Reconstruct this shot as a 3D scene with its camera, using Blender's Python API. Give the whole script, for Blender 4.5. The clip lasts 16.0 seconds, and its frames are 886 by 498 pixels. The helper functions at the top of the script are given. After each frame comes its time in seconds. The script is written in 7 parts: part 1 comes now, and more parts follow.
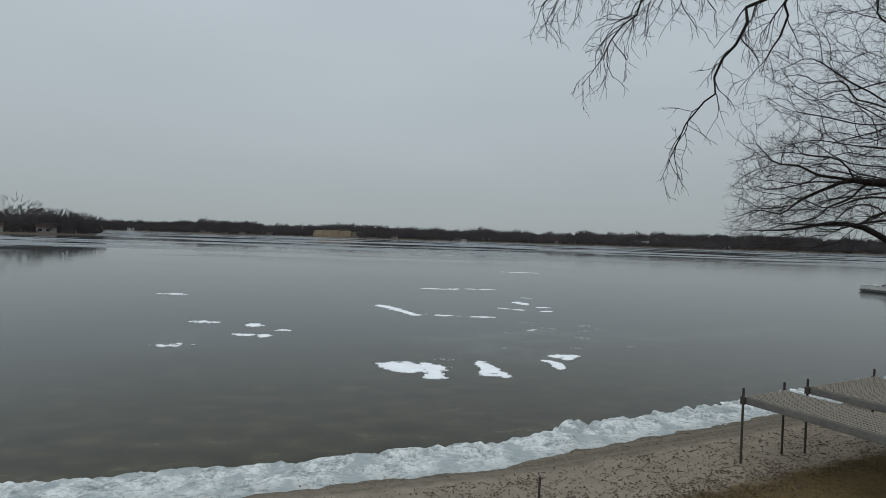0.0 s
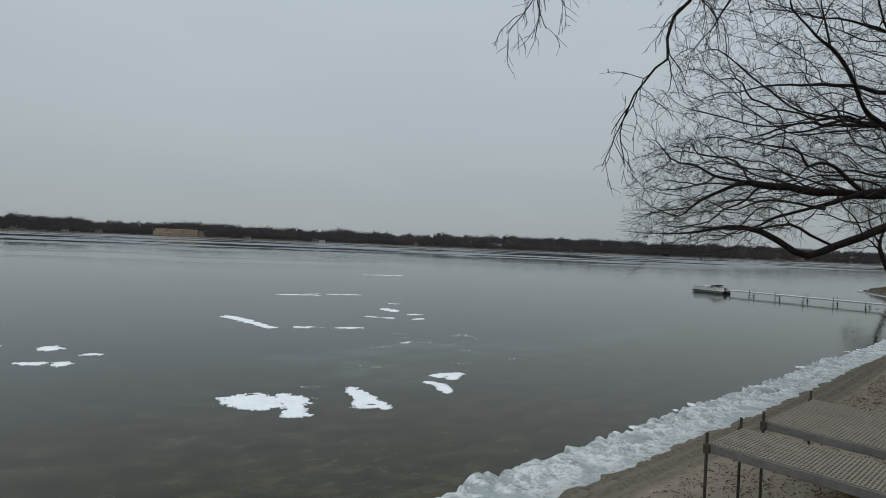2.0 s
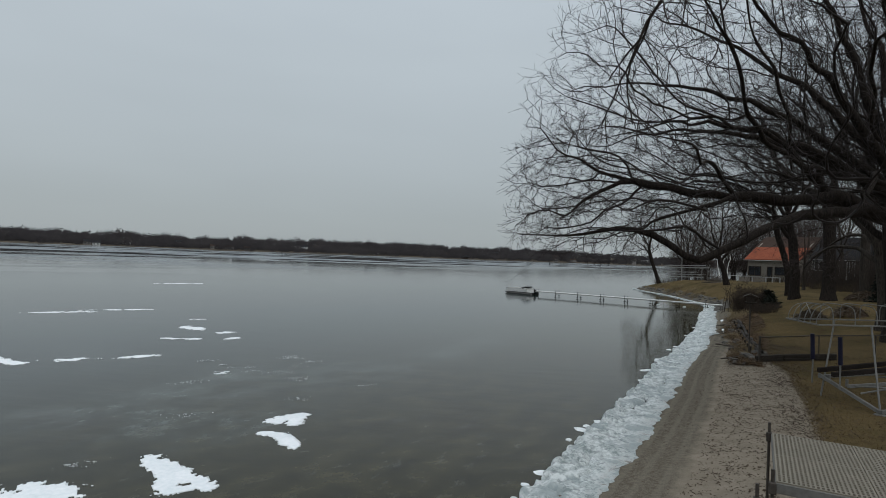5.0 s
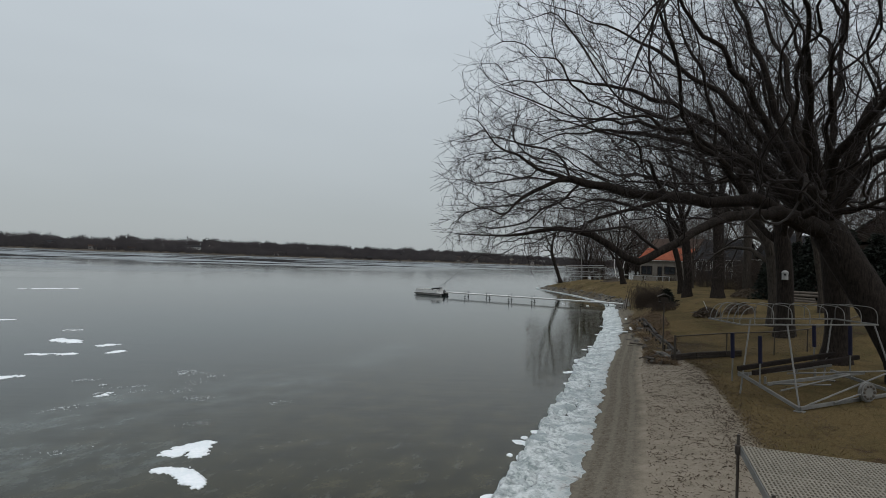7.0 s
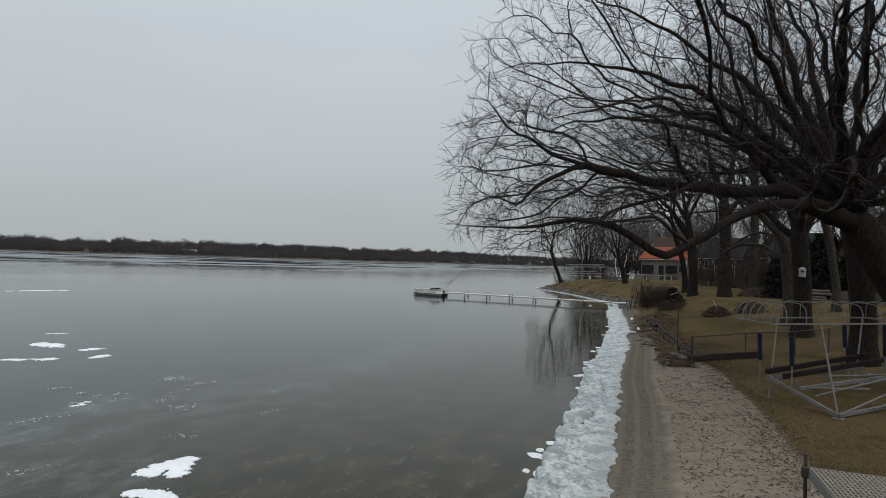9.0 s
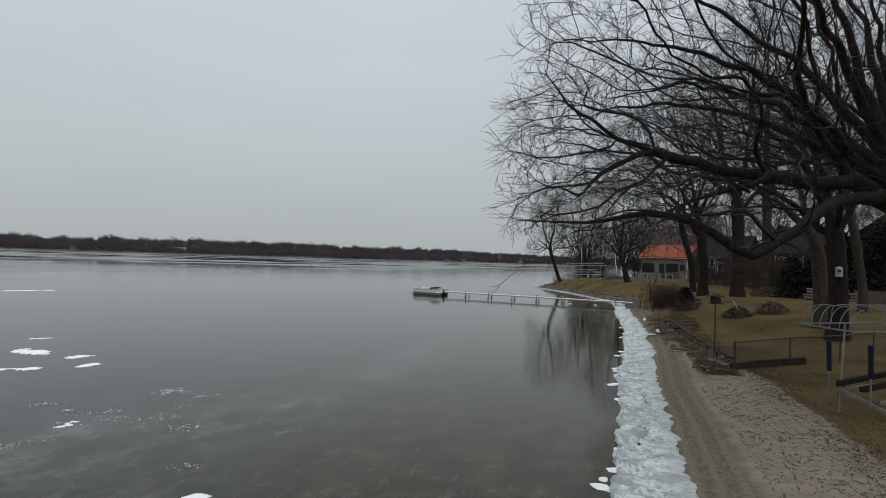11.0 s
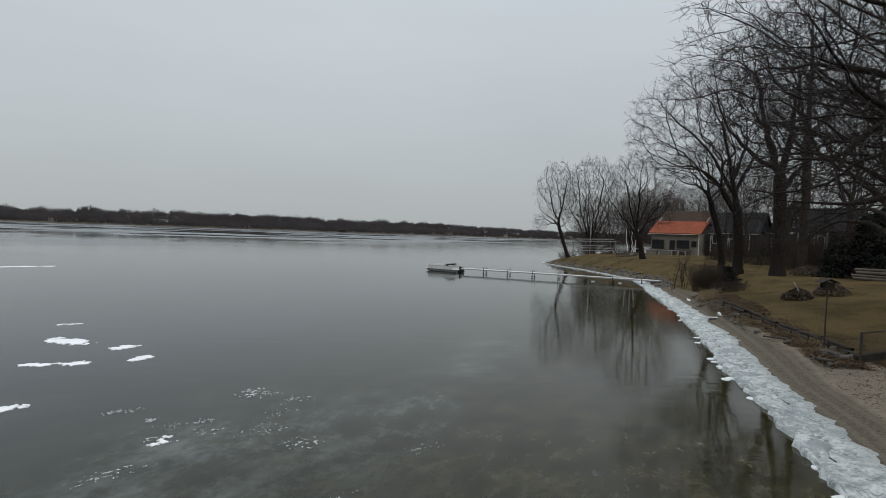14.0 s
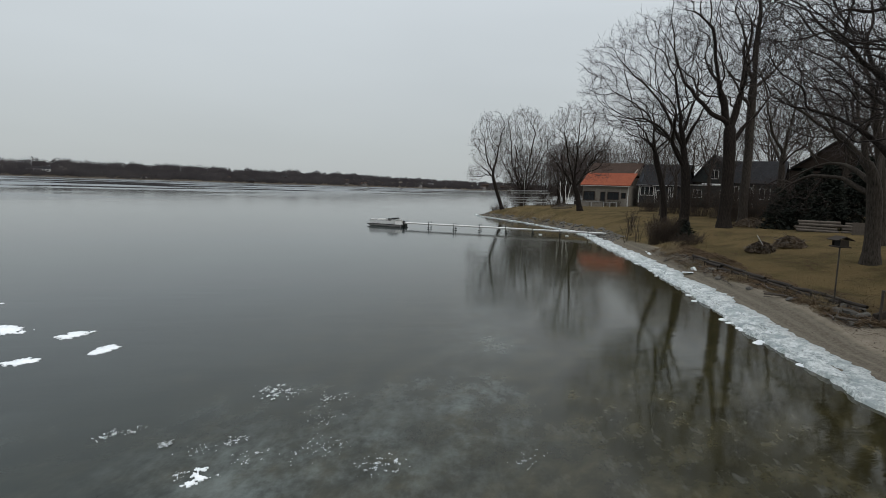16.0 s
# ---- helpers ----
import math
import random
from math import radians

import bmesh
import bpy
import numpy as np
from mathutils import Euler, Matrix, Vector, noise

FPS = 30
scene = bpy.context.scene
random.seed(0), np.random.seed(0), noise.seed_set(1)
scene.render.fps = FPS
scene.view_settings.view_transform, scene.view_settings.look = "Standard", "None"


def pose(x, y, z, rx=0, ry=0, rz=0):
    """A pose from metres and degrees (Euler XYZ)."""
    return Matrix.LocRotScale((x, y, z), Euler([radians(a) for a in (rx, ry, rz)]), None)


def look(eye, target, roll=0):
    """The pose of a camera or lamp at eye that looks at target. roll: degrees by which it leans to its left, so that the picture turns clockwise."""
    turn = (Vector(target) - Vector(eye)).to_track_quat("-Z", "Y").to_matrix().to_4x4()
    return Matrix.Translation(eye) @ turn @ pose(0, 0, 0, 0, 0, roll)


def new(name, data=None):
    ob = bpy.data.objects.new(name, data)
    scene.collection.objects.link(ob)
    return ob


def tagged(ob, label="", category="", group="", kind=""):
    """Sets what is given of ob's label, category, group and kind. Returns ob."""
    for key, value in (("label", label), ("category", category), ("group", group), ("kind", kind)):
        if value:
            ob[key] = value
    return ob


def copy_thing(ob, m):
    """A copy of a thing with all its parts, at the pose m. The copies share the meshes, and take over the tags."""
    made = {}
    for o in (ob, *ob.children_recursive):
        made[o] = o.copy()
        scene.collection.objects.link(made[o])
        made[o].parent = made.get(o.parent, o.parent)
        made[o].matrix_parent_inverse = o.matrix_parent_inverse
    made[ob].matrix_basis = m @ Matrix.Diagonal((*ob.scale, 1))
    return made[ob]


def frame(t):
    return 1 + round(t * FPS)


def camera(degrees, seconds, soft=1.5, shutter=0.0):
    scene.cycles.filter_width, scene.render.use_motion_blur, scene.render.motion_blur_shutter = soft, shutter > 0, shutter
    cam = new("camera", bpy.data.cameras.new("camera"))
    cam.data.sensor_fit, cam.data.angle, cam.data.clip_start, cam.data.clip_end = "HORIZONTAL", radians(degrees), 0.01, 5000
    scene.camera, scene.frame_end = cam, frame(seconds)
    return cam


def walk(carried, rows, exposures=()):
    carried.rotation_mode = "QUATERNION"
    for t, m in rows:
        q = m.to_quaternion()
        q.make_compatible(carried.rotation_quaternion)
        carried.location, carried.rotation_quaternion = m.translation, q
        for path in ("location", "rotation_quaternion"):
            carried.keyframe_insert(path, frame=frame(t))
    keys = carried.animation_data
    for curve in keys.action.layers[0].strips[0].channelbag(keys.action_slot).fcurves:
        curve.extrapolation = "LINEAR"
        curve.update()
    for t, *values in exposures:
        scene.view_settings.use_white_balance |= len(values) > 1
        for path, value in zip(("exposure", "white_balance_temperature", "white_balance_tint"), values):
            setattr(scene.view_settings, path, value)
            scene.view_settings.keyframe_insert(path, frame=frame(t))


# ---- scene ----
cam = camera(76.0, 16.0, soft=0.6)
PATH = [
    (0, (0.271, -0.35, 5.304), (0.271, 1.65, 5.264), 1.8),
    (0.5, (0.26, 0.745, 5.282), (0.352, 2.743, 5.247), 1.9),
    (1, (0.17, 1.745, 5.267), (0.394, 3.732, 5.237), 2.1),
    (1.5, (0.092, 2.753, 5.252), (0.454, 4.72, 5.23), 2.4),
    (2, (0.048, 3.719, 5.262), (0.537, 5.658, 5.245), 2.4),
    (2.5, (-0.024, 4.67, 5.276), (0.603, 6.57, 5.268), 2.7),
    (3, (-0.026, 5.527, 5.284), (0.71, 7.386, 5.285), 2.7),
    (3.5, (-0.022, 6.379, 5.265), (0.8, 8.202, 5.272), 2.6),
    (4, (0.019, 7.174, 5.295), (0.921, 8.959, 5.303), 2.5),
    (4.5, (0.069, 7.876, 5.266), (1.058, 9.614, 5.281), 2.6),
    (5, (0.127, 8.544, 5.217), (1.232, 10.212, 5.24), 2.3),
    (5.2, (0.156, 8.771, 5.218), (1.304, 10.409, 5.245), 2.3),
    (7.3, (0.584, 10.451, 5.215), (1.963, 11.898, 5.255), 2.0),
    (7.5, (0.693, 10.509, 5.15), (2.072, 11.957, 5.192), 1.8),
    (8, (0.887, 10.766, 5.101), (2.268, 12.212, 5.144), 1.9),
    (8.5, (1.102, 11.136, 5.052), (2.477, 12.588, 5.094), 1.9),
    (11, (1.8, 14.118, 5.06), (3.202, 15.544, 5.096), 1.9),
    (11.5, (1.802, 14.732, 5.02), (3.208, 16.154, 5.054), 1.9),
    (12, (1.688, 15.503, 5.007), (3.101, 16.919, 5.04), 2.0),
    (12.5, (1.417, 16.363, 5.053), (2.84, 17.768, 5.086), 2.1),
    (13, (1.109, 17.218, 5.086), (2.54, 18.615, 5.117), 2.1),
    (13.5, (0.831, 18.199, 5.145), (2.27, 19.588, 5.137), 2.2),
    (14, (0.567, 19.147, 5.18), (2.011, 20.53, 5.125), 2.2),
    (14.5, (0.389, 20.243, 5.236), (1.853, 21.602, 5.133), 2.3),
    (15, (0.234, 21.442, 5.284), (1.753, 22.734, 5.138), 2.2),
    (15.5, (0.182, 22.655, 5.318), (1.756, 23.875, 5.135), 2.0),
    (16, (0.21, 24.046, 5.331), (1.841, 25.182, 5.114), 2.1),
]
walk(cam, [(t, look(eye, target, roll)) for t, eye, target, roll in PATH],
     exposures=[(0, 0.0, 6380, 10), (5, 0.06, 6400, 10), (8, 0.22, 6560, 12), (12.5, 0.25, 6600, 12), (14, 0.26, 6610, 12), (15, 0.24, 6620, 12), (16, 0.42, 6630, 12)])

# ---- world and light ----
world = bpy.data.worlds.new("overcast_sky")
scene.world = world
world.use_nodes = True
wn, wl = world.node_tree.nodes, world.node_tree.links
wn.clear()
w_out, w_bg = wn.new("ShaderNodeOutputWorld"), wn.new("ShaderNodeBackground")
w_tc, w_sep, w_ramp = wn.new("ShaderNodeTexCoord"), wn.new("ShaderNodeSeparateXYZ"), wn.new("ShaderNodeValToRGB")
w_sky, w_hue, w_mix = wn.new("ShaderNodeTexSky"), wn.new("ShaderNodeHueSaturation"), wn.new("ShaderNodeMix")
w_noise, w_map, w_soft = wn.new("ShaderNodeTexNoise"), wn.new("ShaderNodeMapping"), wn.new("ShaderNodeMix")
w_sky.sky_type, w_sky.sun_disc, w_sky.sun_elevation, w_sky.sun_rotation = "NISHITA", False, radians(38), radians(140)
w_hue.inputs["Saturation"].default_value, w_hue.inputs["Value"].default_value = 0.25, 0.10
ramp = w_ramp.color_ramp
ramp.elements[0].position, ramp.elements[0].color = 0.0, (0.312, 0.345, 0.353, 1)
ramp.elements[1].position, ramp.elements[1].color = 1.0, (0.970, 1.040, 1.124, 1)
for pos, col in ((0.06, (0.322, 0.360, 0.370, 1)), (0.2, (0.386, 0.435, 0.460, 1)), (0.42, (0.465, 0.525, 0.567, 1)), (0.7, (0.792, 0.860, 0.930, 1))):
    el = ramp.elements.new(pos)
    el.color = col
w_map.inputs["Scale"].default_value = (1, 1, 3.5)
w_noise.inputs["Scale"].default_value, w_noise.inputs["Detail"].default_value = 1.6, 3
w_soft.data_type, w_soft.blend_type = "RGBA", "OVERLAY"
w_soft.inputs[0].default_value = 0.10
w_mix.data_type = "RGBA"
w_mix.inputs[0].default_value = 0.08
wl.new(w_tc.outputs["Generated"], w_sep.inputs[0])
wl.new(w_sep.outputs["Z"], w_ramp.inputs["Fac"])
wl.new(w_tc.outputs["Generated"], w_map.inputs["Vector"])
wl.new(w_map.outputs["Vector"], w_noise.inputs["Vector"])
wl.new(w_ramp.outputs["Color"], w_soft.inputs[6])
wl.new(w_noise.outputs["Fac"], w_soft.inputs[7])
wl.new(w_sky.outputs["Color"], w_hue.inputs["Color"])
wl.new(w_soft.outputs[2], w_mix.inputs[6])
wl.new(w_hue.outputs["Color"], w_mix.inputs[7])
wl.new(w_mix.outputs[2], w_bg.inputs["Color"])
wl.new(w_bg.outputs[0], w_out.inputs[0])
w_bg.inputs["Strength"].default_value = 1.06

sun = new("sun", bpy.data.lights.new("sun", "SUN"))
sun.data.energy, sun.data.angle, sun.data.color = 0.5, radians(40), (1.0, 0.96, 0.90)
sun.matrix_world = look((-20, -40, 50), (0, 0, 0))


# ---- materials ----
def material(name, rough=0.8, metal=0.0, spec=0.3):
    m = bpy.data.materials.new(name)
    m.use_nodes = True
    b = m.node_tree.nodes["Principled BSDF"]
    b.inputs["Roughness"].default_value, b.inputs["Metallic"].default_value = rough, metal
    b.inputs["Specular IOR Level"].default_value = spec
    return m, m.node_tree.nodes, m.node_tree.links, b


def noise_node(n, l, vec, scale, detail=4, rough=0.55, stretch=None):
    t = n.new("ShaderNodeTexNoise")
    t.inputs["Scale"].default_value, t.inputs["Detail"].default_value, t.inputs["Roughness"].default_value = scale, detail, rough
    if stretch:
        mp = n.new("ShaderNodeMapping")
        mp.inputs["Scale"].default_value = stretch
        l.new(vec, mp.inputs["Vector"])
        vec = mp.outputs["Vector"]
    l.new(vec, t.inputs["Vector"])
    return t.outputs["Fac"]


def ramp_node(n, l, fac, stops):
    r = n.new("ShaderNodeValToRGB")
    e = r.color_ramp.elements
    e[0].position, e[0].color = stops[0][0], (*stops[0][1], 1)
    e[1].position, e[1].color = stops[-1][0], (*stops[-1][1], 1)
    for p, c in stops[1:-1]:
        e.new(p).color = (*c, 1)
    l.new(fac, r.inputs["Fac"])
    return r.outputs["Color"]


def mix_node(n, l, fac, a, b, mode="MIX"):
    m = n.new("ShaderNodeMix")
    m.data_type, m.blend_type = "RGBA", mode
    for sock, v in ((m.inputs[0], fac), (m.inputs[6], a), (m.inputs[7], b)):
        if isinstance(v, (int, float)):
            sock.default_value = v
        elif isinstance(v, tuple):
            sock.default_value = (*v, 1)
        else:
            l.new(v, sock)
    return m.outputs[2]


def range_node(n, l, v, a, b, c=0.0, d=1.0):
    m = n.new("ShaderNodeMapRange")
    m.interpolation_type = "SMOOTHSTEP"
    for i, x in enumerate((a, b, c, d)):
        m.inputs[i + 1].default_value = x
    l.new(v, m.inputs[0])
    return m.outputs[0]


def bump_node(n, l, b, height, strength, dist):
    bp = n.new("ShaderNodeBump")
    bp.inputs["Strength"].default_value, bp.inputs["Distance"].default_value = strength, dist
    l.new(height, bp.inputs["Height"])
    l.new(bp.outputs[0], b.inputs["Normal"])


def plain(name, dark, light, scale=8.0, rough=0.8, metal=0.0, bump=0.3, dist=0.004, stretch=None, rand=0.0, spec=0.3):
    """Two-scale mottled surface between two colours, in metres of the thing itself."""
    m, n, l, b = material(name, rough, metal, spec)
    vec = n.new("ShaderNodeTexCoord").outputs["Object"]
    big, fine = noise_node(n, l, vec, scale * 0.13, 3, 0.6, stretch), noise_node(n, l, vec, scale, 5, 0.65, stretch)
    col = ramp_node(n, l, mix_node(n, l, 0.55, big, fine), [(0.32, dark), (0.68, light)])
    if rand:
        inf = n.new("ShaderNodeObjectInfo").outputs["Random"]
        col = mix_node(n, l, rand, col, ramp_node(n, l, inf, [(0.0, tuple(c * 0.4 for c in dark)), (1.0, tuple(min(1, c * 1.5) for c in light))]))
    l.new(col, b.inputs["Base Color"])
    l.new(range_node(n, l, fine, 0.2, 0.8, rough - 0.12, min(1, rough + 0.12)), b.inputs["Roughness"])
    if bump:
        bump_node(n, l, b, fine, bump, dist)
    return m


def make_ice():
    m, n, l, b = material("lake_ice", 0.2, 0, 0.28)
    pos = n.new("ShaderNodeTexCoord").outputs["Object"]
    dot = n.new("ShaderNodeVectorMath")
    dot.operation = "DOT_PRODUCT"
    dot.inputs[1].default_value = (-0.425, 0.905, 0)
    l.new(pos, dot.inputs[0])
    away = dot.outputs["Value"]
    big = noise_node(n, l, pos, 0.045, 4, 0.6)
    mid = noise_node(n, l, pos, 0.16, 6, 0.62, (1, 1.4, 1))
    fine = noise_node(n, l, pos, 0.8, 6, 0.65, (1, 1.6, 1))
    shallow = range_node(n, l, away, 13.0, 40.0, 1.0, 0.0)
    deep = ramp_node(n, l, mid, [(0.3, (0.014, 0.021, 0.021)), (0.7, (0.026, 0.036, 0.035))])
    bed = ramp_node(n, l, fine, [(0.30, (0.0150, 0.0130, 0.0052)), (0.5, (0.030, 0.0265, 0.0115)), (0.60, (0.044, 0.0385, 0.0180)), (0.72, (0.070, 0.061, 0.031))])
    col = mix_node(n, l, shallow, deep, bed)
    # milky clouds and veins frozen into the sheet, each about its own line
    wisp_map = n.new("ShaderNodeMapping")
    wisp_map.inputs["Rotation"].default_value = (0, 0, radians(-28))
    l.new(pos, wisp_map.inputs["Vector"])
    wisp = noise_node(n, l, wisp_map.outputs["Vector"], 0.42, 9, 0.70, (0.9, 1.15, 1))
    tear = noise_node(n, l, wisp_map.outputs["Vector"], 2.2, 6, 0.68, (0.85, 1.2, 1))
    wild = noise_node(n, l, pos, 0.22, 4, 0.6)
    cloud = None
    for (ax, ay), (bx, by), wide, top in (((-1.0, 26.8), (9.0, 30.8), 3.0, 1.0), ((4.5, 29.6), (9.5, 35.0), 2.8, 1.0), ((7.6, 28.6), (15.4, 32.6), 0.9, 0.95), ((14.5, 32.2), (26.5, 39.0), 1.5, 0.7),
                                          ((-5.0, 39.2), (4.0, 38.0), 1.8, 0.6), ((-17.0, 25.6), (-8.0, 27.2), 2.4, 0.55), ((10.0, 31.0), (13.6, 33.4), 1.3, 0.6)):
        dx, dy = bx - ax, by - ay
        size = math.hypot(dx, dy)
        oval = n.new("ShaderNodeMapping")
        oval.vector_type = "TEXTURE"
        oval.inputs["Location"].default_value = ((ax + bx) / 2, (ay + by) / 2, 0)
        oval.inputs["Rotation"].default_value = (0, 0, math.atan2(dy, dx))
        oval.inputs["Scale"].default_value = (size * 0.72, wide * 1.7, 1)
        l.new(pos, oval.inputs["Vector"])
        far = n.new("ShaderNodeVectorMath")
        far.operation = "LENGTH"
        l.new(oval.outputs["Vector"], far.inputs[0])
        edge = n.new("ShaderNodeMath")
        edge.operation = "MULTIPLY_ADD"
        edge.inputs[1].default_value = -1.5
        l.new(wild, edge.inputs[0])
        l.new(far.outputs["Value"], edge.inputs[2])
        spot = range_node(n, l, edge.outputs[0], -0.60, 0.30, top, 0.0)
        if cloud is None:
            cloud = spot
        else:
            mx = n.new("ShaderNodeMath")
            mx.operation = "MAXIMUM"
            l.new(cloud, mx.inputs[0])
            l.new(spot, mx.inputs[1])
            cloud = mx.outputs[0]
    frost = n.new("ShaderNodeMath")
    frost.operation = "MULTIPLY"
    l.new(range_node(n, l, mix_node(n, l, 0.38, wisp, tear), 0.42, 0.68, 0.0, 0.72), frost.inputs[0])
    l.new(cloud, frost.inputs[1])
    col = mix_node(n, l, frost.outputs[0], col, (0.138, 0.160, 0.150))
    # pale flecks of trapped air over the shallows
    flecks = noise_node(n, l, wisp_map.outputs["Vector"], 1.7, 7, 0.72, (0.75, 1.5, 1))
    fleck = n.new("ShaderNodeMath")
    fleck.operation = "MULTIPLY"
    l.new(range_node(n, l, flecks, 0.52, 0.68, 0.0, 0.5), fleck.inputs[0])
    l.new(range_node(n, l, big, 0.38, 0.60), fleck.inputs[1])
    near_only = n.new("ShaderNodeMath")
    near_only.operation = "MULTIPLY"
    l.new(fleck.outputs[0], near_only.inputs[0])
    l.new(range_node(n, l, away, 20.0, 32.0, 1.0, 0.0), near_only.inputs[1])
    col = mix_node(n, l, near_only.outputs[0], col, (0.092, 0.094, 0.080))
    l.new(col, b.inputs["Base Color"])
    streak = noise_node(n, l, pos, 0.011, 6, 0.62, (0.7, 1.5, 1))
    off = range_node(n, l, away, 60.0, 260.0)
    wetm = n.new("ShaderNodeMath")
    wetm.operation = "MULTIPLY"
    l.new(range_node(n, l, streak, 0.47, 0.53), wetm.inputs[0])
    l.new(off, wetm.inputs[1])
    rough = mix_node(n, l, off, (0.055, 0.055, 0.055), (0.035, 0.035, 0.035))
    rough = mix_node(n, l, wetm.outputs[0], rough, (0.40, 0.40, 0.40))
    rough = mix_node(n, l, frost.outputs[0], rough, (0.30, 0.30, 0.30))
    col = mix_node(n, l, wetm.outputs[0], col, (0.16, 0.18, 0.19))
    l.new(col, b.inputs["Base Color"])
    l.new(rough, b.inputs["Roughness"])
    # dull dark streaks on the open lake: the woods' reflection painted as colour
    dull = noise_node(n, l, pos, 0.016, 5, 0.6, (0.6, 1.7, 1))
    dull_at = n.new("ShaderNodeMath")
    dull_at.operation = "MULTIPLY"
    l.new(range_node(n, l, dull, 0.55, 0.60), dull_at.inputs[0])
    l.new(range_node(n, l, away, 110.0, 260.0), dull_at.inputs[1])
    l.new(range_node(n, l, dull_at.outputs[0], 0.0, 1.0, 0.28, 0.05), b.inputs["Specular IOR Level"])
    l.new(mix_node(n, l, dull_at.outputs[0], col, (0.085, 0.10, 0.105)), b.inputs["Base Color"])
    b.inputs["IOR"].default_value = 1.33
    # wind-ruffled skin: short ridges that lie along the shore
    turned = n.new("ShaderNodeMapping")
    turned.inputs["Rotation"].default_value = (0, 0, radians(42))
    l.new(pos, turned.inputs["Vector"])
    ripple = noise_node(n, l, turned.outputs["Vector"], 0.9, 6, 0.62, (0.24, 1.1, 1))
    bump_node(n, l, b, mix_node(n, l, 0.9, fine, ripple), 0.22, 0.040)
    return m


def make_ground():
    """Sand by the water, leaf litter, worn lawn further up; the bounds follow the shore."""
    m, n, l, b = material("shore_ground", 1.0, 0, 0.03)
    pos = n.new("ShaderNodeTexCoord").outputs["Object"]
    at = n.new("ShaderNodeAttribute")
    at.attribute_name = "inland"
    d = at.outputs["Fac"]
    big, mid = noise_node(n, l, pos, 0.35, 4, 0.6), noise_node(n, l, pos, 1.9, 5, 0.65)
    fine, grit = noise_node(n, l, pos, 9.0, 6, 0.7), noise_node(n, l, pos, 60.0, 3, 0.7)
    sand = ramp_node(n, l, mix_node(n, l, 0.5, mid, grit), [(0.3, (0.158, 0.134, 0.100)), (0.55, (0.246, 0.211, 0.164)), (0.75, (0.322, 0.282, 0.226))])
    litter = range_node(n, l, mix_node(n, l, 0.62, mid, fine), 0.565, 0.69, 0, 0.55)
    sand = mix_node(n, l, litter, sand, (0.085, 0.062, 0.045))
    wob = n.new("ShaderNodeMath")
    wob.operation = "MULTIPLY_ADD"
    wob.inputs[1].default_value = 0.5
    l.new(mid, wob.inputs[0])
    l.new(d, wob.inputs[2])
    wet = range_node(n, l, wob.outputs[0], 3.0, 3.5, 0.9, 0.0)
    damp = mix_node(n, l, range_node(n, l, mix_node(n, l, 0.5, grit, fine), 0.36, 0.64), (0.064, 0.056, 0.042), (0.178, 0.156, 0.122))
    wv = n.new("ShaderNodeTexWave")
    wv.inputs["Scale"].default_value, wv.inputs["Distortion"].default_value, wv.inputs["Detail"].default_value = 0.62, 2.5, 4
    dv = n.new("ShaderNodeCombineXYZ")
    l.new(d, dv.inputs[0])
    l.new(dv.outputs[0], wv.inputs["Vector"])
    damp = mix_node(n, l, range_node(n, l, wv.outputs["Fac"], 0.45, 0.95, 0.0, 0.34), damp, (0.20, 0.178, 0.140))
    sand = mix_node(n, l, wet, sand, damp)
    straw = ramp_node(n, l, mix_node(n, l, 0.5, fine, grit), [(0.3, (0.044, 0.031, 0.015)), (0.5, (0.104, 0.076, 0.036)), (0.72, (0.168, 0.126, 0.064))])
    green = ramp_node(n, l, mix_node(n, l, 0.5, fine, grit), [(0.3, (0.036, 0.029, 0.013)), (0.7, (0.104, 0.082, 0.038))])
    lawn = mix_node(n, l, range_node(n, l, big, 0.42, 0.62), straw, green)
    bare = mix_node(n, l, range_node(n, l, mix_node(n, l, 0.6, big, mid), 0.53, 0.66), lawn, (0.058, 0.038, 0.023))
    bound = n.new("ShaderNodeMath")
    bound.operation = "MULTIPLY_ADD"
    bound.inputs[1].default_value = 1.4
    l.new(mix_node(n, l, 0.4, mid, fine), bound.inputs[0])
    l.new(d, bound.inputs[2])
    at2 = n.new("ShaderNodeAttribute")
    at2.attribute_name = "lawn"
    shift = n.new("ShaderNodeMath")
    shift.operation = "SUBTRACT"
    l.new(bound.outputs[0], shift.inputs[0])
    l.new(at2.outputs["Fac"], shift.inputs[1])
    edge = range_node(n, l, shift.outputs[0], 0.55, 0.95)
    l.new(mix_node(n, l, edge, sand, bare), b.inputs["Base Color"])
    bump_node(n, l, b, mix_node(n, l, 0.5, fine, mid), 0.9, 0.05)
    return m


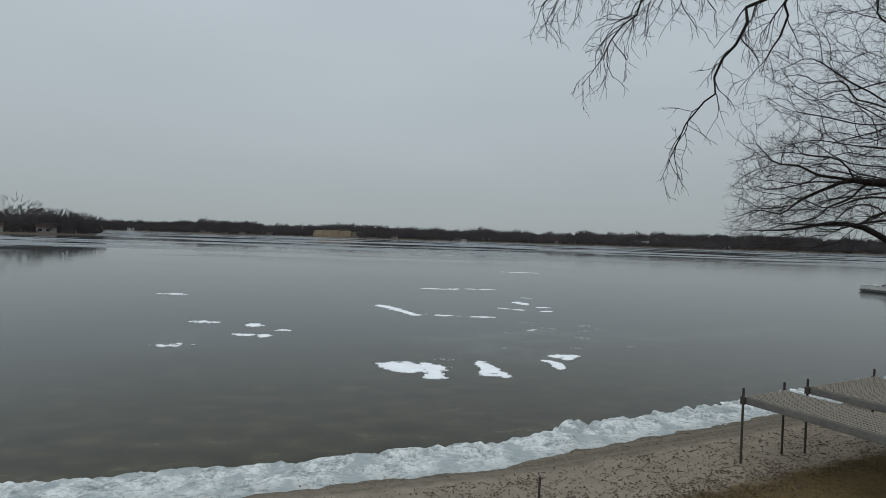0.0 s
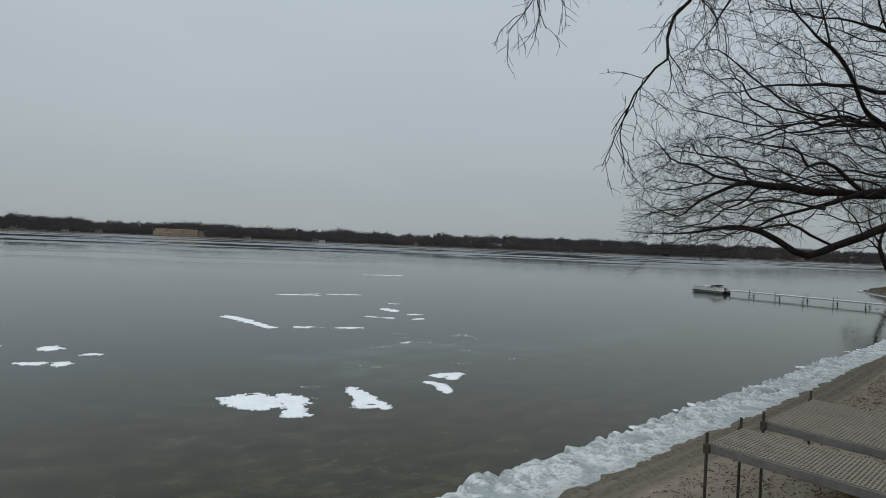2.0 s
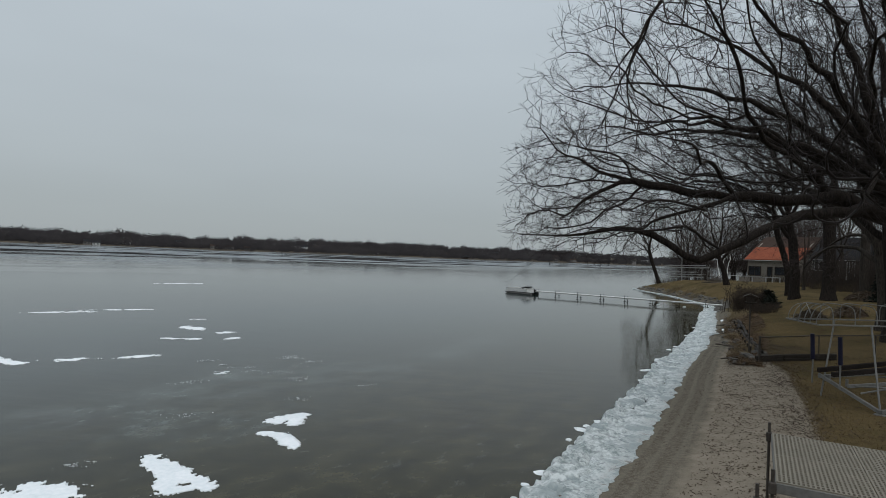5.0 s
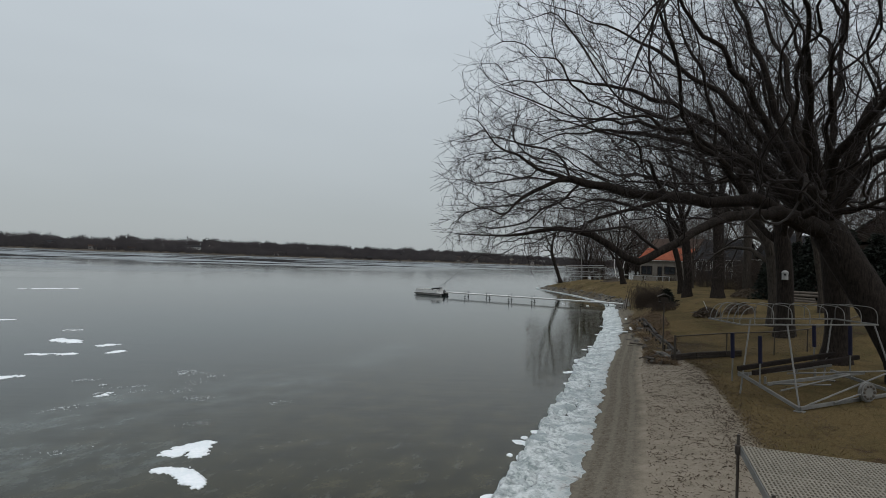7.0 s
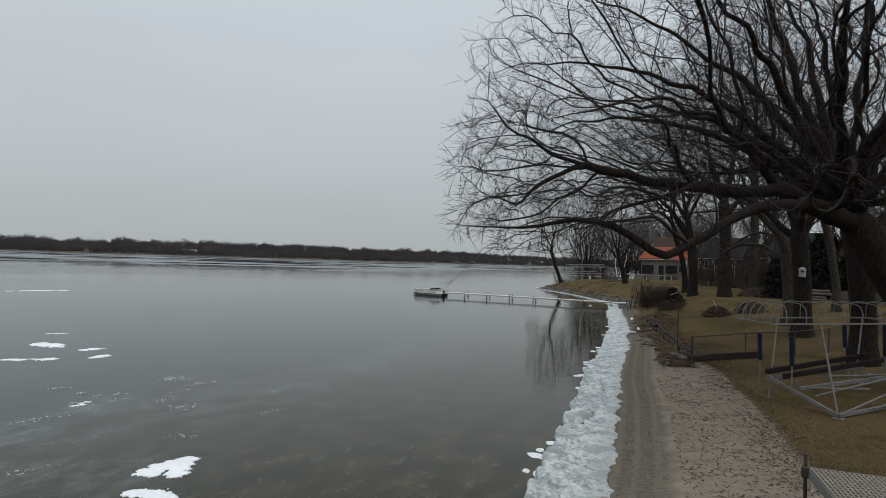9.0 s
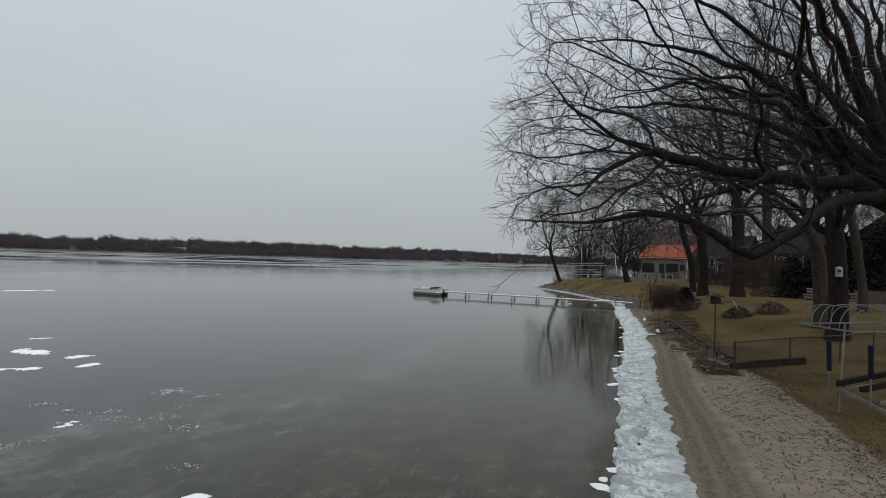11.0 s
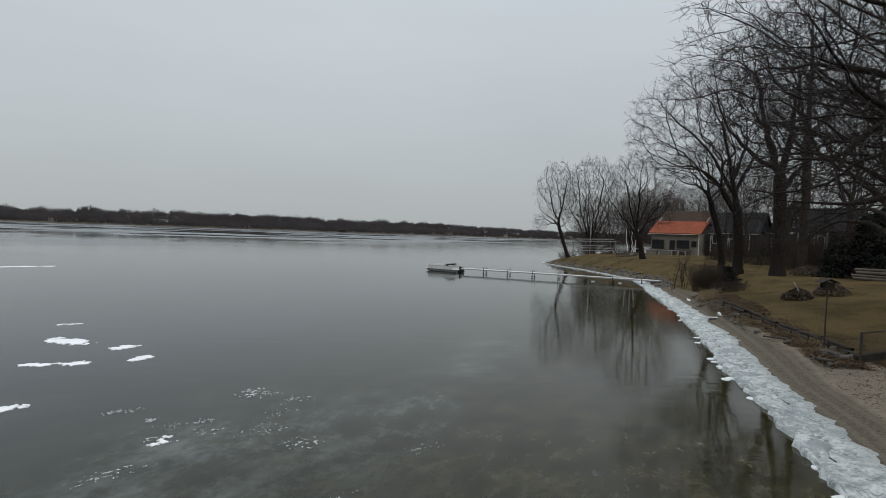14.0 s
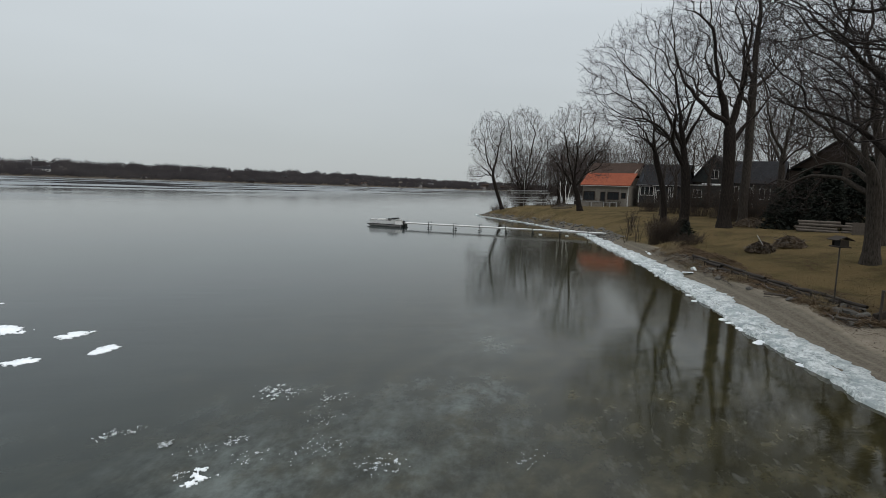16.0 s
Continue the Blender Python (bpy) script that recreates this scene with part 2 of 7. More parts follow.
def make_snow():
    m, n, l, b = material("shore_snow_ice", 0.55, 0, 0.4)
    pos = n.new("ShaderNodeTexCoord").outputs["Object"]
    mid, fine = noise_node(n, l, pos, 2.6, 5, 0.65), noise_node(n, l, pos, 9.0, 6, 0.75)
    at = n.new("ShaderNodeAttribute")
    at.attribute_name = "inland"
    # tone drops in the bump's hollows, standing in for weak shading
    col = ramp_node(n, l, mix_node(n, l, 0.5, mid, fine), [(0.40, (0.22, 0.258, 0.252)), (0.48, (0.46, 0.50, 0.485)), (0.56, (0.70, 0.73, 0.715))])
    dirty = range_node(n, l, mix_node(n, l, 0.5, mid, fine), 0.48, 0.62)
    rim = n.new("ShaderNodeMath")
    rim.operation = "MULTIPLY"
    l.new(range_node(n, l, at.outputs["Fac"], 0.62, 0.98), rim.inputs[0])
    l.new(dirty, rim.inputs[1])
    col = mix_node(n, l, rim.outputs[0], col, (0.17, 0.15, 0.12))
    # gaps darkened: clear wet ice, with the cracks' shade put into the colour
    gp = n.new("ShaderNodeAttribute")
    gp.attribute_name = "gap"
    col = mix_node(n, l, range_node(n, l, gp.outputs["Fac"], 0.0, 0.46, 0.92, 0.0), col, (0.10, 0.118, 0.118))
    melt = noise_node(n, l, pos, 1.1, 4, 0.6)
    col = mix_node(n, l, range_node(n, l, melt, 0.50, 0.62, 0.0, 0.8), col, (0.30, 0.345, 0.345))
    l.new(col, b.inputs["Base Color"])
    bump_node(n, l, b, mix_node(n, l, 0.5, fine, mid), 1.0, 0.09)
    return m


def make_bark(name, dark, light, scale=14.0):
    m, n, l, b = material(name, 0.95, 0, 0.1)
    pos = n.new("ShaderNodeTexCoord").outputs["Object"]
    ridge, big = noise_node(n, l, pos, scale, 5, 0.7, (1, 1, 0.22)), noise_node(n, l, pos, 1.1, 4, 0.6)
    col = ramp_node(n, l, ridge, [(0.32, dark), (0.62, light)])
    col = mix_node(n, l, range_node(n, l, big, 0.55, 0.75, 0, 0.5), col, tuple(c * 1.15 for c in light))
    l.new(col, b.inputs["Base Color"])
    bump_node(n, l, b, ridge, 0.9, 0.03)
    return m


ICE, GROUND, SNOW = make_ice(), make_ground(), make_snow()
FLOE = plain("floating_snow", (0.68, 0.73, 0.74), (0.90, 0.91, 0.91), 9, 0.7, 0, 0.4, 0.01)
PALE_BARK = make_bark("pale_oak_bark", (0.016, 0.014, 0.012), (0.062, 0.052, 0.043))
BARK = make_bark("oak_bark", (0.007, 0.0058, 0.005), (0.030, 0.024, 0.020))
TWIG = plain("oak_twigs", (0.009, 0.0068, 0.0062), (0.024, 0.0178, 0.0155), 6, 0.9, 0, 0)
GREY_TWIG = plain("grey_twigs", (0.026, 0.019, 0.017), (0.066, 0.050, 0.043), 6, 0.9, 0, 0)
PALE_TWIG = plain("pale_twigs", (0.055, 0.044, 0.036), (0.115, 0.094, 0.078), 6, 0.9, 0, 0)
EVERGREEN = plain("evergreen_needles", (0.004, 0.006, 0.004), (0.013, 0.018, 0.011), 5, 0.85, 0, 0)
ALUMINIUM = plain("weathered_aluminium", (0.11, 0.108, 0.10), (0.23, 0.225, 0.21), 11, 0.6, 0.35, 0.15, 0.002)
STEEL = plain("rusty_galvanised_steel", (0.035, 0.028, 0.023), (0.095, 0.082, 0.070), 12, 0.65, 0.4, 0.2, 0.002)
GRATE = plain("tan_plastic_grating", (0.15, 0.134, 0.104), (0.245, 0.22, 0.175), 7, 0.7, 0, 0.1, 0.002)
BUNK = plain("dark_carpeted_timber", (0.012, 0.010, 0.009), (0.032, 0.026, 0.023), 20, 0.95, 0, 0.3, 0.004, None, 0.0, 0.04)
BLUE = plain("blue_plastic_sleeve", (0.007, 0.007, 0.018), (0.016, 0.016, 0.036), 9, 0.6, 0, 0.3, 0.004, None, 0.0, 0.15)
TUBE = plain("dull_aluminium_tube", (0.10, 0.098, 0.09), (0.20, 0.195, 0.18), 6, 0.65, 0, 0.1)
ROTTEN = plain("rotten_timber", (0.014, 0.011, 0.009), (0.055, 0.044, 0.034), 9, 0.95, 0, 0.8, 0.02)
DULL = plain("dull_painted_tube", (0.20, 0.20, 0.19), (0.36, 0.36, 0.345), 6, 0.6, 0, 0.1)
WHITE = plain("weathered_white_paint", (0.42, 0.42, 0.40), (0.68, 0.68, 0.66), 6, 0.6, 0, 0.1)
TIMBER = plain("grey_weathered_timber", (0.045, 0.037, 0.030), (0.135, 0.115, 0.095), 9, 0.9, 0, 0.6, 0.01, (1, 1, 1))
RUBBER = plain("black_rubber", (0.010, 0.010, 0.010), (0.028, 0.027, 0.026), 12, 0.8)
REED = plain("dead_reed", (0.10, 0.072, 0.036), (0.26, 0.20, 0.115), 5, 0.9, 0, 0, rand=0.2)
SHRUB = plain("shrub_twigs", (0.024, 0.017, 0.012), (0.060, 0.042, 0.029), 5, 0.9, 0, 0)
STONE = plain("shore_stone", (0.050, 0.046, 0.040), (0.15, 0.14, 0.122), 5, 0.9, 0, 0.8, 0.03, rand=0.3)
LEAF = plain("dead_oak_leaves", (0.050, 0.036, 0.025), (0.125, 0.092, 0.062), 15, 0.95, 0, 0, rand=0.3)
# far woods: bare twigs, lightened so the colour carries the haze
FAR_TREE = plain("far_bare_woods", (0.034, 0.031, 0.034), (0.088, 0.078, 0.078), 0.25, 0.95, 0, 0)
FAR_GROUND = plain("far_bank", (0.045, 0.036, 0.028), (0.105, 0.085, 0.06), 0.08, 0.95, 0, 0)


# ---- mesh helpers ----
def mesh_of(name, verts, faces, mat, smooth=False):
    me = bpy.data.meshes.new(name)
    me.from_pydata([tuple(v) for v in verts] if not isinstance(verts, np.ndarray) else verts.tolist(), [], faces if not isinstance(faces, np.ndarray) else faces.tolist())
    me.materials.append(mat)
    if smooth:
        me.polygons.foreach_set("use_smooth", [True] * len(me.polygons))
    me.update()
    return me


def part(name, bm, mat, parent, label=""):
    """Links a bmesh, or a mesh, as one mesh object under a thing."""
    me = bm
    if isinstance(bm, bmesh.types.BMesh):
        me = bpy.data.meshes.new(name)
        bm.to_mesh(me)
        bm.free()
        me.materials.append(mat)
    ob = new(name, me)
    ob.parent = parent
    return tagged(ob, label)


def thing(name, label, category, m=None, group="", kind=""):
    ob = new(name)
    ob.empty_display_size = 0.2
    if m is not None:
        ob.matrix_world = m
    return tagged(ob, label, category, group, kind)


def box(bm, c, size, m=None, bevel=0.0):
    """A box with centre c and full sizes, its edges rounded by bevel."""
    g = bmesh.ops.create_cube(bm, size=1.0, matrix=(m or Matrix()) @ Matrix.Translation(c) @ Matrix.Diagonal((*size, 1)))
    if bevel:
        es = list({e for v in g["verts"] for e in v.link_edges})
        bmesh.ops.bevel(bm, geom=es, offset=bevel, segments=1, affect="EDGES", profile=0.5)
    return bm


def rod(bm, a, b, r, sides=8, r2=None):
    """A round bar from a to b."""
    a, b = Vector(a), Vector(b)
    d = b - a
    m = Matrix.Translation((a + b) / 2) @ d.to_track_quat("Z", "Y").to_matrix().to_4x4()
    bmesh.ops.create_cone(bm, cap_ends=True, segments=sides, radius1=r, radius2=r if r2 is None else r2, depth=d.length, matrix=m)
    return bm


def beam(bm, a, b, w, h, bevel=0.006):
    """A straight bar of rectangular section from a to b."""
    a, b = Vector(a), Vector(b)
    d = b - a
    m = Matrix.Translation((a + b) / 2) @ d.to_track_quat("X", "Z").to_matrix().to_4x4()
    return box(bm, (0, 0, 0), (d.length, w, h), m, bevel)


def tubes(lines):
    """Vertices and faces of tapering tubes: lines of (points, radii), grouped so that numpy makes them together."""
    groups = {}
    for pts, rad in lines:
        sides = 10 if rad[0] > 0.22 else 7 if rad[0] > 0.08 else 5 if rad[0] > 0.03 else 3
        groups.setdefault((len(pts), sides), []).append((pts, rad))
    allv, allf, base = [], [], 0
    for (k, s), items in groups.items():
        P = np.array([i[0] for i in items], float)
        R = np.array([i[1] for i in items], float)
        T = np.empty_like(P)
        T[:, 1:-1] = P[:, 2:] - P[:, :-2]
        T[:, 0], T[:, -1] = P[:, 1] - P[:, 0], P[:, -1] - P[:, -2]
        T /= np.linalg.norm(T, axis=2, keepdims=True) + 1e-9
        main = P[:, -1] - P[:, 0]
        ref = np.where((np.abs(main[:, 2]) > 0.75 * np.linalg.norm(main, axis=1))[:, None], (1.0, 0.13, 0.0), (0.07, 0.0, 1.0))[:, None, :]
        U = np.cross(T, np.broadcast_to(ref, T.shape))
        U /= np.linalg.norm(U, axis=2, keepdims=True) + 1e-9
        W = np.cross(T, U)
        ang = np.arange(s) * 2 * np.pi / s
        V = P[:, :, None] + R[:, :, None, None] * (np.cos(ang)[None, None, :, None] * U[:, :, None] + np.sin(ang)[None, None, :, None] * W[:, :, None])
        n = len(items)
        allv.append(V.reshape(-1, 3))
        i, j, a = np.meshgrid(np.arange(n), np.arange(k - 1), np.arange(s), indexing="ij")
        b0 = base + i * k * s + j * s
        f = np.stack([b0 + a, b0 + (a + 1) % s, b0 + s + (a + 1) % s, b0 + s + a], -1).reshape(-1, 4)
        allf.append(f)
        base += n * k * s
    return np.concatenate(allv), np.concatenate(allf)


def noise2(x, y, s, seed=0.0):
    return noise.noise((x * s + seed, y * s - seed * 1.7, seed * 0.37))


# ---- the shore ----
SHORE = [(-400, -185), (-120, -42), (-40, -3.5), (-20, 6.2), (-8.6, 11.7), (-2.7, 13.5), (1.9, 14.9), (7.8, 17.7), (14.6, 20.9), (20.4, 23.9), (24.4, 26.2), (33.3, 30.6),
         (43.8, 36.0), (58, 44.6), (66, 49.0), (72.2, 53.0), (78.5, 60.2), (84, 66.6), (91, 76.5), (95.5, 83.0), (101, 86.0), (112, 87.0), (135, 89), (200, 104), (400, 140), (1500, 420)]


def shore_y(x):
    return float(np.interp(x, [p[0] for p in SHORE], [p[1] for p in SHORE]))


def inland(x, y):
    """Metres inland from the outer rim of the shore ice."""
    return (shore_y(x) - y) * 0.9


def ease(v, a, b):
    v = min(1.0, max(0.0, (v - a) / (b - a)))
    return v * v * (3 - 2 * v)


def ground_z(x, y):
    d = inland(x, y)
    low = float(np.interp(d, (-12, 0, 1.8, 5.5, 10, 20, 40, 120, 400), (-1.5, -0.12, 0.14, 0.66, 0.95, 1.3, 2.0, 4.0, 9)))
    high = float(np.interp(d, (-12, 0, 1.8, 2.8, 4.6, 10, 20, 35, 60, 120, 400), (-1.5, -0.12, 0.22, 0.75, 1.15, 1.75, 2.6, 3.5, 4.2, 5, 10)))
    mid = float(np.interp(d, (-12, 0, 1.8, 2.8, 4.6, 10, 20, 35, 60, 120, 400), (-1.5, -0.12, 0.2, 0.62, 0.86, 0.98, 1.5, 2.4, 3.3, 5, 10)))
    k = ease(x, 24, 29)
    lawn = float(np.interp(d, (-12, 0, 1.8, 2.8, 4.6, 10, 20, 35, 60, 120, 400), (-1.5, -0.12, 0.22, 0.75, 1.25, 2.35, 2.75, 3.2, 3.7, 5, 10)))
    q = ease(x, 44, 60)
    high = high * (1 - q) + lawn * q
    g = ease(x, 34, 44)
    high = mid * (1 - g) + high * g
    return low * (1 - k) + high * k + (0.05 * noise2(x, y, 0.45) + 0.02 * noise2(x, y, 2.1)) * ease(d, 1.5, 4)


def axis_steps(stops):
    out = []
    for a, b, st in stops:
        out += list(np.arange(a, b, st))
    return out + [stops[-1][1]]


def build_ground():
    xs = axis_steps([(-400, -60, 40), (-60, -14, 4), (-14, 50, 0.35), (50, 110, 1.0), (110, 200, 6), (200, 1500, 100)])
    ds = axis_steps([(-12, -2, 2.5), (-2, 9, 0.3), (9, 30, 0.9), (30, 90, 5), (90, 400, 40)])
    V, att, lawn = [], [], []
    for x in xs:
        for d in ds:
            y = shore_y(x) - d / 0.9
            V.append((x, y, ground_z(x, y)))
            att.append(d)
            k = ease(x, 25, 32)
            lawn.append((5.9 if x > 12 else 5.6) * (1 - k) + (3.5 - 1.0 * ease(x, 46, 60)) * k)
    n = len(ds)
    F = [(i * n + j, i * n + j + 1, (i + 1) * n + j + 1, (i + 1) * n + j) for i in range(len(xs) - 1) for j in range(n - 1)]
    me = mesh_of("ground", V, F, GROUND, True)
    for nm, vals in (("inland", att), ("lawn", lawn)):
        a = me.attributes.new(nm, "FLOAT", "POINT")
        a.data.foreach_set("value", vals)
    tagged(new("ground", me), "sandy beach rising to a straw-coloured winter lawn", "ground", kind="structure")


build_ground()
R_LAKE = 4500
lake = mesh_of("lake_ice", [(R_LAKE * math.cos(i * math.pi / 48), R_LAKE * math.sin(i * math.pi / 48), 0) for i in range(96)], [tuple(range(96))], ICE)
tagged(new("lake_ice", lake), "smooth grey-green ice covering the whole lake", "lake ice", kind="structure")


def build_shore_ice():
    """The rim of heaped, broken white ice between the lake and the sand."""
    V, inl, gaps = [], [], []
    along = axis_steps([(-60, -14, 0.5), (-14, 34, 0.075), (34, 70, 0.16), (70, 99, 0.5)])
    m = 31
    for x in along:
        y0 = shore_y(x)
        far = ease(x, 62, 80)
        calm = (1 - 0.30 * ease(x, 8, 16)) * (1 - 0.5 * ease(-x, -9, 0))
        width = (1.72 + 0.05 * ease(-x, -4, 4) + 0.22 * noise2(x, 0, 0.35, 3) + 0.15 * noise2(x, 0, 1.4, 5)) * (1 - 0.55 * far)
        rim = 0.22 * noise2(x, 0, 0.28, 9) + 0.20 * noise2(x, 0, 1.1, 11) + 0.13 * noise2(x, 0, 3.3, 12) + 0.07 * noise2(x, 0, 6.0, 14)
        mound = max(0, noise2(x, 0, 0.33, 21) + 0.1)
        tall = (0.07 + 0.09 * mound + (0.05 * mound) * ease(-x, -13, -2)) * (1 - 0.6 * far)
        rim += 0.30 * ease(-x, -10, 2) + 0.45 * ease(-x, -6, 3) + 0.25 * ease(-x, -11, -4) + 0.3 * max(0, noise2(x, 0, 0.5, 61)) * ease(-x, -8, 1)
        for j in range(m):
            u = j / (m - 1)
            y = y0 - rim + 0.05 - u * width / 0.9
            d, p = noise.voronoi((x * 0.85, y * 0.95, 0.0))
            crack = min(1.0, (d[1] - d[0]) * 6.0)
            d2, p2 = noise.voronoi((x * 3.4, y * 3.9, 7.0))
            slab = noise.cell(Vector((p[0][0] * 3.7, p[0][1] * 3.1, 2)))
            chip = noise.cell(Vector((p2[0][0] * 5.3, p2[0][1] * 4.7, 5)))
            lump = 0.75 + 0.5 * slab + 0.45 * noise2(x, y, 1.3, 4)
            shape = min(1, u / 0.05) ** 0.5 * min(1, (1 - u) / 0.8) ** 1.0
            tilt = ((x * 0.85 - p[0][0]) * noise.cell(Vector((p[0][0] * 9.1, 1, 1))) + (y * 0.95 - p[0][1]) * noise.cell(Vector((1, p[0][1] * 8.3, 3)))) * 0.10
            z = shape * (tall * max(0.3, lump) + 0.09 * crack + (0.45 * tilt * crack + (0.025 + 0.085 * chip * chip) * min(1, (d2[1] - d2[0]) * 6)) * calm + 0.022 * noise2(x, y, 6, 8))
            zg = ground_z(x, y)
            V.append((x + 0.05 * noise2(x, y, 2.3, 31), y + 0.05 * noise2(x, y, 2.3, 37), max(zg, -0.02) + z - (0.05 if u in (0, 1) else 0)))
            inl.append(u)
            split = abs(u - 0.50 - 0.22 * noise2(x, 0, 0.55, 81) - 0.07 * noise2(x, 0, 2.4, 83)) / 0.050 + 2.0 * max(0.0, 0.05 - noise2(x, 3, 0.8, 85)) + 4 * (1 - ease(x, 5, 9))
            # chip rims count as gaps too, so shade is coloured along them
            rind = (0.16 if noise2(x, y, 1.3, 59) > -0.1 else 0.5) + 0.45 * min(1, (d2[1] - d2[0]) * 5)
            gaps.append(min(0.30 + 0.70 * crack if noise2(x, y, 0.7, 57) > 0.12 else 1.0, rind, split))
            V[-1] = (V[-1][0], V[-1][1], V[-1][2] - 0.10 * max(0.0, 1 - split))
    F = [(i * m + j, i * m + j + 1, (i + 1) * m + j + 1, (i + 1) * m + j) for i in range(len(along) - 1) for j in range(m - 1)]
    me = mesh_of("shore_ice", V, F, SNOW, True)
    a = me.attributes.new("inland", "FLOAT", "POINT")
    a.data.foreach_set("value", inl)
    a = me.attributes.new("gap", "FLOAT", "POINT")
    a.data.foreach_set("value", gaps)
    tagged(new("shore_ice", me), "heaped rim of broken white ice along the beach", "shore ice", kind="structure")


build_shore_ice()


# ---- bare trees ----
class Bare:
    """Grows the limbs, boughs and twigs of one leafless tree as lines of points and radii."""

    def __init__(self, seed, twig=0.0065, reach=(3.4, 1.5, 0.62), gap=(0.62, 0.30, 0.20), droop=0.0, lift=0.25, wild=0.35, segs=(0, 9, 6, 4), thick=1.0, last=0.36, taper=0.8, angle=(26, 58)):
        self.rng = random.Random(seed)
        self.wood, self.fine = [], []
        self.twig, self.reach, self.gap, self.droop, self.lift, self.wild, self.segs, self.thick, self.last, self.taper, self.angle = twig, reach, gap, droop, lift, wild, segs, thick, last, taper, angle

    def jitter(self, s):
        g = self.rng.gauss
        return Vector((g(0, s), g(0, s), g(0, s)))

    def limb(self, stops, r0, r1, start=0.22, step=0.8, dense=1.0):
        """A guided limb through a few stops, with boughs along it."""
        pts = [Vector(p) for p in stops]
        ext = [pts[0] * 2 - pts[1]] + pts + [pts[-1] * 2 - pts[-2]]
        line = []
        for i in range(1, len(ext) - 2):
            a, b, c, d = ext[i - 1:i + 3]
            n = max(2, int((c - b).length / step))
            for k in range(n):
                t = k / n
                line.append(0.5 * ((2 * b) + (c - a) * t + (2 * a - 5 * b + 4 * c - d) * t * t + (3 * b - a - 3 * c + d) * t ** 3))
        line.append(pts[-1])
        amp = 0.05 if r0 > 0.2 else 0.08
        line = [p + (self.jitter(amp) if 0 < i < len(line) - 1 else Vector()) for i, p in enumerate(line)]
        n = len(line)
        rad = [r0 + (r1 - r0) * (i / (n - 1)) ** self.taper for i in range(n)]
        self.wood.append(([tuple(p) for p in line], rad))
        lengths = [(line[i + 1] - line[i]).length for i in range(n - 1)]
        total, run = sum(lengths), 0.0
        nxt = total * start
        side = 1
        for i in range(n - 1):
            while run + lengths[i] >= nxt:
                f = (nxt - run) / lengths[i]
                p, r = line[i].lerp(line[i + 1], f), rad[i]
                d = (line[i + 1] - line[i]).normalized()
                far = nxt / total
                L = self.reach[0] * self.rng.uniform(0.5, 1.2) * (1.15 - 0.72 * far)
                self.bough(p, self.turn(d, side, self.rng.uniform(*self.angle)), L, max(0.016, min(r * 0.55, 0.016 * L + 0.014)) * self.thick, 1)
                side = -side
                nxt += self.gap[0] * self.rng.uniform(0.6, 1.4) / dense
            run += lengths[i]
        self.bough(line[-1], (line[-1] - line[-2]).normalized(), self.reach[0] * self.last, r1 * 0.95, 1)
        return line

    def turn(self, d, side, deg):
        ref = Vector((0, 0, 1)) if abs(d.z) < 0.8 else Vector((1, 0, 0))
        s = d.cross(ref).normalized()
        s = (s * side + d.cross(s) * self.rng.gauss(-0.25, 0.8)).normalized()
        a = radians(deg)
        return (d * math.cos(a) + s * math.sin(a)).normalized()

    def bough(self, p, d, L, r, lvl):
        n = self.segs[lvl]
        seg = L / (n - 1)
        pts, q, v = [tuple(p)], Vector(p), Vector(d)
        dirs = [v]
        bend = self.jitter(self.wild * 0.22)
        for i in range(n - 1):
            v = (v + bend + self.jitter(self.wild * (0.28, 0.34, 0.4)[lvl - 1]) + Vector((0, 0, (self.lift - self.droop * (1 + i * 0.35)) * 0.22))).normalized()
            q = q + v * seg
            pts.append(tuple(q))
            dirs.append(v)
        tip = self.twig * (1.5, 1.0, 0.6)[lvl - 1]
        rad = [max(tip, r * (1 - i / (n - 1)) + tip * i / (n - 1)) for i in range(n)]
        (self.wood if r > 0.05 else self.fine).append((pts, rad))
        if lvl >= 3:
            return
        run, side = self.gap[lvl] * self.rng.uniform(0.5, 1.3) + 0.12 * L, 1
        while run < L * 0.98:
            i = min(n - 2, int(run / seg))
            f = run / seg - i
            s = Vector(pts[i]).lerp(Vector(pts[i + 1]), f)
            ln = self.reach[lvl] * self.rng.uniform(0.45, 1.25) * (1.15 - 0.5 * run / L)
            self.bough(s, self.turn(dirs[i], side, self.rng.uniform(28, 58)), ln, max(self.twig, min(rad[i] * 0.65, (0.013 * ln + 0.006) * self.thick)), lvl + 1)
            side = -side
            run += self.gap[lvl] * self.rng.uniform(0.6, 1.4)

    def finish(self, name, label, base, bark, twig, group=""):
        root = thing(name, label, "tree", Matrix.Translation(base), group)
        for nm, lines, mat in (("trunk", self.wood, bark), ("crown", self.fine, twig)):
            if lines:
                v, f = tubes(lines)
                part(nm, mesh_of(nm, v - np.array(base), f, mat, True), mat, root)
        return root


def flare(x, y, z, lean, h, r):
    """Stops of a trunk and its radii with a flared foot."""
    dx, dy = lean
    pts = [(x, y, z - 0.3), (x, y, z + 0.15), (x + dx * 0.1, y + dy * 0.1, z + 0.7), (x + dx * 0.4, y + dy * 0.4, z + h * 0.5), (x + dx, y + dy, z + h)]
    return pts, [r * 1.55, r * 1.3, r * 1.06, r * 0.97, r * 0.9]

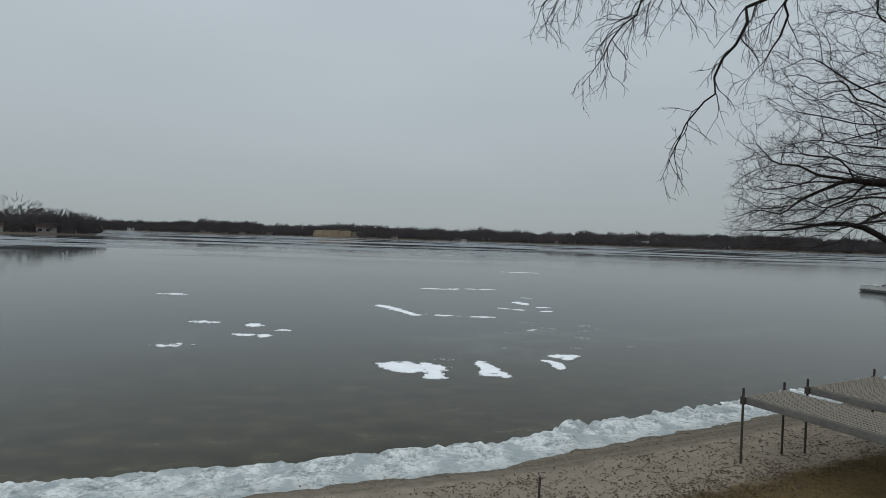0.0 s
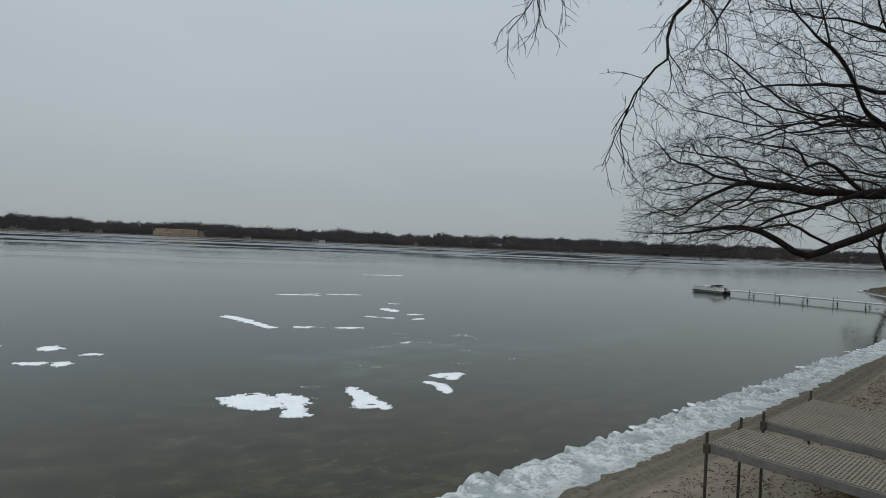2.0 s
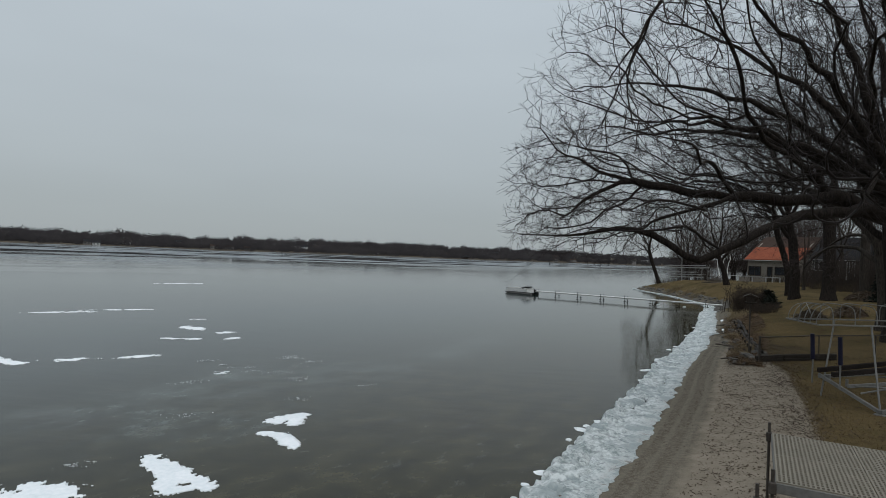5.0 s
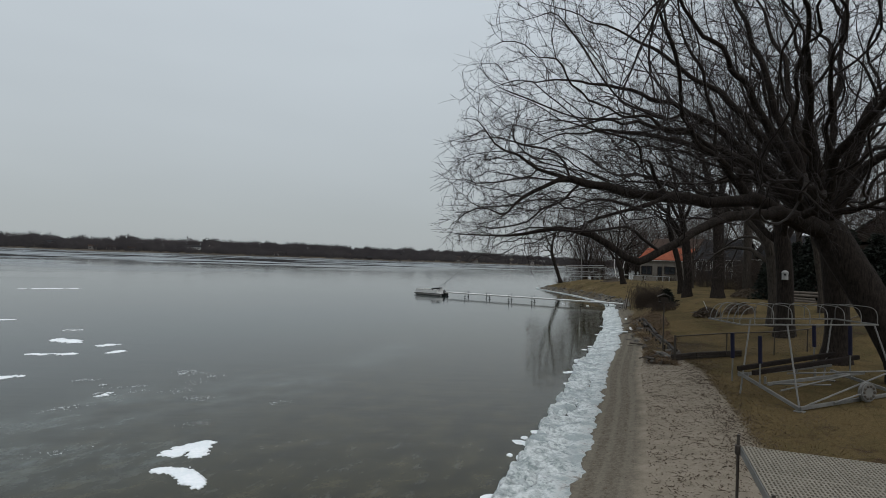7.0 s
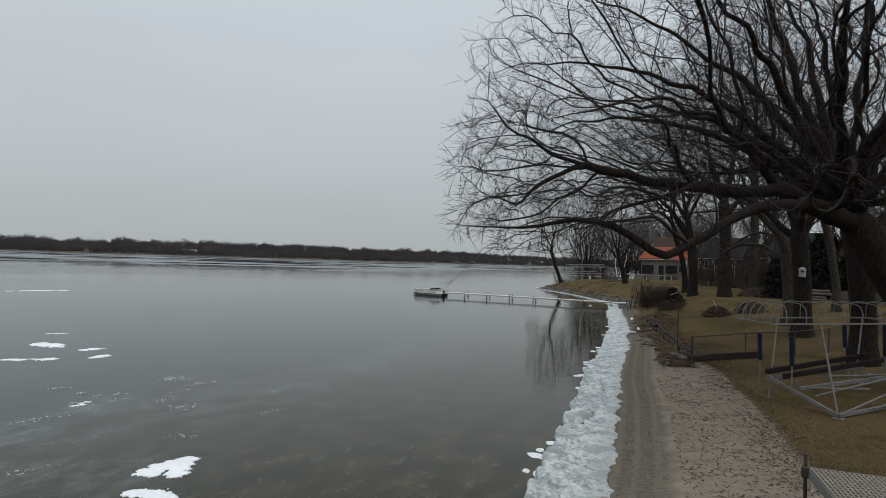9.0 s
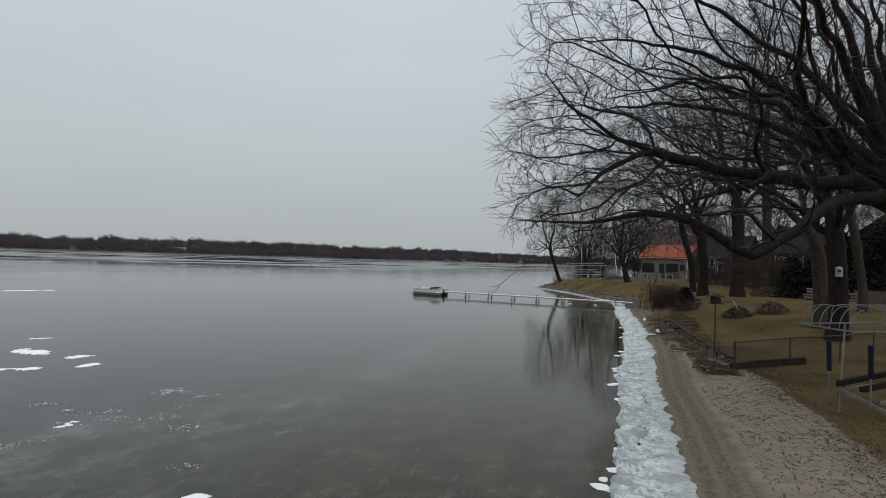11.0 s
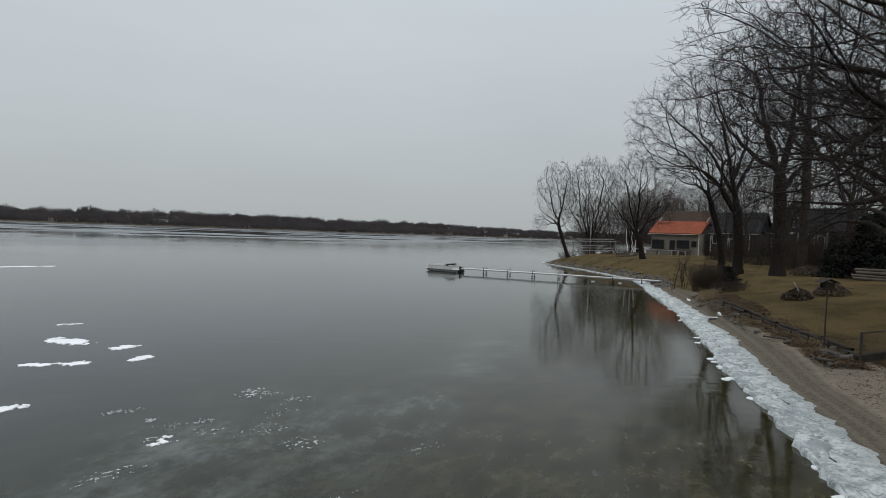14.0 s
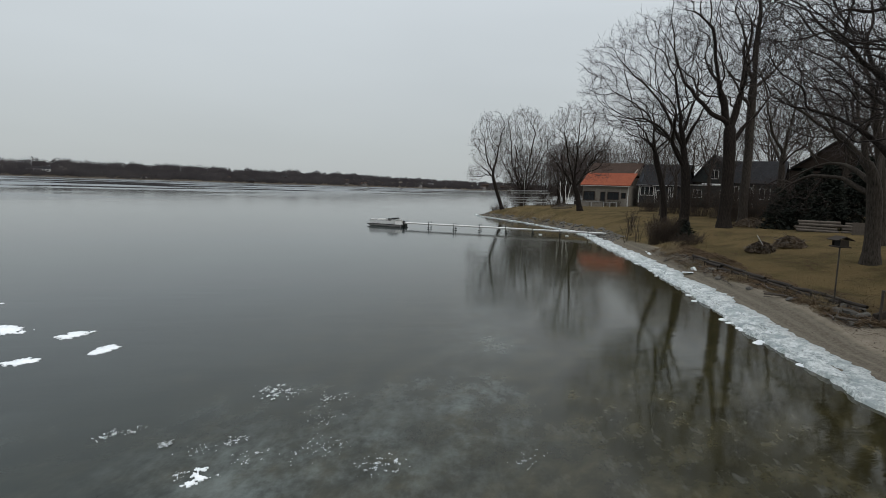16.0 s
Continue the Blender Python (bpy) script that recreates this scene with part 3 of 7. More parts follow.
class Sprout:
    """Grows a leafless tree: guided limbs first, then branches that reach for points scattered through its crown."""

    def __init__(self, seed, step=0.45, crook=0.24):
        self.rng = np.random.RandomState(seed)
        self.step, self.crook = step, crook
        self.P, self.up, self.least = [], [], {}

    def path(self, stops, root=None, wob=0.06, least=None):
        """Adds a limb through the stops, grown from node root; returns its nodes. least: its radii, at both ends, at the least."""
        pts = [Vector(p) for p in stops]
        if root is not None:
            pts = [Vector(self.P[root])] + pts
        ext = [pts[0] * 2 - pts[1]] + pts + [pts[-1] * 2 - pts[-2]]
        made, last = [], root
        for i in range(1, len(ext) - 2):
            a, b, c, d = ext[i - 1:i + 3]
            n = max(1, int((c - b).length / self.step))
            for k in range(n):
                t = (k + (1 if root is not None or i > 1 else 0)) / n if root is not None else k / n
                p = 0.5 * ((2 * b) + (c - a) * t + (2 * a - 5 * b + 4 * c - d) * t * t + (3 * b - a - 3 * c + d) * t ** 3)
                self.P.append(np.array(p) + self.rng.normal(0, wob, 3))
                self.up.append(-1 if last is None else last)
                last = len(self.P) - 1
                made.append(last)
        if least:
            for k, i in enumerate(made):
                self.least[i] = least[1] + (least[0] - least[1]) * (1 - k / len(made)) ** 1.5
        return made

    def cloud(self, centre, radii, n, floor=0.0, lean=(0.0, 0.0)):
        """Points inside an oval, more of them near its skin; floor cuts its underside off."""
        v = self.rng.normal(size=(n, 3))
        v /= np.linalg.norm(v, axis=1, keepdims=True)
        v *= self.rng.rand(n, 1) ** 0.27
        v = v[v[:, 2] > floor - 1.0] if floor else v
        out = np.array(centre) + v * np.array(radii)
        out[:, :2] += np.array(lean) * v[:, 2:3]
        return out

    def fill(self, A, bend=0.55, shy=0):
        """Joins each point of A to the tree, so that its way back to the root stays short; the first shy nodes put out no branches."""
        P = [np.array(p) for p in self.P]
        way = np.zeros(len(P))
        for i in range(1, len(P)):
            way[i] = way[self.up[i]] + np.linalg.norm(P[i] - P[self.up[i]])
        cost, who = np.full(len(A), 1e9), np.zeros(len(A), int)
        for i in range(shy, len(P)):
            d = np.linalg.norm(A - P[i], axis=1)
            c = d + bend * (way[i] + d)
            b = c < cost
            cost[b], who[b] = c[b], i
        length = list(way)
        live = np.ones(len(A), bool)
        for _ in range(len(A)):
            k = int(np.argmin(np.where(live, cost, 1e12)))
            live[k] = False
            i, q = int(who[k]), A[k]
            a, gap = P[i], np.linalg.norm(A[k] - P[i])
            n = max(1, int(round(gap / self.step)))
            side = self.rng.normal(0, self.crook, 3) * gap * 0.5
            for j in range(1, n + 1):
                t = j / n
                P.append(a + (q - a) * t + side * 4 * t * (1 - t) * 0.5 + (self.rng.normal(0, self.crook * 0.18, 3) if j < n else 0))
                self.up.append(i)
                i = len(P) - 1
                length.append(length[self.up[i]] + gap / n)
                if j == n or j % 2 == 0:
                    d = np.linalg.norm(A - P[i], axis=1)
                    c = d + bend * (length[i] + d)
                    b = (c < cost) & live
                    cost[b], who[b] = c[b], i
        self.P = P

    def finish(self, name, label, thick, tip, twig_len, bark, twig, group="", twigs=2, fine=0.03, ground=None):
        P, up, rng = np.array(self.P), np.array(self.up), self.rng
        n = len(P)
        kids = [[] for _ in range(n)]
        for i in range(n):
            if up[i] >= 0:
                kids[up[i]].append(i)
        tips = sum(1 for k in kids if not k)
        e = math.log(max(4, tips)) / math.log(thick / tip)
        w = np.zeros(n)
        for i in range(n - 1, -1, -1):
            if not kids[i]:
                w[i] = tip ** e
            if up[i] >= 0:
                w[up[i]] += w[i]
        R = w ** (1 / e)
        for i, least in self.least.items():
            R[i] = max(R[i], least)
        Q = P.copy()
        mid = np.array([i for i in range(n) if up[i] >= 0 and kids[i]])
        main = np.array([max(kids[i], key=lambda k: R[k]) for i in mid])
        Q[mid] = 0.5 * Q[mid] + 0.25 * Q[up[mid]] + 0.25 * Q[main]
        z0 = P[0, 2] if ground is None else ground
        R = R * (1 + 0.55 * np.exp(-np.maximum(0, P[:, 2] - z0) / 0.5) * (np.linalg.norm(P[:, :2] - P[0, :2], axis=1) < 1.2))
        wood, thin = [], []
        todo = [(0, None)]
        while todo:
            i, start = todo.pop()
            pts, rad = ([] if start is None else [tuple(Q[start])]), ([] if start is None else [R[i]])
            while True:
                pts.append(tuple(Q[i]))
                rad.append(R[i])
                if not kids[i]:
                    break
                ks = sorted(kids[i], key=lambda k: -R[k])
                todo += [(k, i) for k in ks[1:]]
                i = ks[0]
            rad[-1] *= 0.7
            if len(pts) > 1:
                (wood if rad[0] > 0.05 else thin).append((pts, rad))
        # fine twigs along and at the ends of the thin branches
        for i in range(n):
            if R[i] > fine or up[i] < 0:
                continue
            d = P[i] - P[up[i]]
            d /= np.linalg.norm(d) + 1e-9
            for _ in range(twigs + (1 if not kids[i] else 0)):
                v = d * rng.uniform(0.5, 1.1) + rng.normal(0, 0.5, 3)
                v /= np.linalg.norm(v)
                L = twig_len * rng.uniform(0.5, 1.3)
                a = Q[i]
                b = a + v * L * 0.5
                c = b + (v + rng.normal(0, 0.35, 3)) * L * 0.5
                thin.append(([tuple(a), tuple(b), tuple(c)], [tip * 0.75, tip * 0.62, tip * 0.38]))
                f = b + (v + rng.normal(0, 0.6, 3)) * L * 0.38
                thin.append(([tuple(b), tuple(f)], [tip * 0.58, tip * 0.36]))
        base = (P[0, 0], P[0, 1], z0)
        root = thing(name, label, "tree", Matrix.Translation(base), group)
        for nm, lines, mat in (("trunk", wood, bark), ("crown", thin, twig)):
            if lines:
                v, f = tubes(lines)
                part(nm, mesh_of(nm, v - np.array(base), f, mat, True), mat, root)
        return root


def oak_giant():
    """The leaning lakeside oak, with its long low elbowed limb over the beach."""
    t = Sprout(5, 0.42, 0.20)
    x, y = 28.4, 13.6
    z = ground_z(x, y)
    trunk = t.path([(x, y, z - 0.3), (28.4, 14.2, z + 1.4), (28.25, 15.2, z + 3.4), (28.0, 16.2, z + 5.3), (27.8, 17.0, z + 6.9)], None, 0.03)
    fork, low = trunk[-1], trunk[-3]
    # the low limb, its elbow, and the rising end beyond
    a = t.path([(25.0, 17.1, 7.45), (21.5, 17.4, 7.15), (18.2, 17.75, 6.5), (16.8, 17.95, 5.95), (15.9, 18.08, 5.42), (15.5, 18.15, 5.22), (15.35, 18.4, 5.4), (15.15, 18.9, 5.9), (14.9, 19.4, 6.25)], low, 0.07, (0.30, 0.10))
    b = t.path([(14.2, 20.2, 6.35), (13.4, 20.8, 6.05), (12.6, 21.2, 5.95), (11.6, 21.6, 5.9)], a[-1], 0.08, (0.085, 0.010))
    t.path([(13.2, 21.6, 5.7), (12.6, 22.3, 5.1), (12.3, 22.8, 4.6)], b[3], 0.05)
    t.path([(14.0, 20.0, 6.6), (13.2, 21.2, 6.9), (12.4, 22.0, 6.8)], a[-1], 0.06)
    c = t.path([(23.0, 17.7, 7.9), (20.0, 18.4, 7.5), (17.6, 19.3, 7.6), (15.6, 20.2, 7.9), (13.8, 21.2, 8.2)], a[4], 0.09, (0.15, 0.012))
    # the fan over the water and the beach
    fan = [((25.2, 18.3, 9.2), (21.6, 19.6, 10.3), (18.0, 20.8, 10.2), (14.6, 21.6, 9.2)),
           ((25.6, 18.6, 9.8), (22.6, 20.4, 11.6), (19.4, 22.6, 12.4), (16.2, 24.6, 11.8)),
           ((26.4, 19.2, 9.6), (24.4, 21.4, 10.8), (21.6, 23.6, 11.0), (18.4, 25.4, 10.0)),
           ((25.6, 17.8, 10.6), (22.4, 18.6, 13.2), (19.0, 19.6, 14.8), (15.6, 20.6, 15.2)),
           ((26.6, 18.8, 11.2), (24.6, 21.4, 14.0), (22.2, 24.0, 16.0), (20.0, 26.0, 16.8)),
           ((25.6, 16.6, 10.0), (22.2, 15.8, 12.0), (18.6, 15.0, 13.2), (14.8, 14.8, 13.2)),
           ((25.8, 15.8, 9.6), (22.8, 13.8, 10.8), (19.4, 12.4, 11.4), (16.0, 12.0, 11.2)),
           ((27.0, 18.0, 11.6), (25.6, 19.0, 15.4), (23.4, 20.2, 18.6), (21.0, 21.4, 20.4)),
           ((28.0, 17.6, 11.4), (28.4, 18.6, 15.2), (28.6, 20.0, 18.6), (28.4, 21.6, 21.0)),
           ((28.4, 16.0, 10.6), (28.8, 14.0, 14.0), (28.2, 12.0, 17.0)),
           ((29.8, 17.6, 10.2), (32.6, 18.6, 12.6), (35.0, 20.0, 14.0)),
           ((29.4, 19.4, 9.6), (31.0, 22.6, 11.4), (32.4, 25.6, 11.8)),
           ((27.2, 14.8, 9.6), (25.2, 11.2, 11.4), (22.6, 8.4, 12.2))]
    for k, stops in enumerate(fan):
        t.path(stops, fork if k % 3 else trunk[-2], 0.12, (0.25, 0.012))
    A = np.concatenate([t.cloud((23.6, 17.6, 11.8), (12.6, 9.7, 8.6), 6600, 0.32, (4.2, -0.4)), t.cloud((12.8, 21.4, 7.4), (1.4, 1.7, 1.3), 110), t.cloud((13.4, 20.6, 6.3), (2.4, 2.6, 1.1), 240), t.cloud((13.6, 21.6, 8.6), (2.0, 2.2, 1.4), 100), t.cloud((16.8, 20.2, 7.6), (3.0, 3.2, 1.0), 130), t.cloud((21.0, 19.6, 9.0), (6.0, 3.4, 1.6), 480)])
    A = A[(A[:, 2] > 4.6) & ((A[:, 0] < 17) | (A[:, 2] > 7.4))]
    A = A[t.rng.rand(len(A)) < np.interp(A[:, 2], (7, 13, 17, 20), (1, 1, 0.55, 0.45)) * np.interp(A[:, 0], (26, 33), (1, 0.5))]
    t.fill(A, 0.6, len(trunk) - 2)
    return t.finish("oak_tree", "huge bare leaning oak with a low elbowed limb over the beach", 0.66, 0.0074, 0.5, BARK, TWIG, ground=z)


def oak_behind():
    """The bare tree that stands beside the beach start; its outer boughs hang into view."""
    t = Bare(11, 0.0052, (1.7, 0.9, 0.45), (0.36, 0.22, 0.16), 0.5, -0.1, 0.5, (0, 9, 6, 4), 0.9, 0.5)
    x, y = 15.5, 2.6
    z = ground_z(x, y)
    pts, rad = flare(x, y, z, (-0.5, 0.7), 8.5, 0.42)
    t.wood.append((pts, rad))
    a = (x - 0.5, y + 0.7, z + 8.2)
    t.limb([a, (13.4, 7.4, 13.2), (10.4, 11.2, 13.0), (7.7, 12.9, 11.3), (6.9, 13.0, 10.2), (6.5, 12.9, 9.2), (6.1, 12.9, 8.5), (5.65, 13.0, 7.6)], 0.20, 0.014, 0.62, 0.4, 0.9)
    t.limb([(9.4, 11.8, 12.6), (7.0, 12.6, 12.2), (4.9, 13.0, 10.9), (4.4, 13.0, 10.4), (3.9, 13.1, 9.7)], 0.07, 0.014, 0.45, 0.4, 2.0)
    t.limb([(6.0, 12.8, 11.7), (4.0, 12.8, 11.9), (2.9, 12.9, 11.2), (2.5, 13.0, 10.9)], 0.05, 0.012, 0.4, 0.4, 1.8)
    t.limb([(8.6, 12.4, 12.0), (8.4, 13.2, 11.2), (8.2, 13.5, 10.4), (8.0, 13.6, 9.9)], 0.05, 0.014, 0.3, 0.5, 0.7)
    t.limb([a, (14.6, 7.4, 13.6), (12.0, 11.6, 14.6), (10.0, 14.6, 13.2)], 0.2, 0.025, 0.45, 0.6, 0.8)
    t.limb([a, (17.0, 6.0, 13.5), (18.0, 9.5, 16.5)], 0.2, 0.03, 0.4)
    t.limb([a, (14.0, 0.5, 14.0), (12.0, -3.0, 16.0)], 0.2, 0.03, 0.5)
    return t.finish("oak_tree", "bare grey tree with fine boughs hanging above the beach", (x, y, z), BARK, TWIG)


def lawn_tree(name, label, seed, base, trunk, limbs, crowns, thick, tip=0.008, twig_len=0.6, bark=None, twig=None, step=0.5, floor=0.25, group="", twigs=2, crook=0.18, bend=0.58):
    """A tree given by the stops of its trunk, of its chief limbs (from the trunk's top, or a share of the way up it) and the ovals of its crown."""
    t = Sprout(seed, step, crook)
    x, y = base
    z = ground_z(x, y)
    stem = t.path([(x, y, z - 0.3)] + [(p[0], p[1], z + p[2]) for p in trunk], None, 0.03)
    for f, stops in limbs:
        t.path(stops, stem[min(len(stem) - 1, int(f * (len(stem) - 1)))], 0.12, (thick * 0.45, 0.012))
    A = np.concatenate([t.cloud(c, r, int(1.6 * n), floor) for c, r, n in crowns])
    t.fill(A, bend, int(len(stem) * 0.6))
    return t.finish(name, label, thick, tip, twig_len, bark or BARK, twig or TWIG, group, twigs, ground=z)


oak_giant()
oak_behind()
# the upright oak behind the boat lift
lawn_tree("oak_tree", "tall upright bare oak behind the boat lift", 21, (32.2, 17.0), [(32.2, 17.0, 2.5), (32.0, 17.2, 5.2), (31.8, 17.4, 7.2)],
          [(1.0, [(30.8, 18.0, 12.5), (30.0, 18.6, 17.0), (29.4, 19.2, 21.0)]), (1.0, [(32.6, 17.4, 13.0), (33.4, 17.2, 18.0), (33.6, 17.6, 22.0)]), (0.9, [(34.4, 16.6, 11.4), (36.6, 15.6, 15.0)]),
           (0.8, [(34.0, 19.4, 10.0), (36.0, 21.8, 12.5)]), (0.95, [(31.6, 15.6, 12.5), (31.6, 13.4, 17.0)])],
          [((32.4, 18.0, 16.5), (6.6, 6.6, 7.6), 850)], 0.50, 0.0075, 0.65, BARK, TWIG)
# the birdhouse oak and the pale-barked oak beside it
lawn_tree("oak_tree", "bare brown-barked oak carrying a white birdhouse", 23, (38.8, 21.0), [(38.8, 21.0, 2.5), (38.7, 21.15, 5.0), (38.6, 21.4, 7.2)],
          [(1.0, [(37.6, 23.0, 11.6), (36.6, 24.8, 13.6), (35.6, 27.0, 14.6)]), (1.0, [(38.0, 22.4, 13.0), (37.4, 23.6, 18.0), (37.0, 24.6, 22.0)]), (0.85, [(38.4, 24.0, 9.4), (37.8, 26.6, 10.6), (37.2, 29.2, 11.0)]),
           (0.95, [(40.4, 22.8, 11.0), (42.0, 25.6, 13.8), (43.0, 28.0, 15.4)]), (0.9, [(40.6, 20.2, 11.0), (43.4, 19.4, 14.0)]), (0.9, [(36.6, 20.4, 11.0), (34.6, 20.6, 14.5)])],
          [((38.2, 23.6, 15.4), (7.0, 7.2, 6.6), 1000)], 0.46, 0.0085, 0.7, BARK, TWIG)
lawn_tree("oak_tree", "bare oak with pale furrowed bark and drooping grey boughs", 24, (41.7, 22.4), [(41.7, 22.4, 2.2), (41.6, 22.6, 4.6), (41.2, 23.1, 6.4)],
          [(1.0, [(41.4, 24.4, 9.0), (40.8, 26.6, 10.6), (40.4, 28.6, 12.6)]), (1.0, [(42.2, 23.8, 11.4), (42.4, 24.8, 15.5)]), (0.9, [(44.2, 22.2, 9.4), (46.4, 22.6, 12.0)]),
           (0.85, [(43.4, 24.4, 7.6), (44.4, 26.6, 7.0), (45.2, 28.2, 5.4)]), (0.8, [(42.8, 24.6, 6.9), (43.2, 26.8, 6.4), (43.8, 28.6, 5.0)])],
          [((42.2, 25.0, 12.4), (5.4, 5.6, 4.6), 480), ((44.2, 27.2, 5.6), (2.0, 2.4, 1.5), 90)], 0.40, 0.0085, 0.7, PALE_BARK, GREY_TWIG)
lawn_tree("tree", "slim leaning bare tree behind the oaks", 25, (50.0, 21.6), [(49.8, 21.8, 3.0), (49.2, 22.4, 7.0), (48.8, 22.8, 9.5)], [(1.0, [(48.2, 23.4, 14.0), (47.8, 24.0, 18.0)])],
          [((48.6, 23.4, 15.5), (4.2, 4.2, 5.5), 260)], 0.26, 0.010, 0.7, PALE_BARK, GREY_TWIG)
# trees on the lawn
lawn_tree("tree", "wide bare oak spreading over the lawn", 31, (63.2, 37.4), [(63.1, 37.4, 3.0), (62.9, 37.7, 6.5), (62.6, 38.1, 9.0)],
          [(0.8, [(61.4, 40.4, 12.4), (59.4, 43.2, 13.2), (57.6, 45.6, 13.4)]), (0.95, [(61.2, 40.0, 14.4), (59.4, 42.6, 17.4), (58.4, 44.2, 19.6)]), (1.0, [(61.8, 38.8, 16.0), (60.9, 40.2, 20.5)]), (0.95, [(63.6, 36.6, 14.0), (64.6, 35.0, 18.0)]),
           (0.75, [(60.6, 39.4, 11.2), (58.4, 41.2, 11.6)]), (0.9, [(65.0, 39.0, 13.0), (66.8, 40.6, 15.0)])],
          [((60.9, 40.6, 17.0), (7.4, 7.8, 6.4), 900)], 0.46, 0.011, 0.8, BARK, TWIG, 0.5)
lawn_tree("tree", "slender dark-barked bare tree leaning on the lawn", 32, (69.8, 41.0), [(69.6, 41.3, 3.5), (69.2, 42.2, 7.0), (69.0, 42.6, 9.0)],
          [(0.9, [(68.2, 43.6, 12.6), (67.4, 44.8, 14.0)]), (1.0, [(69.0, 42.8, 13.5), (69.0, 43.0, 16.0)])], [((68.7, 43.0, 13.6), (4.0, 4.2, 3.6), 330)], 0.33, 0.012, 0.75, BARK, TWIG, 0.5)
lawn_tree("tree", "thick-trunked bare tree forking high above the lawn", 33, (60.6, 33.2), [(60.6, 33.2, 4.0), (60.5, 33.3, 8.0), (60.4, 33.4, 10.2)],
               [(1.0, [(59.0, 35.6, 14.0), (57.8, 37.4, 16.4), (57.2, 38.4, 20.0), (56.9, 38.8, 24.0)]), (1.0, [(60.9, 32.8, 15.5), (61.2, 32.4, 20.0), (61.3, 32.4, 25.0)]), (0.95, [(59.8, 34.6, 16.0), (59.3, 35.4, 21.0), (59.0, 35.8, 25.0)]), (0.85, [(62.4, 31.0, 14.0), (63.8, 29.4, 16.5)])],
               [((59.6, 34.8, 19.6), (5.4, 5.8, 7.0), 620)], 0.55, 0.011, 0.8, BARK, TWIG, 0.5)
lawn_tree("tree", "very tall straight bare tree behind the lawn", 38, (66.4, 32.4), [(66.4, 32.4, 6.0), (66.3, 32.5, 13.0), (66.3, 32.5, 20.0)],
          [(0.6, [(65.0, 34.4, 17.5), (63.8, 36.2, 20.0)]), (0.7, [(67.8, 30.4, 19.0), (69.2, 28.6, 22.0)]), (1.0, [(66.2, 32.6, 26.5), (66.2, 32.6, 31.0)]), (0.75, [(65.2, 33.8, 22.0), (64.4, 35.0, 25.0)])],
          [((66.3, 32.5, 23.0), (5.0, 5.2, 9.0), 560)], 0.42, 0.012, 0.8, PALE_BARK, TWIG, 0.5)
# trees on the point
lawn_tree("tree", "spreading bare tree forking low near the shoreline", 34, (86.2, 57.8), [(85.9, 58.2, 2.0), (85.4, 58.9, 4.4)],
                       [(1.0, [(83.8, 61.0, 9.6), (82.8, 62.6, 12.4)]), (1.0, [(85.6, 58.6, 11.5), (85.6, 58.6, 16.0)]), (0.9, [(87.2, 57.2, 9.2), (88.8, 55.0, 12.4)]), (0.95, [(84.6, 59.8, 11.5), (84.2, 60.6, 15.5)])],
                       [((85.8, 58.4, 12.4), (5.8, 6.3, 6.8), 700)], 0.40, 0.013, 0.8, BARK, GREY_TWIG)
lawn_tree("willow_tree", "leaning bare willow on the low point", 35, (98.2, 78.4), [(97.6, 79.2, 2.6), (97.0, 80.0, 5.6), (96.8, 80.3, 7.6)],
          [(1.0, [(96.2, 81.2, 11.0), (95.8, 81.8, 15.0)]), (0.9, [(95.4, 82.0, 9.6), (94.6, 83.2, 10.4)]), (1.0, [(97.4, 79.6, 12.0), (97.8, 79.4, 16.5)])],
          [((96.6, 80.6, 13.8), (4.0, 4.4, 6.8), 360), ((95.2, 83.0, 8.0), (1.6, 1.8, 2.4), 50)], 0.34, 0.014, 0.9, BARK, GREY_TWIG, 0.5, 0.1)
BACK = lawn_tree("tree", "bushy many-limbed bare tree on the point", 36, (113.0, 82.0), [(113.0, 82.0, 1.6), (113.0, 82.0, 3.4)],
                 [(1.0, [(110.6, 85.0, 10.0), (109.4, 86.8, 15.0)]), (1.0, [(112.6, 82.6, 12.0), (112.4, 82.8, 19.0)]), (0.9, [(114.8, 79.6, 10.0), (115.8, 78.0, 15.0)]), (0.95, [(113.6, 80.8, 12.0), (114.0, 80.0, 18.0)]), (0.95, [(111.6, 84.0, 12.0), (111.2, 84.6, 18.0)])],
                 [((112.8, 82.2, 13.2), (6.4, 7.0, 10.2), 1000)], 0.46, 0.015, 1.0, BARK, GREY_TWIG, 0.55, 0.12)
WOOD_A = lawn_tree("tree", "tall bare tree between the houses", 37, (76.0, 30.0), [(76.0, 30.0, 4.0), (76.0, 30.1, 8.0)],
                   [(1.0, [(75.0, 31.6, 14.0), (74.4, 32.6, 19.0)]), (1.0, [(76.6, 29.4, 15.0), (77.0, 29.0, 21.0)]), (0.8, [(77.6, 31.4, 12.0), (79.0, 32.8, 15.0)])],
                   [((76.0, 30.4, 16.4), (6.4, 6.4, 7.4), 560)], 0.36, 0.014, 0.9, PALE_BARK, GREY_TWIG, 0.55)


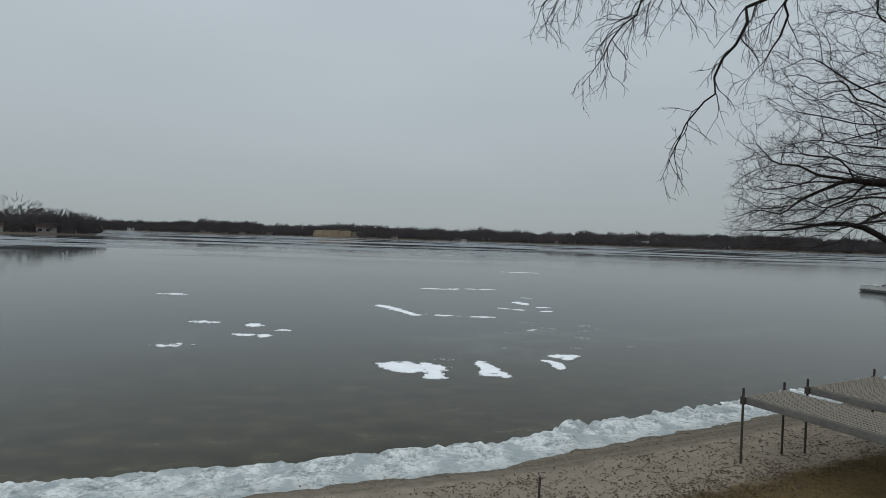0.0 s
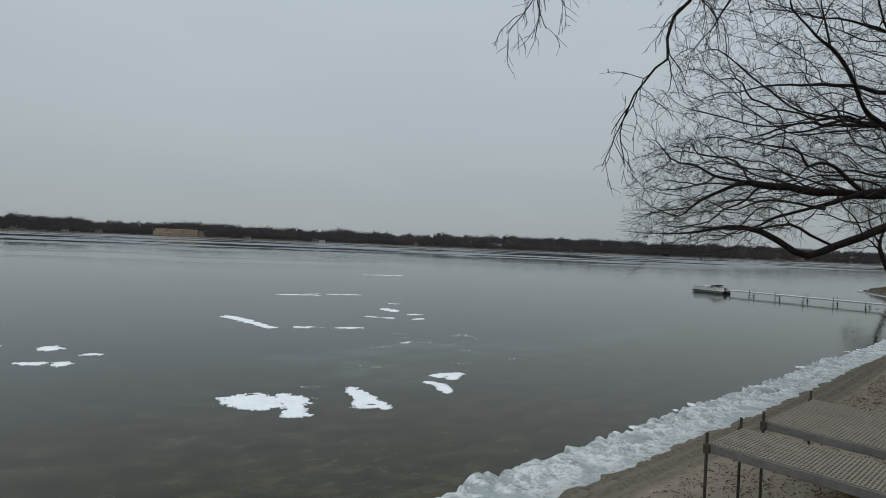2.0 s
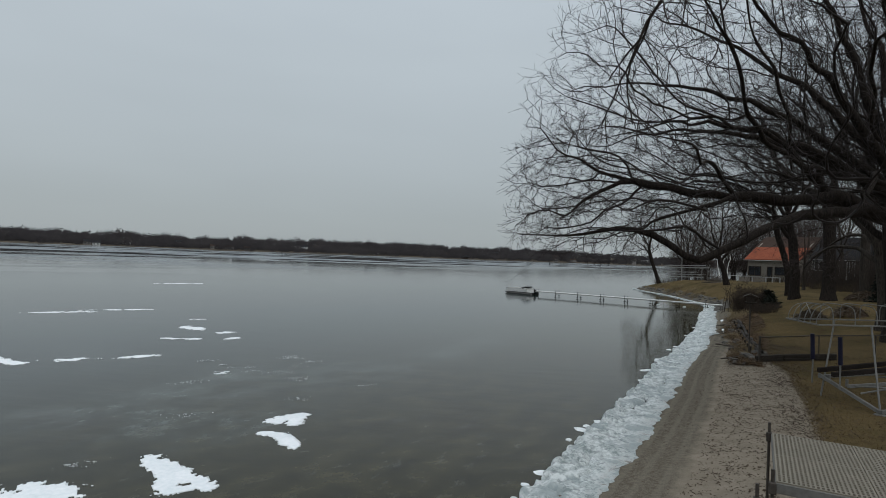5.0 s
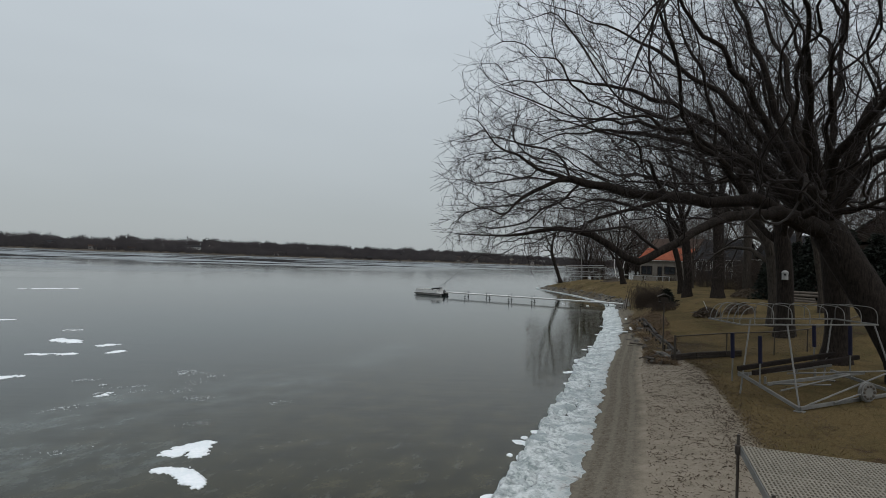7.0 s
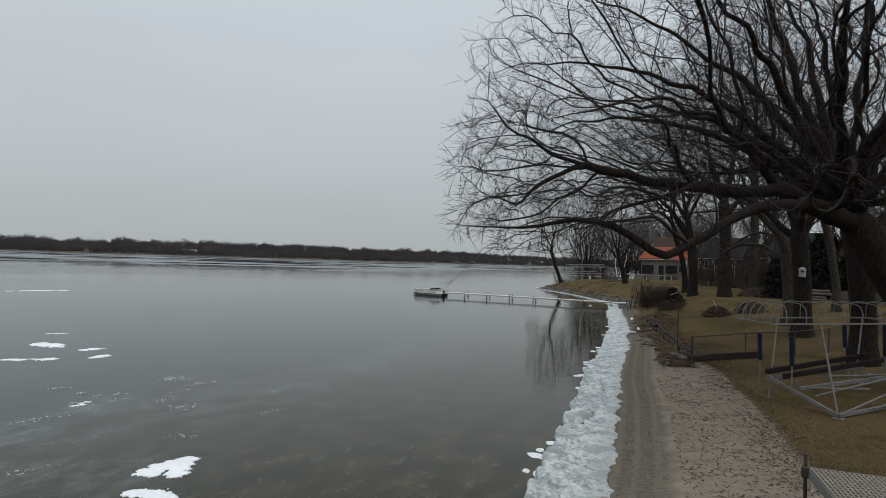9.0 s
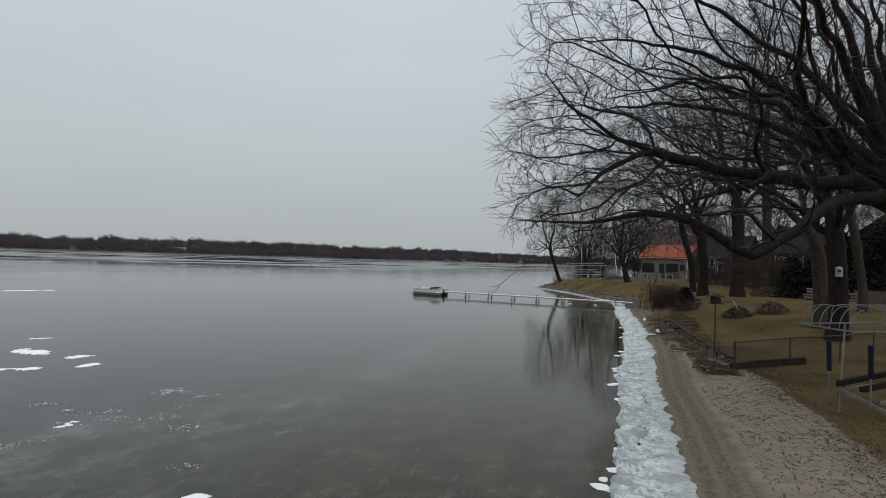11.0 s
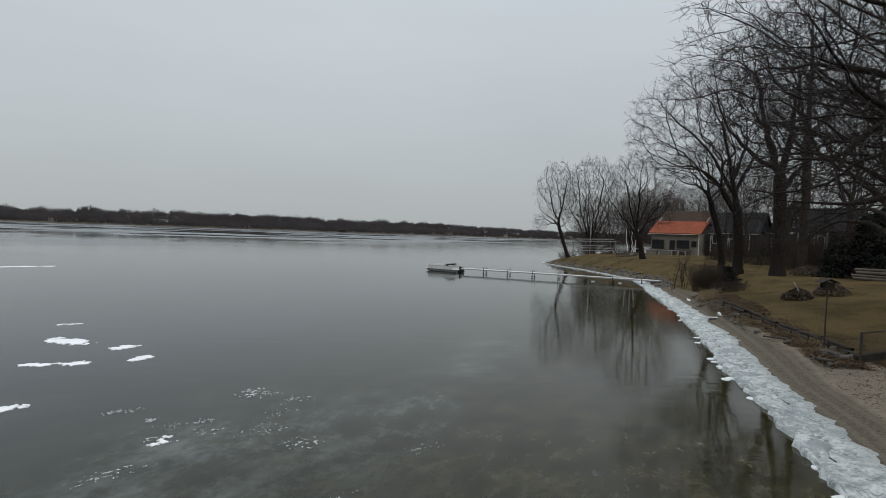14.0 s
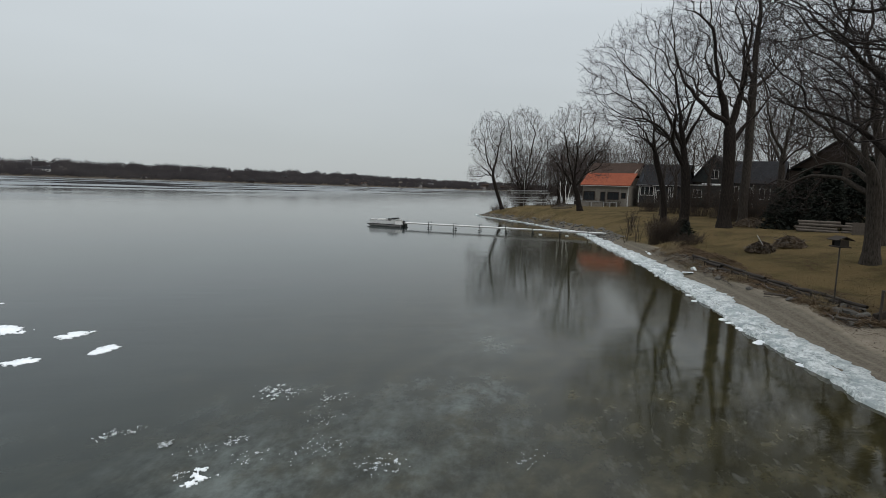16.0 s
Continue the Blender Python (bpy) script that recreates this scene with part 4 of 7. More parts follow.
def wood_copies():
    rng = random.Random(4)
    for src, x, y, s in ((BACK, 108, 79, 0.55), (BACK, 118, 75, 0.6), (BACK, 105, 73, 0.42), (BACK, 126, 79, 0.66), (BACK, 122, 86, 0.72), (BACK, 132, 80, 0.75), (BACK, 146, 86, 0.8), (BACK, 152, 78, 0.8), (BACK, 164, 90, 0.85), (BACK, 178, 92, 0.85), (BACK, 137, 70, 0.7), (BACK, 194, 97, 0.9), (WOOD_A, 128, 50, 0.85), (BACK, 128, 62, 0.75), (WOOD_A, 130, 36, 0.95), (BACK, 116, 27, 0.85),
                         (WOOD_A, 92, 13, 0.95), (WOOD_A, 74, 8, 0.9), (BACK, 124, 71, 0.7), (WOOD_A, 84, 17, 0.95), (WOOD_A, 96, 46, 0.7), (WOOD_A, 84, 24, 0.9), (WOOD_A, 106, 34, 0.9), (WOOD_A, 112, 44, 0.9), (WOOD_A, 104, 20, 0.9), (WOOD_A, 118, 54, 0.85), (WOOD_A, 70, 21, 0.8), (WOOD_A, 80, 44, 0.5), (WOOD_A, 90, 38, 0.6), (BACK, 119, 58, 0.62)):
        m = Matrix.Translation((x, y, ground_z(x, y))) @ Matrix.Rotation(rng.uniform(0, 6.28), 4, "Z") @ Matrix.Scale(s, 4)
        o = copy_thing(src, Matrix())
        o.matrix_basis = m
        tagged(o, "tall bare tree standing among the lakeside houses", "tree", "bare trees among the houses")


wood_copies()

# ---- the far shore ----
FAR = [(-95, 430), (-60, 640), (-47, 480), (-42, 400), (-36, 405), (-31.4, 425), (-31.1, 1150), (-24, 980), (-10, 900), (5, 880), (19, 890), (32, 980), (44, 1180), (53, 1500), (60, 1850), (68, 1750), (80, 1100), (95, 700)]


def far_point(az, extra=0.0):
    r = float(np.interp(az, [p[0] for p in FAR], [p[1] for p in FAR])) + extra
    return r * math.sin(radians(az)), r * math.cos(radians(az))


def hill(az, extra):
    """Height of the far land at a bearing and a depth behind its shore."""
    rise = 11 + 5 * noise.noise((az * 0.16, 3.3, 0)) + 3 * noise.noise((az * 0.6, 8.1, 0)) + 5 * ease(az, 5, 40)
    if az < -31.2:
        rise = 3
    return max(0.6, rise * ease(extra, -6, 62)) if extra > 0 else -0.4


def build_far():
    azs = np.arange(-95, 95.1, 0.5)
    deps = (-6, 3, 15, 40, 90, 160, 600)
    V, F = [], []
    for az in azs:
        for e in deps:
            V.append((*far_point(az, e), hill(az, e)))
    n = len(deps)
    for i in range(len(azs) - 1):
        for j in range(n - 1):
            F.append((i * n + j, i * n + j + 1, (i + 1) * n + j + 1, (i + 1) * n + j))
    tagged(new("backdrop_bank", mesh_of("far_bank", V, F, FAR_GROUND, True)), "low brown bank across the lake", "far shore", kind="structure")
    rng = random.Random(8)
    V, F = [], []
    az = -72.0
    while az < 94:
        r = float(np.interp(az, [p[0] for p in FAR], [p[1] for p in FAR]))
        near = az < -31.2
        for row in range(3 if near else 4):
            e = (4, 14, 34, 70)[row] + rng.uniform(0, 12)
            a = az + rng.uniform(-0.15, 0.15)
            if not near and row < 2 and -13 < a < -8.6:
                continue
            x, y = far_point(a, e)
            zb = hill(a, e) - 0.5
            h = rng.uniform(8.5, 12.5) * (1.0 if not near else rng.uniform(1.0, 1.45)) * (0.8 + 0.5 * (noise.noise((a * 0.9, row, 2.0)) + 0.3))
            if rng.random() < 0.05:
                h *= 1.12
            w = h * rng.uniform(0.40, 0.62) * (1.25 if near else 1.0)
            cx, sx = math.cos(radians(a)), -math.sin(radians(a))
            for k in range(130 if near else 64):
                th0, dome = rng.uniform(-math.pi, math.pi), math.sqrt(rng.uniform(0.02, 1.0))
                px, pz = w * 1.05 * math.cos(th0) * dome, h * (0.52 + 0.48 * math.sin(th0) * dome)
                q = rng.uniform(-1, 1) * w * 0.5
                L = h * rng.uniform(0.05, 0.12)
                ux, uz = px / w + rng.gauss(0, 0.35), (pz / h - 0.35) + abs(rng.gauss(0, 0.3))
                m = math.hypot(ux, uz) + 1e-6
                ux, uz = ux / m * L, uz / m * L
                th = (rng.uniform(0.10, 0.30) if pz > 0.72 * h else rng.uniform(0.3, 0.8)) * r / 900 + 0.05
                if k < 3:
                    px, pz, ux, uz, th = rng.uniform(-0.2, 0.2), h * 0.3, 0.0, h * 0.32, 0.16 * r / 900
                nx, nz = -uz / L * th if k >= 3 else th, ux / L * th if k >= 3 else 0.0
                b = len(V)
                for sx2, sz2, f in ((-ux, -uz, 1), (-ux, -uz, -1), (ux, uz, -0.5), (ux, uz, 0.5)):
                    gx = px + sx2 + nx * f
                    V.append((x + cx * gx - sx * q, y + sx * gx + cx * q, zb + max(0.0, pz + sz2 + nz * f)))
                F.append((b, b + 1, b + 2, b + 3))
        az += math.degrees((4.6 if near else 3.6 * max(1.0, r / 1100)) / r) * rng.uniform(0.6, 1.3)
    tagged(new("backdrop_woods", mesh_of("far_woods", V, F, FAR_TREE)), "dark bare woods along the far shore", "far woods", kind="stuff")


build_far()


# ---- snow left on the ice ----
def stroke(x, y, ax, ay, bx, by, r):
    """How far a place lies from a stroke, in its half widths."""
    dx, dy = bx - ax, by - ay
    t = min(1.0, max(0.0, ((x - ax) * dx + (y - ay) * dy) / (dx * dx + dy * dy)))
    return math.hypot(x - ax - dx * t, y - ay - dy * t) / r


def snow_patch(cx, cy, rx, ry, turn=0.0, fill=0.5, scale=2.2, seed=1, cell=0.06, group="snow patches on the ice", label="flat ragged patch of white snow on the ice", arms=()):
    """A thin ragged sheet of snow; fill rules how much of the oval stays covered. arms: strokes (x, y, x, y, half width) that give it a shape instead."""
    ca, sa = math.cos(radians(turn)), math.sin(radians(turn))
    nx, ny = int(2.5 * rx / cell), int(2.5 * ry / cell)
    idx, V, F = {}, [], []

    def vert(i, j):
        if (i, j) not in idx:
            u, v = (i - nx / 2) * cell, (j - ny / 2) * cell
            u += cell * 0.45 * noise2(u, v, 9, seed + 3)
            v += cell * 0.45 * noise2(u, v, 9, seed + 7)
            idx[i, j] = len(V)
            V.append((u * ca - v * sa, u * sa + v * ca, 0.018 + 0.008 * noise2(u, v, 3, seed)))
        return idx[i, j]

    for i in range(nx):
        for j in range(ny):
            u, v = (i + 0.5 - nx / 2) * cell, (j + 0.5 - ny / 2) * cell
            e = (u / rx) ** 2 + (v / ry) ** 2
            k = fill - e * 0.66 + 0.88 * noise2(u, v, scale, seed) + 0.60 * noise2(u, v, scale * 2.9, seed + 5) + 0.34 * noise2(u, v, scale * 7, seed + 9)
            if arms:
                e = min(stroke(u + cx, v + cy, *q) for q in arms)
                k = 0.62 * (1 - e) + 0.30 * noise2(u, v, 2.2, seed) + 0.32 * noise2(u, v, 5.5, seed + 5) + 0.26 * noise2(u, v, 14, seed + 9)
            if k > 0:
                F.append((vert(i, j), vert(i + 1, j), vert(i + 1, j + 1), vert(i, j + 1)))
    comp = list(range(len(V)))

    def find(k):
        while comp[k] != k:
            comp[k] = comp[comp[k]]
            k = comp[k]
        return k

    for f in F:
        for k in f[1:]:
            comp[find(k)] = find(f[0])
    bits = {}
    for f in F:
        bits.setdefault(find(f[0]), []).append(f)
    for faces in bits.values():
        if len(faces) * cell * cell < 0.07:
            for f in faces:
                mx, my = sum(V[k][0] for k in f) / 4, sum(V[k][1] for k in f) / 4
                g = 0.55 + 0.4 * noise.cell(Vector((mx * 91, my * 87, seed)))
                CRUMBS.append([(mx + (V[k][0] - mx) * g + cx, my + (V[k][1] - my) * g + cy, V[k][2]) for k in f])
            continue
        used = sorted({k for f in faces for k in f})
        place = {k: n for n, k in enumerate(used)}
        me = mesh_of("snow_patch", [V[k] for k in used], [tuple(place[k] for k in f) for f in faces], FLOE, True)
        bm = bmesh.new()
        bm.from_mesh(me)
        for v in bmesh.ops.extrude_edge_only(bm, edges=[e for e in bm.edges if e.is_boundary])["geom"]:
            if isinstance(v, bmesh.types.BMVert):
                v.co.z = -0.004
        bm.to_mesh(me)
        bm.free()
        ob = new("snow_patch", me)
        ob.location = (cx, cy, 0)
        tagged(ob, label, "snow patch", group)


CRUMBS = []
for args in ((-13.4, 32.3, 0.9, 0.35, -10, 0.42, 2, 5), (-10.3, 31.8, 0.5, 0.6, 0, 0.45, 2, 6), (-9.9, 28.6, 0.55, 0.3, 5, 0.5, 2, 7), (-8.8, 28.5, 0.42, 0.45, 5, 0.52, 2, 8), (-8.3, 30.3, 0.55, 0.3, 5, 0.42, 2, 9),
             (0.5, 38.2, 1.2, 0.5, 0, 0.12, 2.2, 12), (3.0, 38.0, 1.2, 0.3, 0, 0.30, 2, 13),
             (-0.1, 58.0, 2.2, 0.5, -4, 0.30, 1.2, 14), (3.4, 59.0, 3.2, 0.4, -5, 0.38, 1.0, 15), (5.1, 43.1, 0.6, 0.33, -20, 0.45, 2, 16), (7.0, 47.0, 0.55, 1.1, 24, 0.45, 1.4, 17),
             (8.35, 44.5, 0.55, 0.3, 12, 0.6, 1.8, 18), (8.25, 42.1, 0.5, 0.28, 14, 0.5, 1.8, 19), (6.2, 42.6, 0.6, 0.4, 0, 0.20, 2.4, 20), (13.5, 92, 4.6, 0.6, 0, 0.30, 0.8, 21),
             (8.2, 51.5, 0.8, 0.3, 0, 0.22, 2, 23), (-22.0, 46.0, 2.0, 0.7, 0, 0.02, 1.6, 25), (-12.0, 25.5, 1.2, 0.7, 0, -0.08, 2.4, 27)):
    snow_patch(*args)
for cx, cy, seed, arms in ((-0.8, 22.2, 1, ((-1.6, 22.72, -0.05, 22.6, 0.66), (0.08, 22.4, 0.1, 21.05, 0.34), (-1.35, 22.25, -1.0, 22.15, 0.44))),
                           (2.4, 22.7, 2, ((2.02, 23.85, 2.3, 22.9, 0.30), (2.22, 23.0, 2.12, 21.75, 0.26), (2.4, 22.8, 2.85, 21.5, 0.22), (2.1, 21.65, 2.5, 21.65, 0.2))),
                           (6.0, 25.6, 3, ((5.65, 25.6, 6.4, 25.85, 0.32), (6.0, 25.2, 6.2, 25.5, 0.26))), (5.2, 23.9, 4, ((5.0, 24.5, 5.35, 24.2, 0.22), (5.3, 24.1, 5.32, 23.25, 0.24))),
                           (-3.0, 40.2, 10, ((-4.3, 42.5, -3.1, 40.9, 0.42), (-3.0, 40.6, -1.4, 38.0, 0.30)))):
    snow_patch(cx, cy, 2.4, 2.8, 0, 0, 2, seed, 0.05, arms=arms)
# fields of crumbs
for args in ((9.3, 35.3, 0.75, 0.75, -30, 0.16, 3.4, 40), (5.6, 35.9, 0.7, 0.3, -15, 0.22, 3.4, 41), (5.95, 34.7, 0.28, 0.14, 0, 0.5, 3, 42), (6.35, 33.9, 0.55, 0.35, -25, 0.06, 4.4, 43), (7.0, 33.8, 0.32, 0.3, 0, 0.3, 3.4, 44),
             (5.7, 33.1, 0.5, 0.5, -30, 0.18, 3.6, 45), (8.1, 30.8, 0.8, 0.6, -15, 0.06, 4.0, 46), (8.8, 33.3, 0.8, 0.6, 0, -0.06, 4.4, 47), (6.7, 33.0, 0.6, 0.5, 0, 0.0, 4.4, 48), (7.8, 32.2, 1.1, 0.8, 0, -0.1, 4.6, 49),
             (9.8, 34.0, 0.7, 0.5, 0, -0.04, 4.6, 50), (7.0, 27.8, 0.9, 0.5, 0, -0.1, 4, 51), (3.4, 27.3, 1.2, 0.5, 0, -0.08, 4, 52), (0.6, 24.2, 0.8, 0.35, 0, -0.02, 4, 53), (10.1, 28.7, 0.6, 0.4, 0, 0.0, 4, 54), (4.2, 31.8, 1.2, 0.5, 0, -0.05, 4, 55)):
    snow_patch(args[0], args[1], args[2], args[3], args[4], args[5] - 0.30, args[6] * 2.2, args[7], cell=0.024, group="crumbled snow on the ice", label="scattered crumbs of white snow frozen on the ice")
crumb_v = [c for f in CRUMBS for c in f]
tagged(new("snow_crumbs", mesh_of("snow_crumbs", crumb_v, [tuple(range(4 * i, 4 * i + 4)) for i in range(len(CRUMBS))], FLOE)), "white crumbs of snow frozen onto the grey ice", "snow crumbs", kind="stuff")


# ---- roll-in dock sections left on the beach ----
def dock_section(name, near, far, long, top, legs, label):
    """A dock on thin legs: aluminium rails, tan grating. near, far: corners of its lakeward end; long: how far it runs inland."""
    n, f = Vector((*near, 0)), Vector((*far, 0))
    u = (f - n).normalized()
    width = (f - n).length
    v = Vector((u.y, -u.x, 0)).normalized()
    if v.dot(Vector((1, -1, 0))) < 0:
        v = -v
    m = Matrix(((v.x, u.x, 0, n.x), (v.y, u.y, 0, n.y), (0, 0, 1, top), (0, 0, 0, 1)))
    root = thing(name, label, "dock", m, "dock sections on the beach")
    for nm, y in (("side_rail", 0.03), ("side_rail", width - 0.03)):
        part(nm, box(bmesh.new(), (long / 2, y, -0.075), (long, 0.055, 0.15), None, 0.008), ALUMINIUM, root)
    for x in (0.03, long - 0.03):
        part("end_rail", box(bmesh.new(), (x, width / 2, -0.075), (0.055, width - 0.12, 0.15), None, 0.008), ALUMINIUM, root)
    panels = max(1, round(long / 1.22))
    pl = (long - 0.02) / panels
    rows = max(1, round(width / 1.25))
    pw = (width - 0.02) / rows
    bm = bmesh.new()
    nb = int((pl - 0.02) / 0.060)
    for k in range(nb + 1):
        x = 0.012 + k * (pl - 0.044) / nb
        box(bm, (x + 0.01, pw / 2, -0.012), (0.026, pw - 0.012, 0.024))
    nc = int((pw - 0.02) / 0.100)
    for k in range(nc + 1):
        box(bm, (pl / 2, 0.016 + k * (pw - 0.032) / nc, -0.011), (pl - 0.012, 0.030, 0.024))
    me = bpy.data.meshes.new("grating_panel")
    bm.to_mesh(me)
    bm.free()
    me.materials.append(GRATE)
    for i in range(panels):
        for j in range(rows):
            g = part("grating_panel", me, GRATE, root)
            g.location = (0.01 + i * pl, 0.01 + j * pw, 0.024)
    for (x, y) in legs(long, width):
        w = m @ Vector((x, y, 0))
        foot = ground_z(w.x, w.y) - top - 0.12
        leg = part("leg", rod(bmesh.new(), (x, y, foot), (x, y, 0.20), 0.026, 10), STEEL, root)
        lb = box(bmesh.new(), (x, y, -0.07), (0.10, 0.09, 0.17), None, 0.012)
        part("leg_bracket", lb, STEEL, leg)
    return root


dock_section("dock_section", (6.97, 11.96), (8.22, 12.61), 9.0, 2.03, lambda L, w: ((-0.03, -0.03), (-0.03, w + 0.03), (3.0, -0.03), (3.0, w + 0.03), (6.0, -0.03), (6.0, w + 0.03), (L, 0), (L, w)), "narrow aluminium dock with tan grating raised on thin legs")
dock_section("dock_platform", (8.86, 12.72), (11.35, 14.01), 7.4, 2.10, lambda L, w: ((-0.03, -0.03), (-0.03, w + 0.03), (3.7, -0.03), (3.7, w + 0.03), (L, 0), (L, w)), "wide aluminium dock platform with tan grating on thin legs")


# ---- long pier and the pontoon boat ----
def long_pier():
    a, b = Vector((57.6, 70.2, 0)), Vector((66.8, 45.6, 0))
    u = (b - a).normalized()
    v = Vector((-u.y, u.x, 0))
    L = (b - a).length
    root = thing("pier", "long narrow white pier on posts frozen into the ice", "pier", Matrix(((u.x, v.x, 0, a.x), (u.y, v.y, 0, a.y), (0, 0, 1, 0.62), (0, 0, 0, 1))))
    n = 8
    for i in range(n):
        s = part("deck_section", box(bmesh.new(), (L / n * (i + 0.5), 0, -0.03), (L / n - 0.03, 1.1, 0.05), None, 0.01), WHITE, root)
        for y in (-0.56, 0.56):
            part("side_rail", box(bmesh.new(), (L / n * (i + 0.5), y, -0.10), (L / n - 0.03, 0.05, 0.10), None, 0.008), DULL, s)
    for i in range(n):
        x = L / n * (i + 0.03)
        for y in (-0.62, 0.62):
            p = part("post", rod(bmesh.new(), (x, y, -0.9), (x, y, 0.30 if i in (0, 1, 2, 3, 4) else 0.06), 0.034, 8), RUBBER, root)
            part("post_foot", box(bmesh.new(), (x, y, -0.5), (0.30, 0.12, 0.07), None, 0.01), RUBBER, p)
        part("cross_brace", rod(bmesh.new(), (x, -0.62, -0.3), (x, 0.62, -0.3), 0.022, 6), STEEL, root)


long_pier()
DRAFT = 0.12


def pontoon_boat():
    m = pose(56.9, 72.6, 0, 0, 0, 100) @ Matrix.Diagonal((0.84, 0.84, 0.62, 1))
    root = thing("pontoon_boat", "white pontoon boat with folded dark canopy at the pier end", "boat", m)
    for y in (-0.85, 0.85):
        bm = bmesh.new()
        rod(bm, (-2.9, y, 0.22), (2.3, y, 0.22), 0.30, 14)
        rod(bm, (2.3, y, 0.22), (3.1, y, 0.36), 0.30, 14, 0.06)
        part("pontoon", bm, ALUMINIUM, root, "dull aluminium pontoon")
    part("deck", box(bmesh.new(), (0, 0, 0.58), (5.8, 2.4, 0.10), None, 0.03), WHITE, root)
    for c, s in (((0.2, 1.17, 0.95), (4.6, 0.05, 0.62)), ((0.2, -1.17, 0.95), (4.6, 0.05, 0.62)), ((2.5, 0, 0.95), (0.05, 2.3, 0.62)), ((-2.1, 0, 0.95), (0.05, 2.3, 0.62))):
        f = part("fence_panel", box(bmesh.new(), c, s, None, 0.02), WHITE, root)
        part("top_rail", box(bmesh.new(), (c[0], c[1], c[2] + 0.33), (s[0] + 0.04, s[1] + 0.04, 0.04), None, 0.01), ALUMINIUM, f)
    part("stripe", box(bmesh.new(), (0.2, -1.20, 0.80), (4.6, 0.012, 0.10)), BLUE, root)
    for c, s in (((1.6, 0.75, 0.88), (1.4, 0.6, 0.42)), ((1.6, -0.75, 0.88), (1.4, 0.6, 0.42)), ((-1.6, 0.7, 0.88), (0.8, 0.7, 0.42)), ((-1.5, -0.7, 0.88), (0.8, 0.7, 0.42))):
        st = part("seat", box(bmesh.new(), c, s, None, 0.06), WHITE, root, "cream padded seat")
        part("backrest", box(bmesh.new(), (c[0], c[1] * 1.32, c[2] + 0.38), (s[0], 0.16, 0.42), None, 0.06), WHITE, st)
    cb = box(bmesh.new(), (-0.2, -0.6, 1.0), (0.55, 0.7, 0.75), None, 0.06)
    con = part("console", cb, BUNK, root, "dark helm console")
    part("windscreen", box(bmesh.new(), (0.0, -0.6, 1.5), (0.04, 0.66, 0.26), pose(0, 0, 0), 0.015), RUBBER, con)
    bm = bmesh.new()
    for k in range(3):
        rod(bm, (-0.9 - 0.3 * k, -0.9, 1.50 + 0.12 * k), (-0.9 - 0.3 * k, 0.9, 1.50 + 0.12 * k), 0.12, 10)
    part("folded_canopy", bm, RUBBER, root, "black folded canopy")
    for y in (-1.1, 1.1):
        part("canopy_bow", rod(bmesh.new(), (-0.2, y, 1.25), (-1.8, y, 1.70), 0.02, 6), ALUMINIUM, root)
    mo = part("outboard_motor", box(bmesh.new(), (-3.0, 0, 0.95), (0.42, 0.36, 0.62), None, 0.08), RUBBER, root, "black outboard motor")
    part("shaft", box(bmesh.new(), (-3.0, 0, 0.40), (0.18, 0.12, 0.62), None, 0.03), RUBBER, mo)


pontoon_boat()


# ---- boat lift with its canopy frame ----
LU, LW = Vector((0.90, -0.43, 0)).normalized(), Vector((-0.62, -0.78, 0)).normalized()


def along(p, u=0.0, w=0.0, z=0.0):
    return Vector(p) + LU * u + LW * w + Vector((0, 0, z))


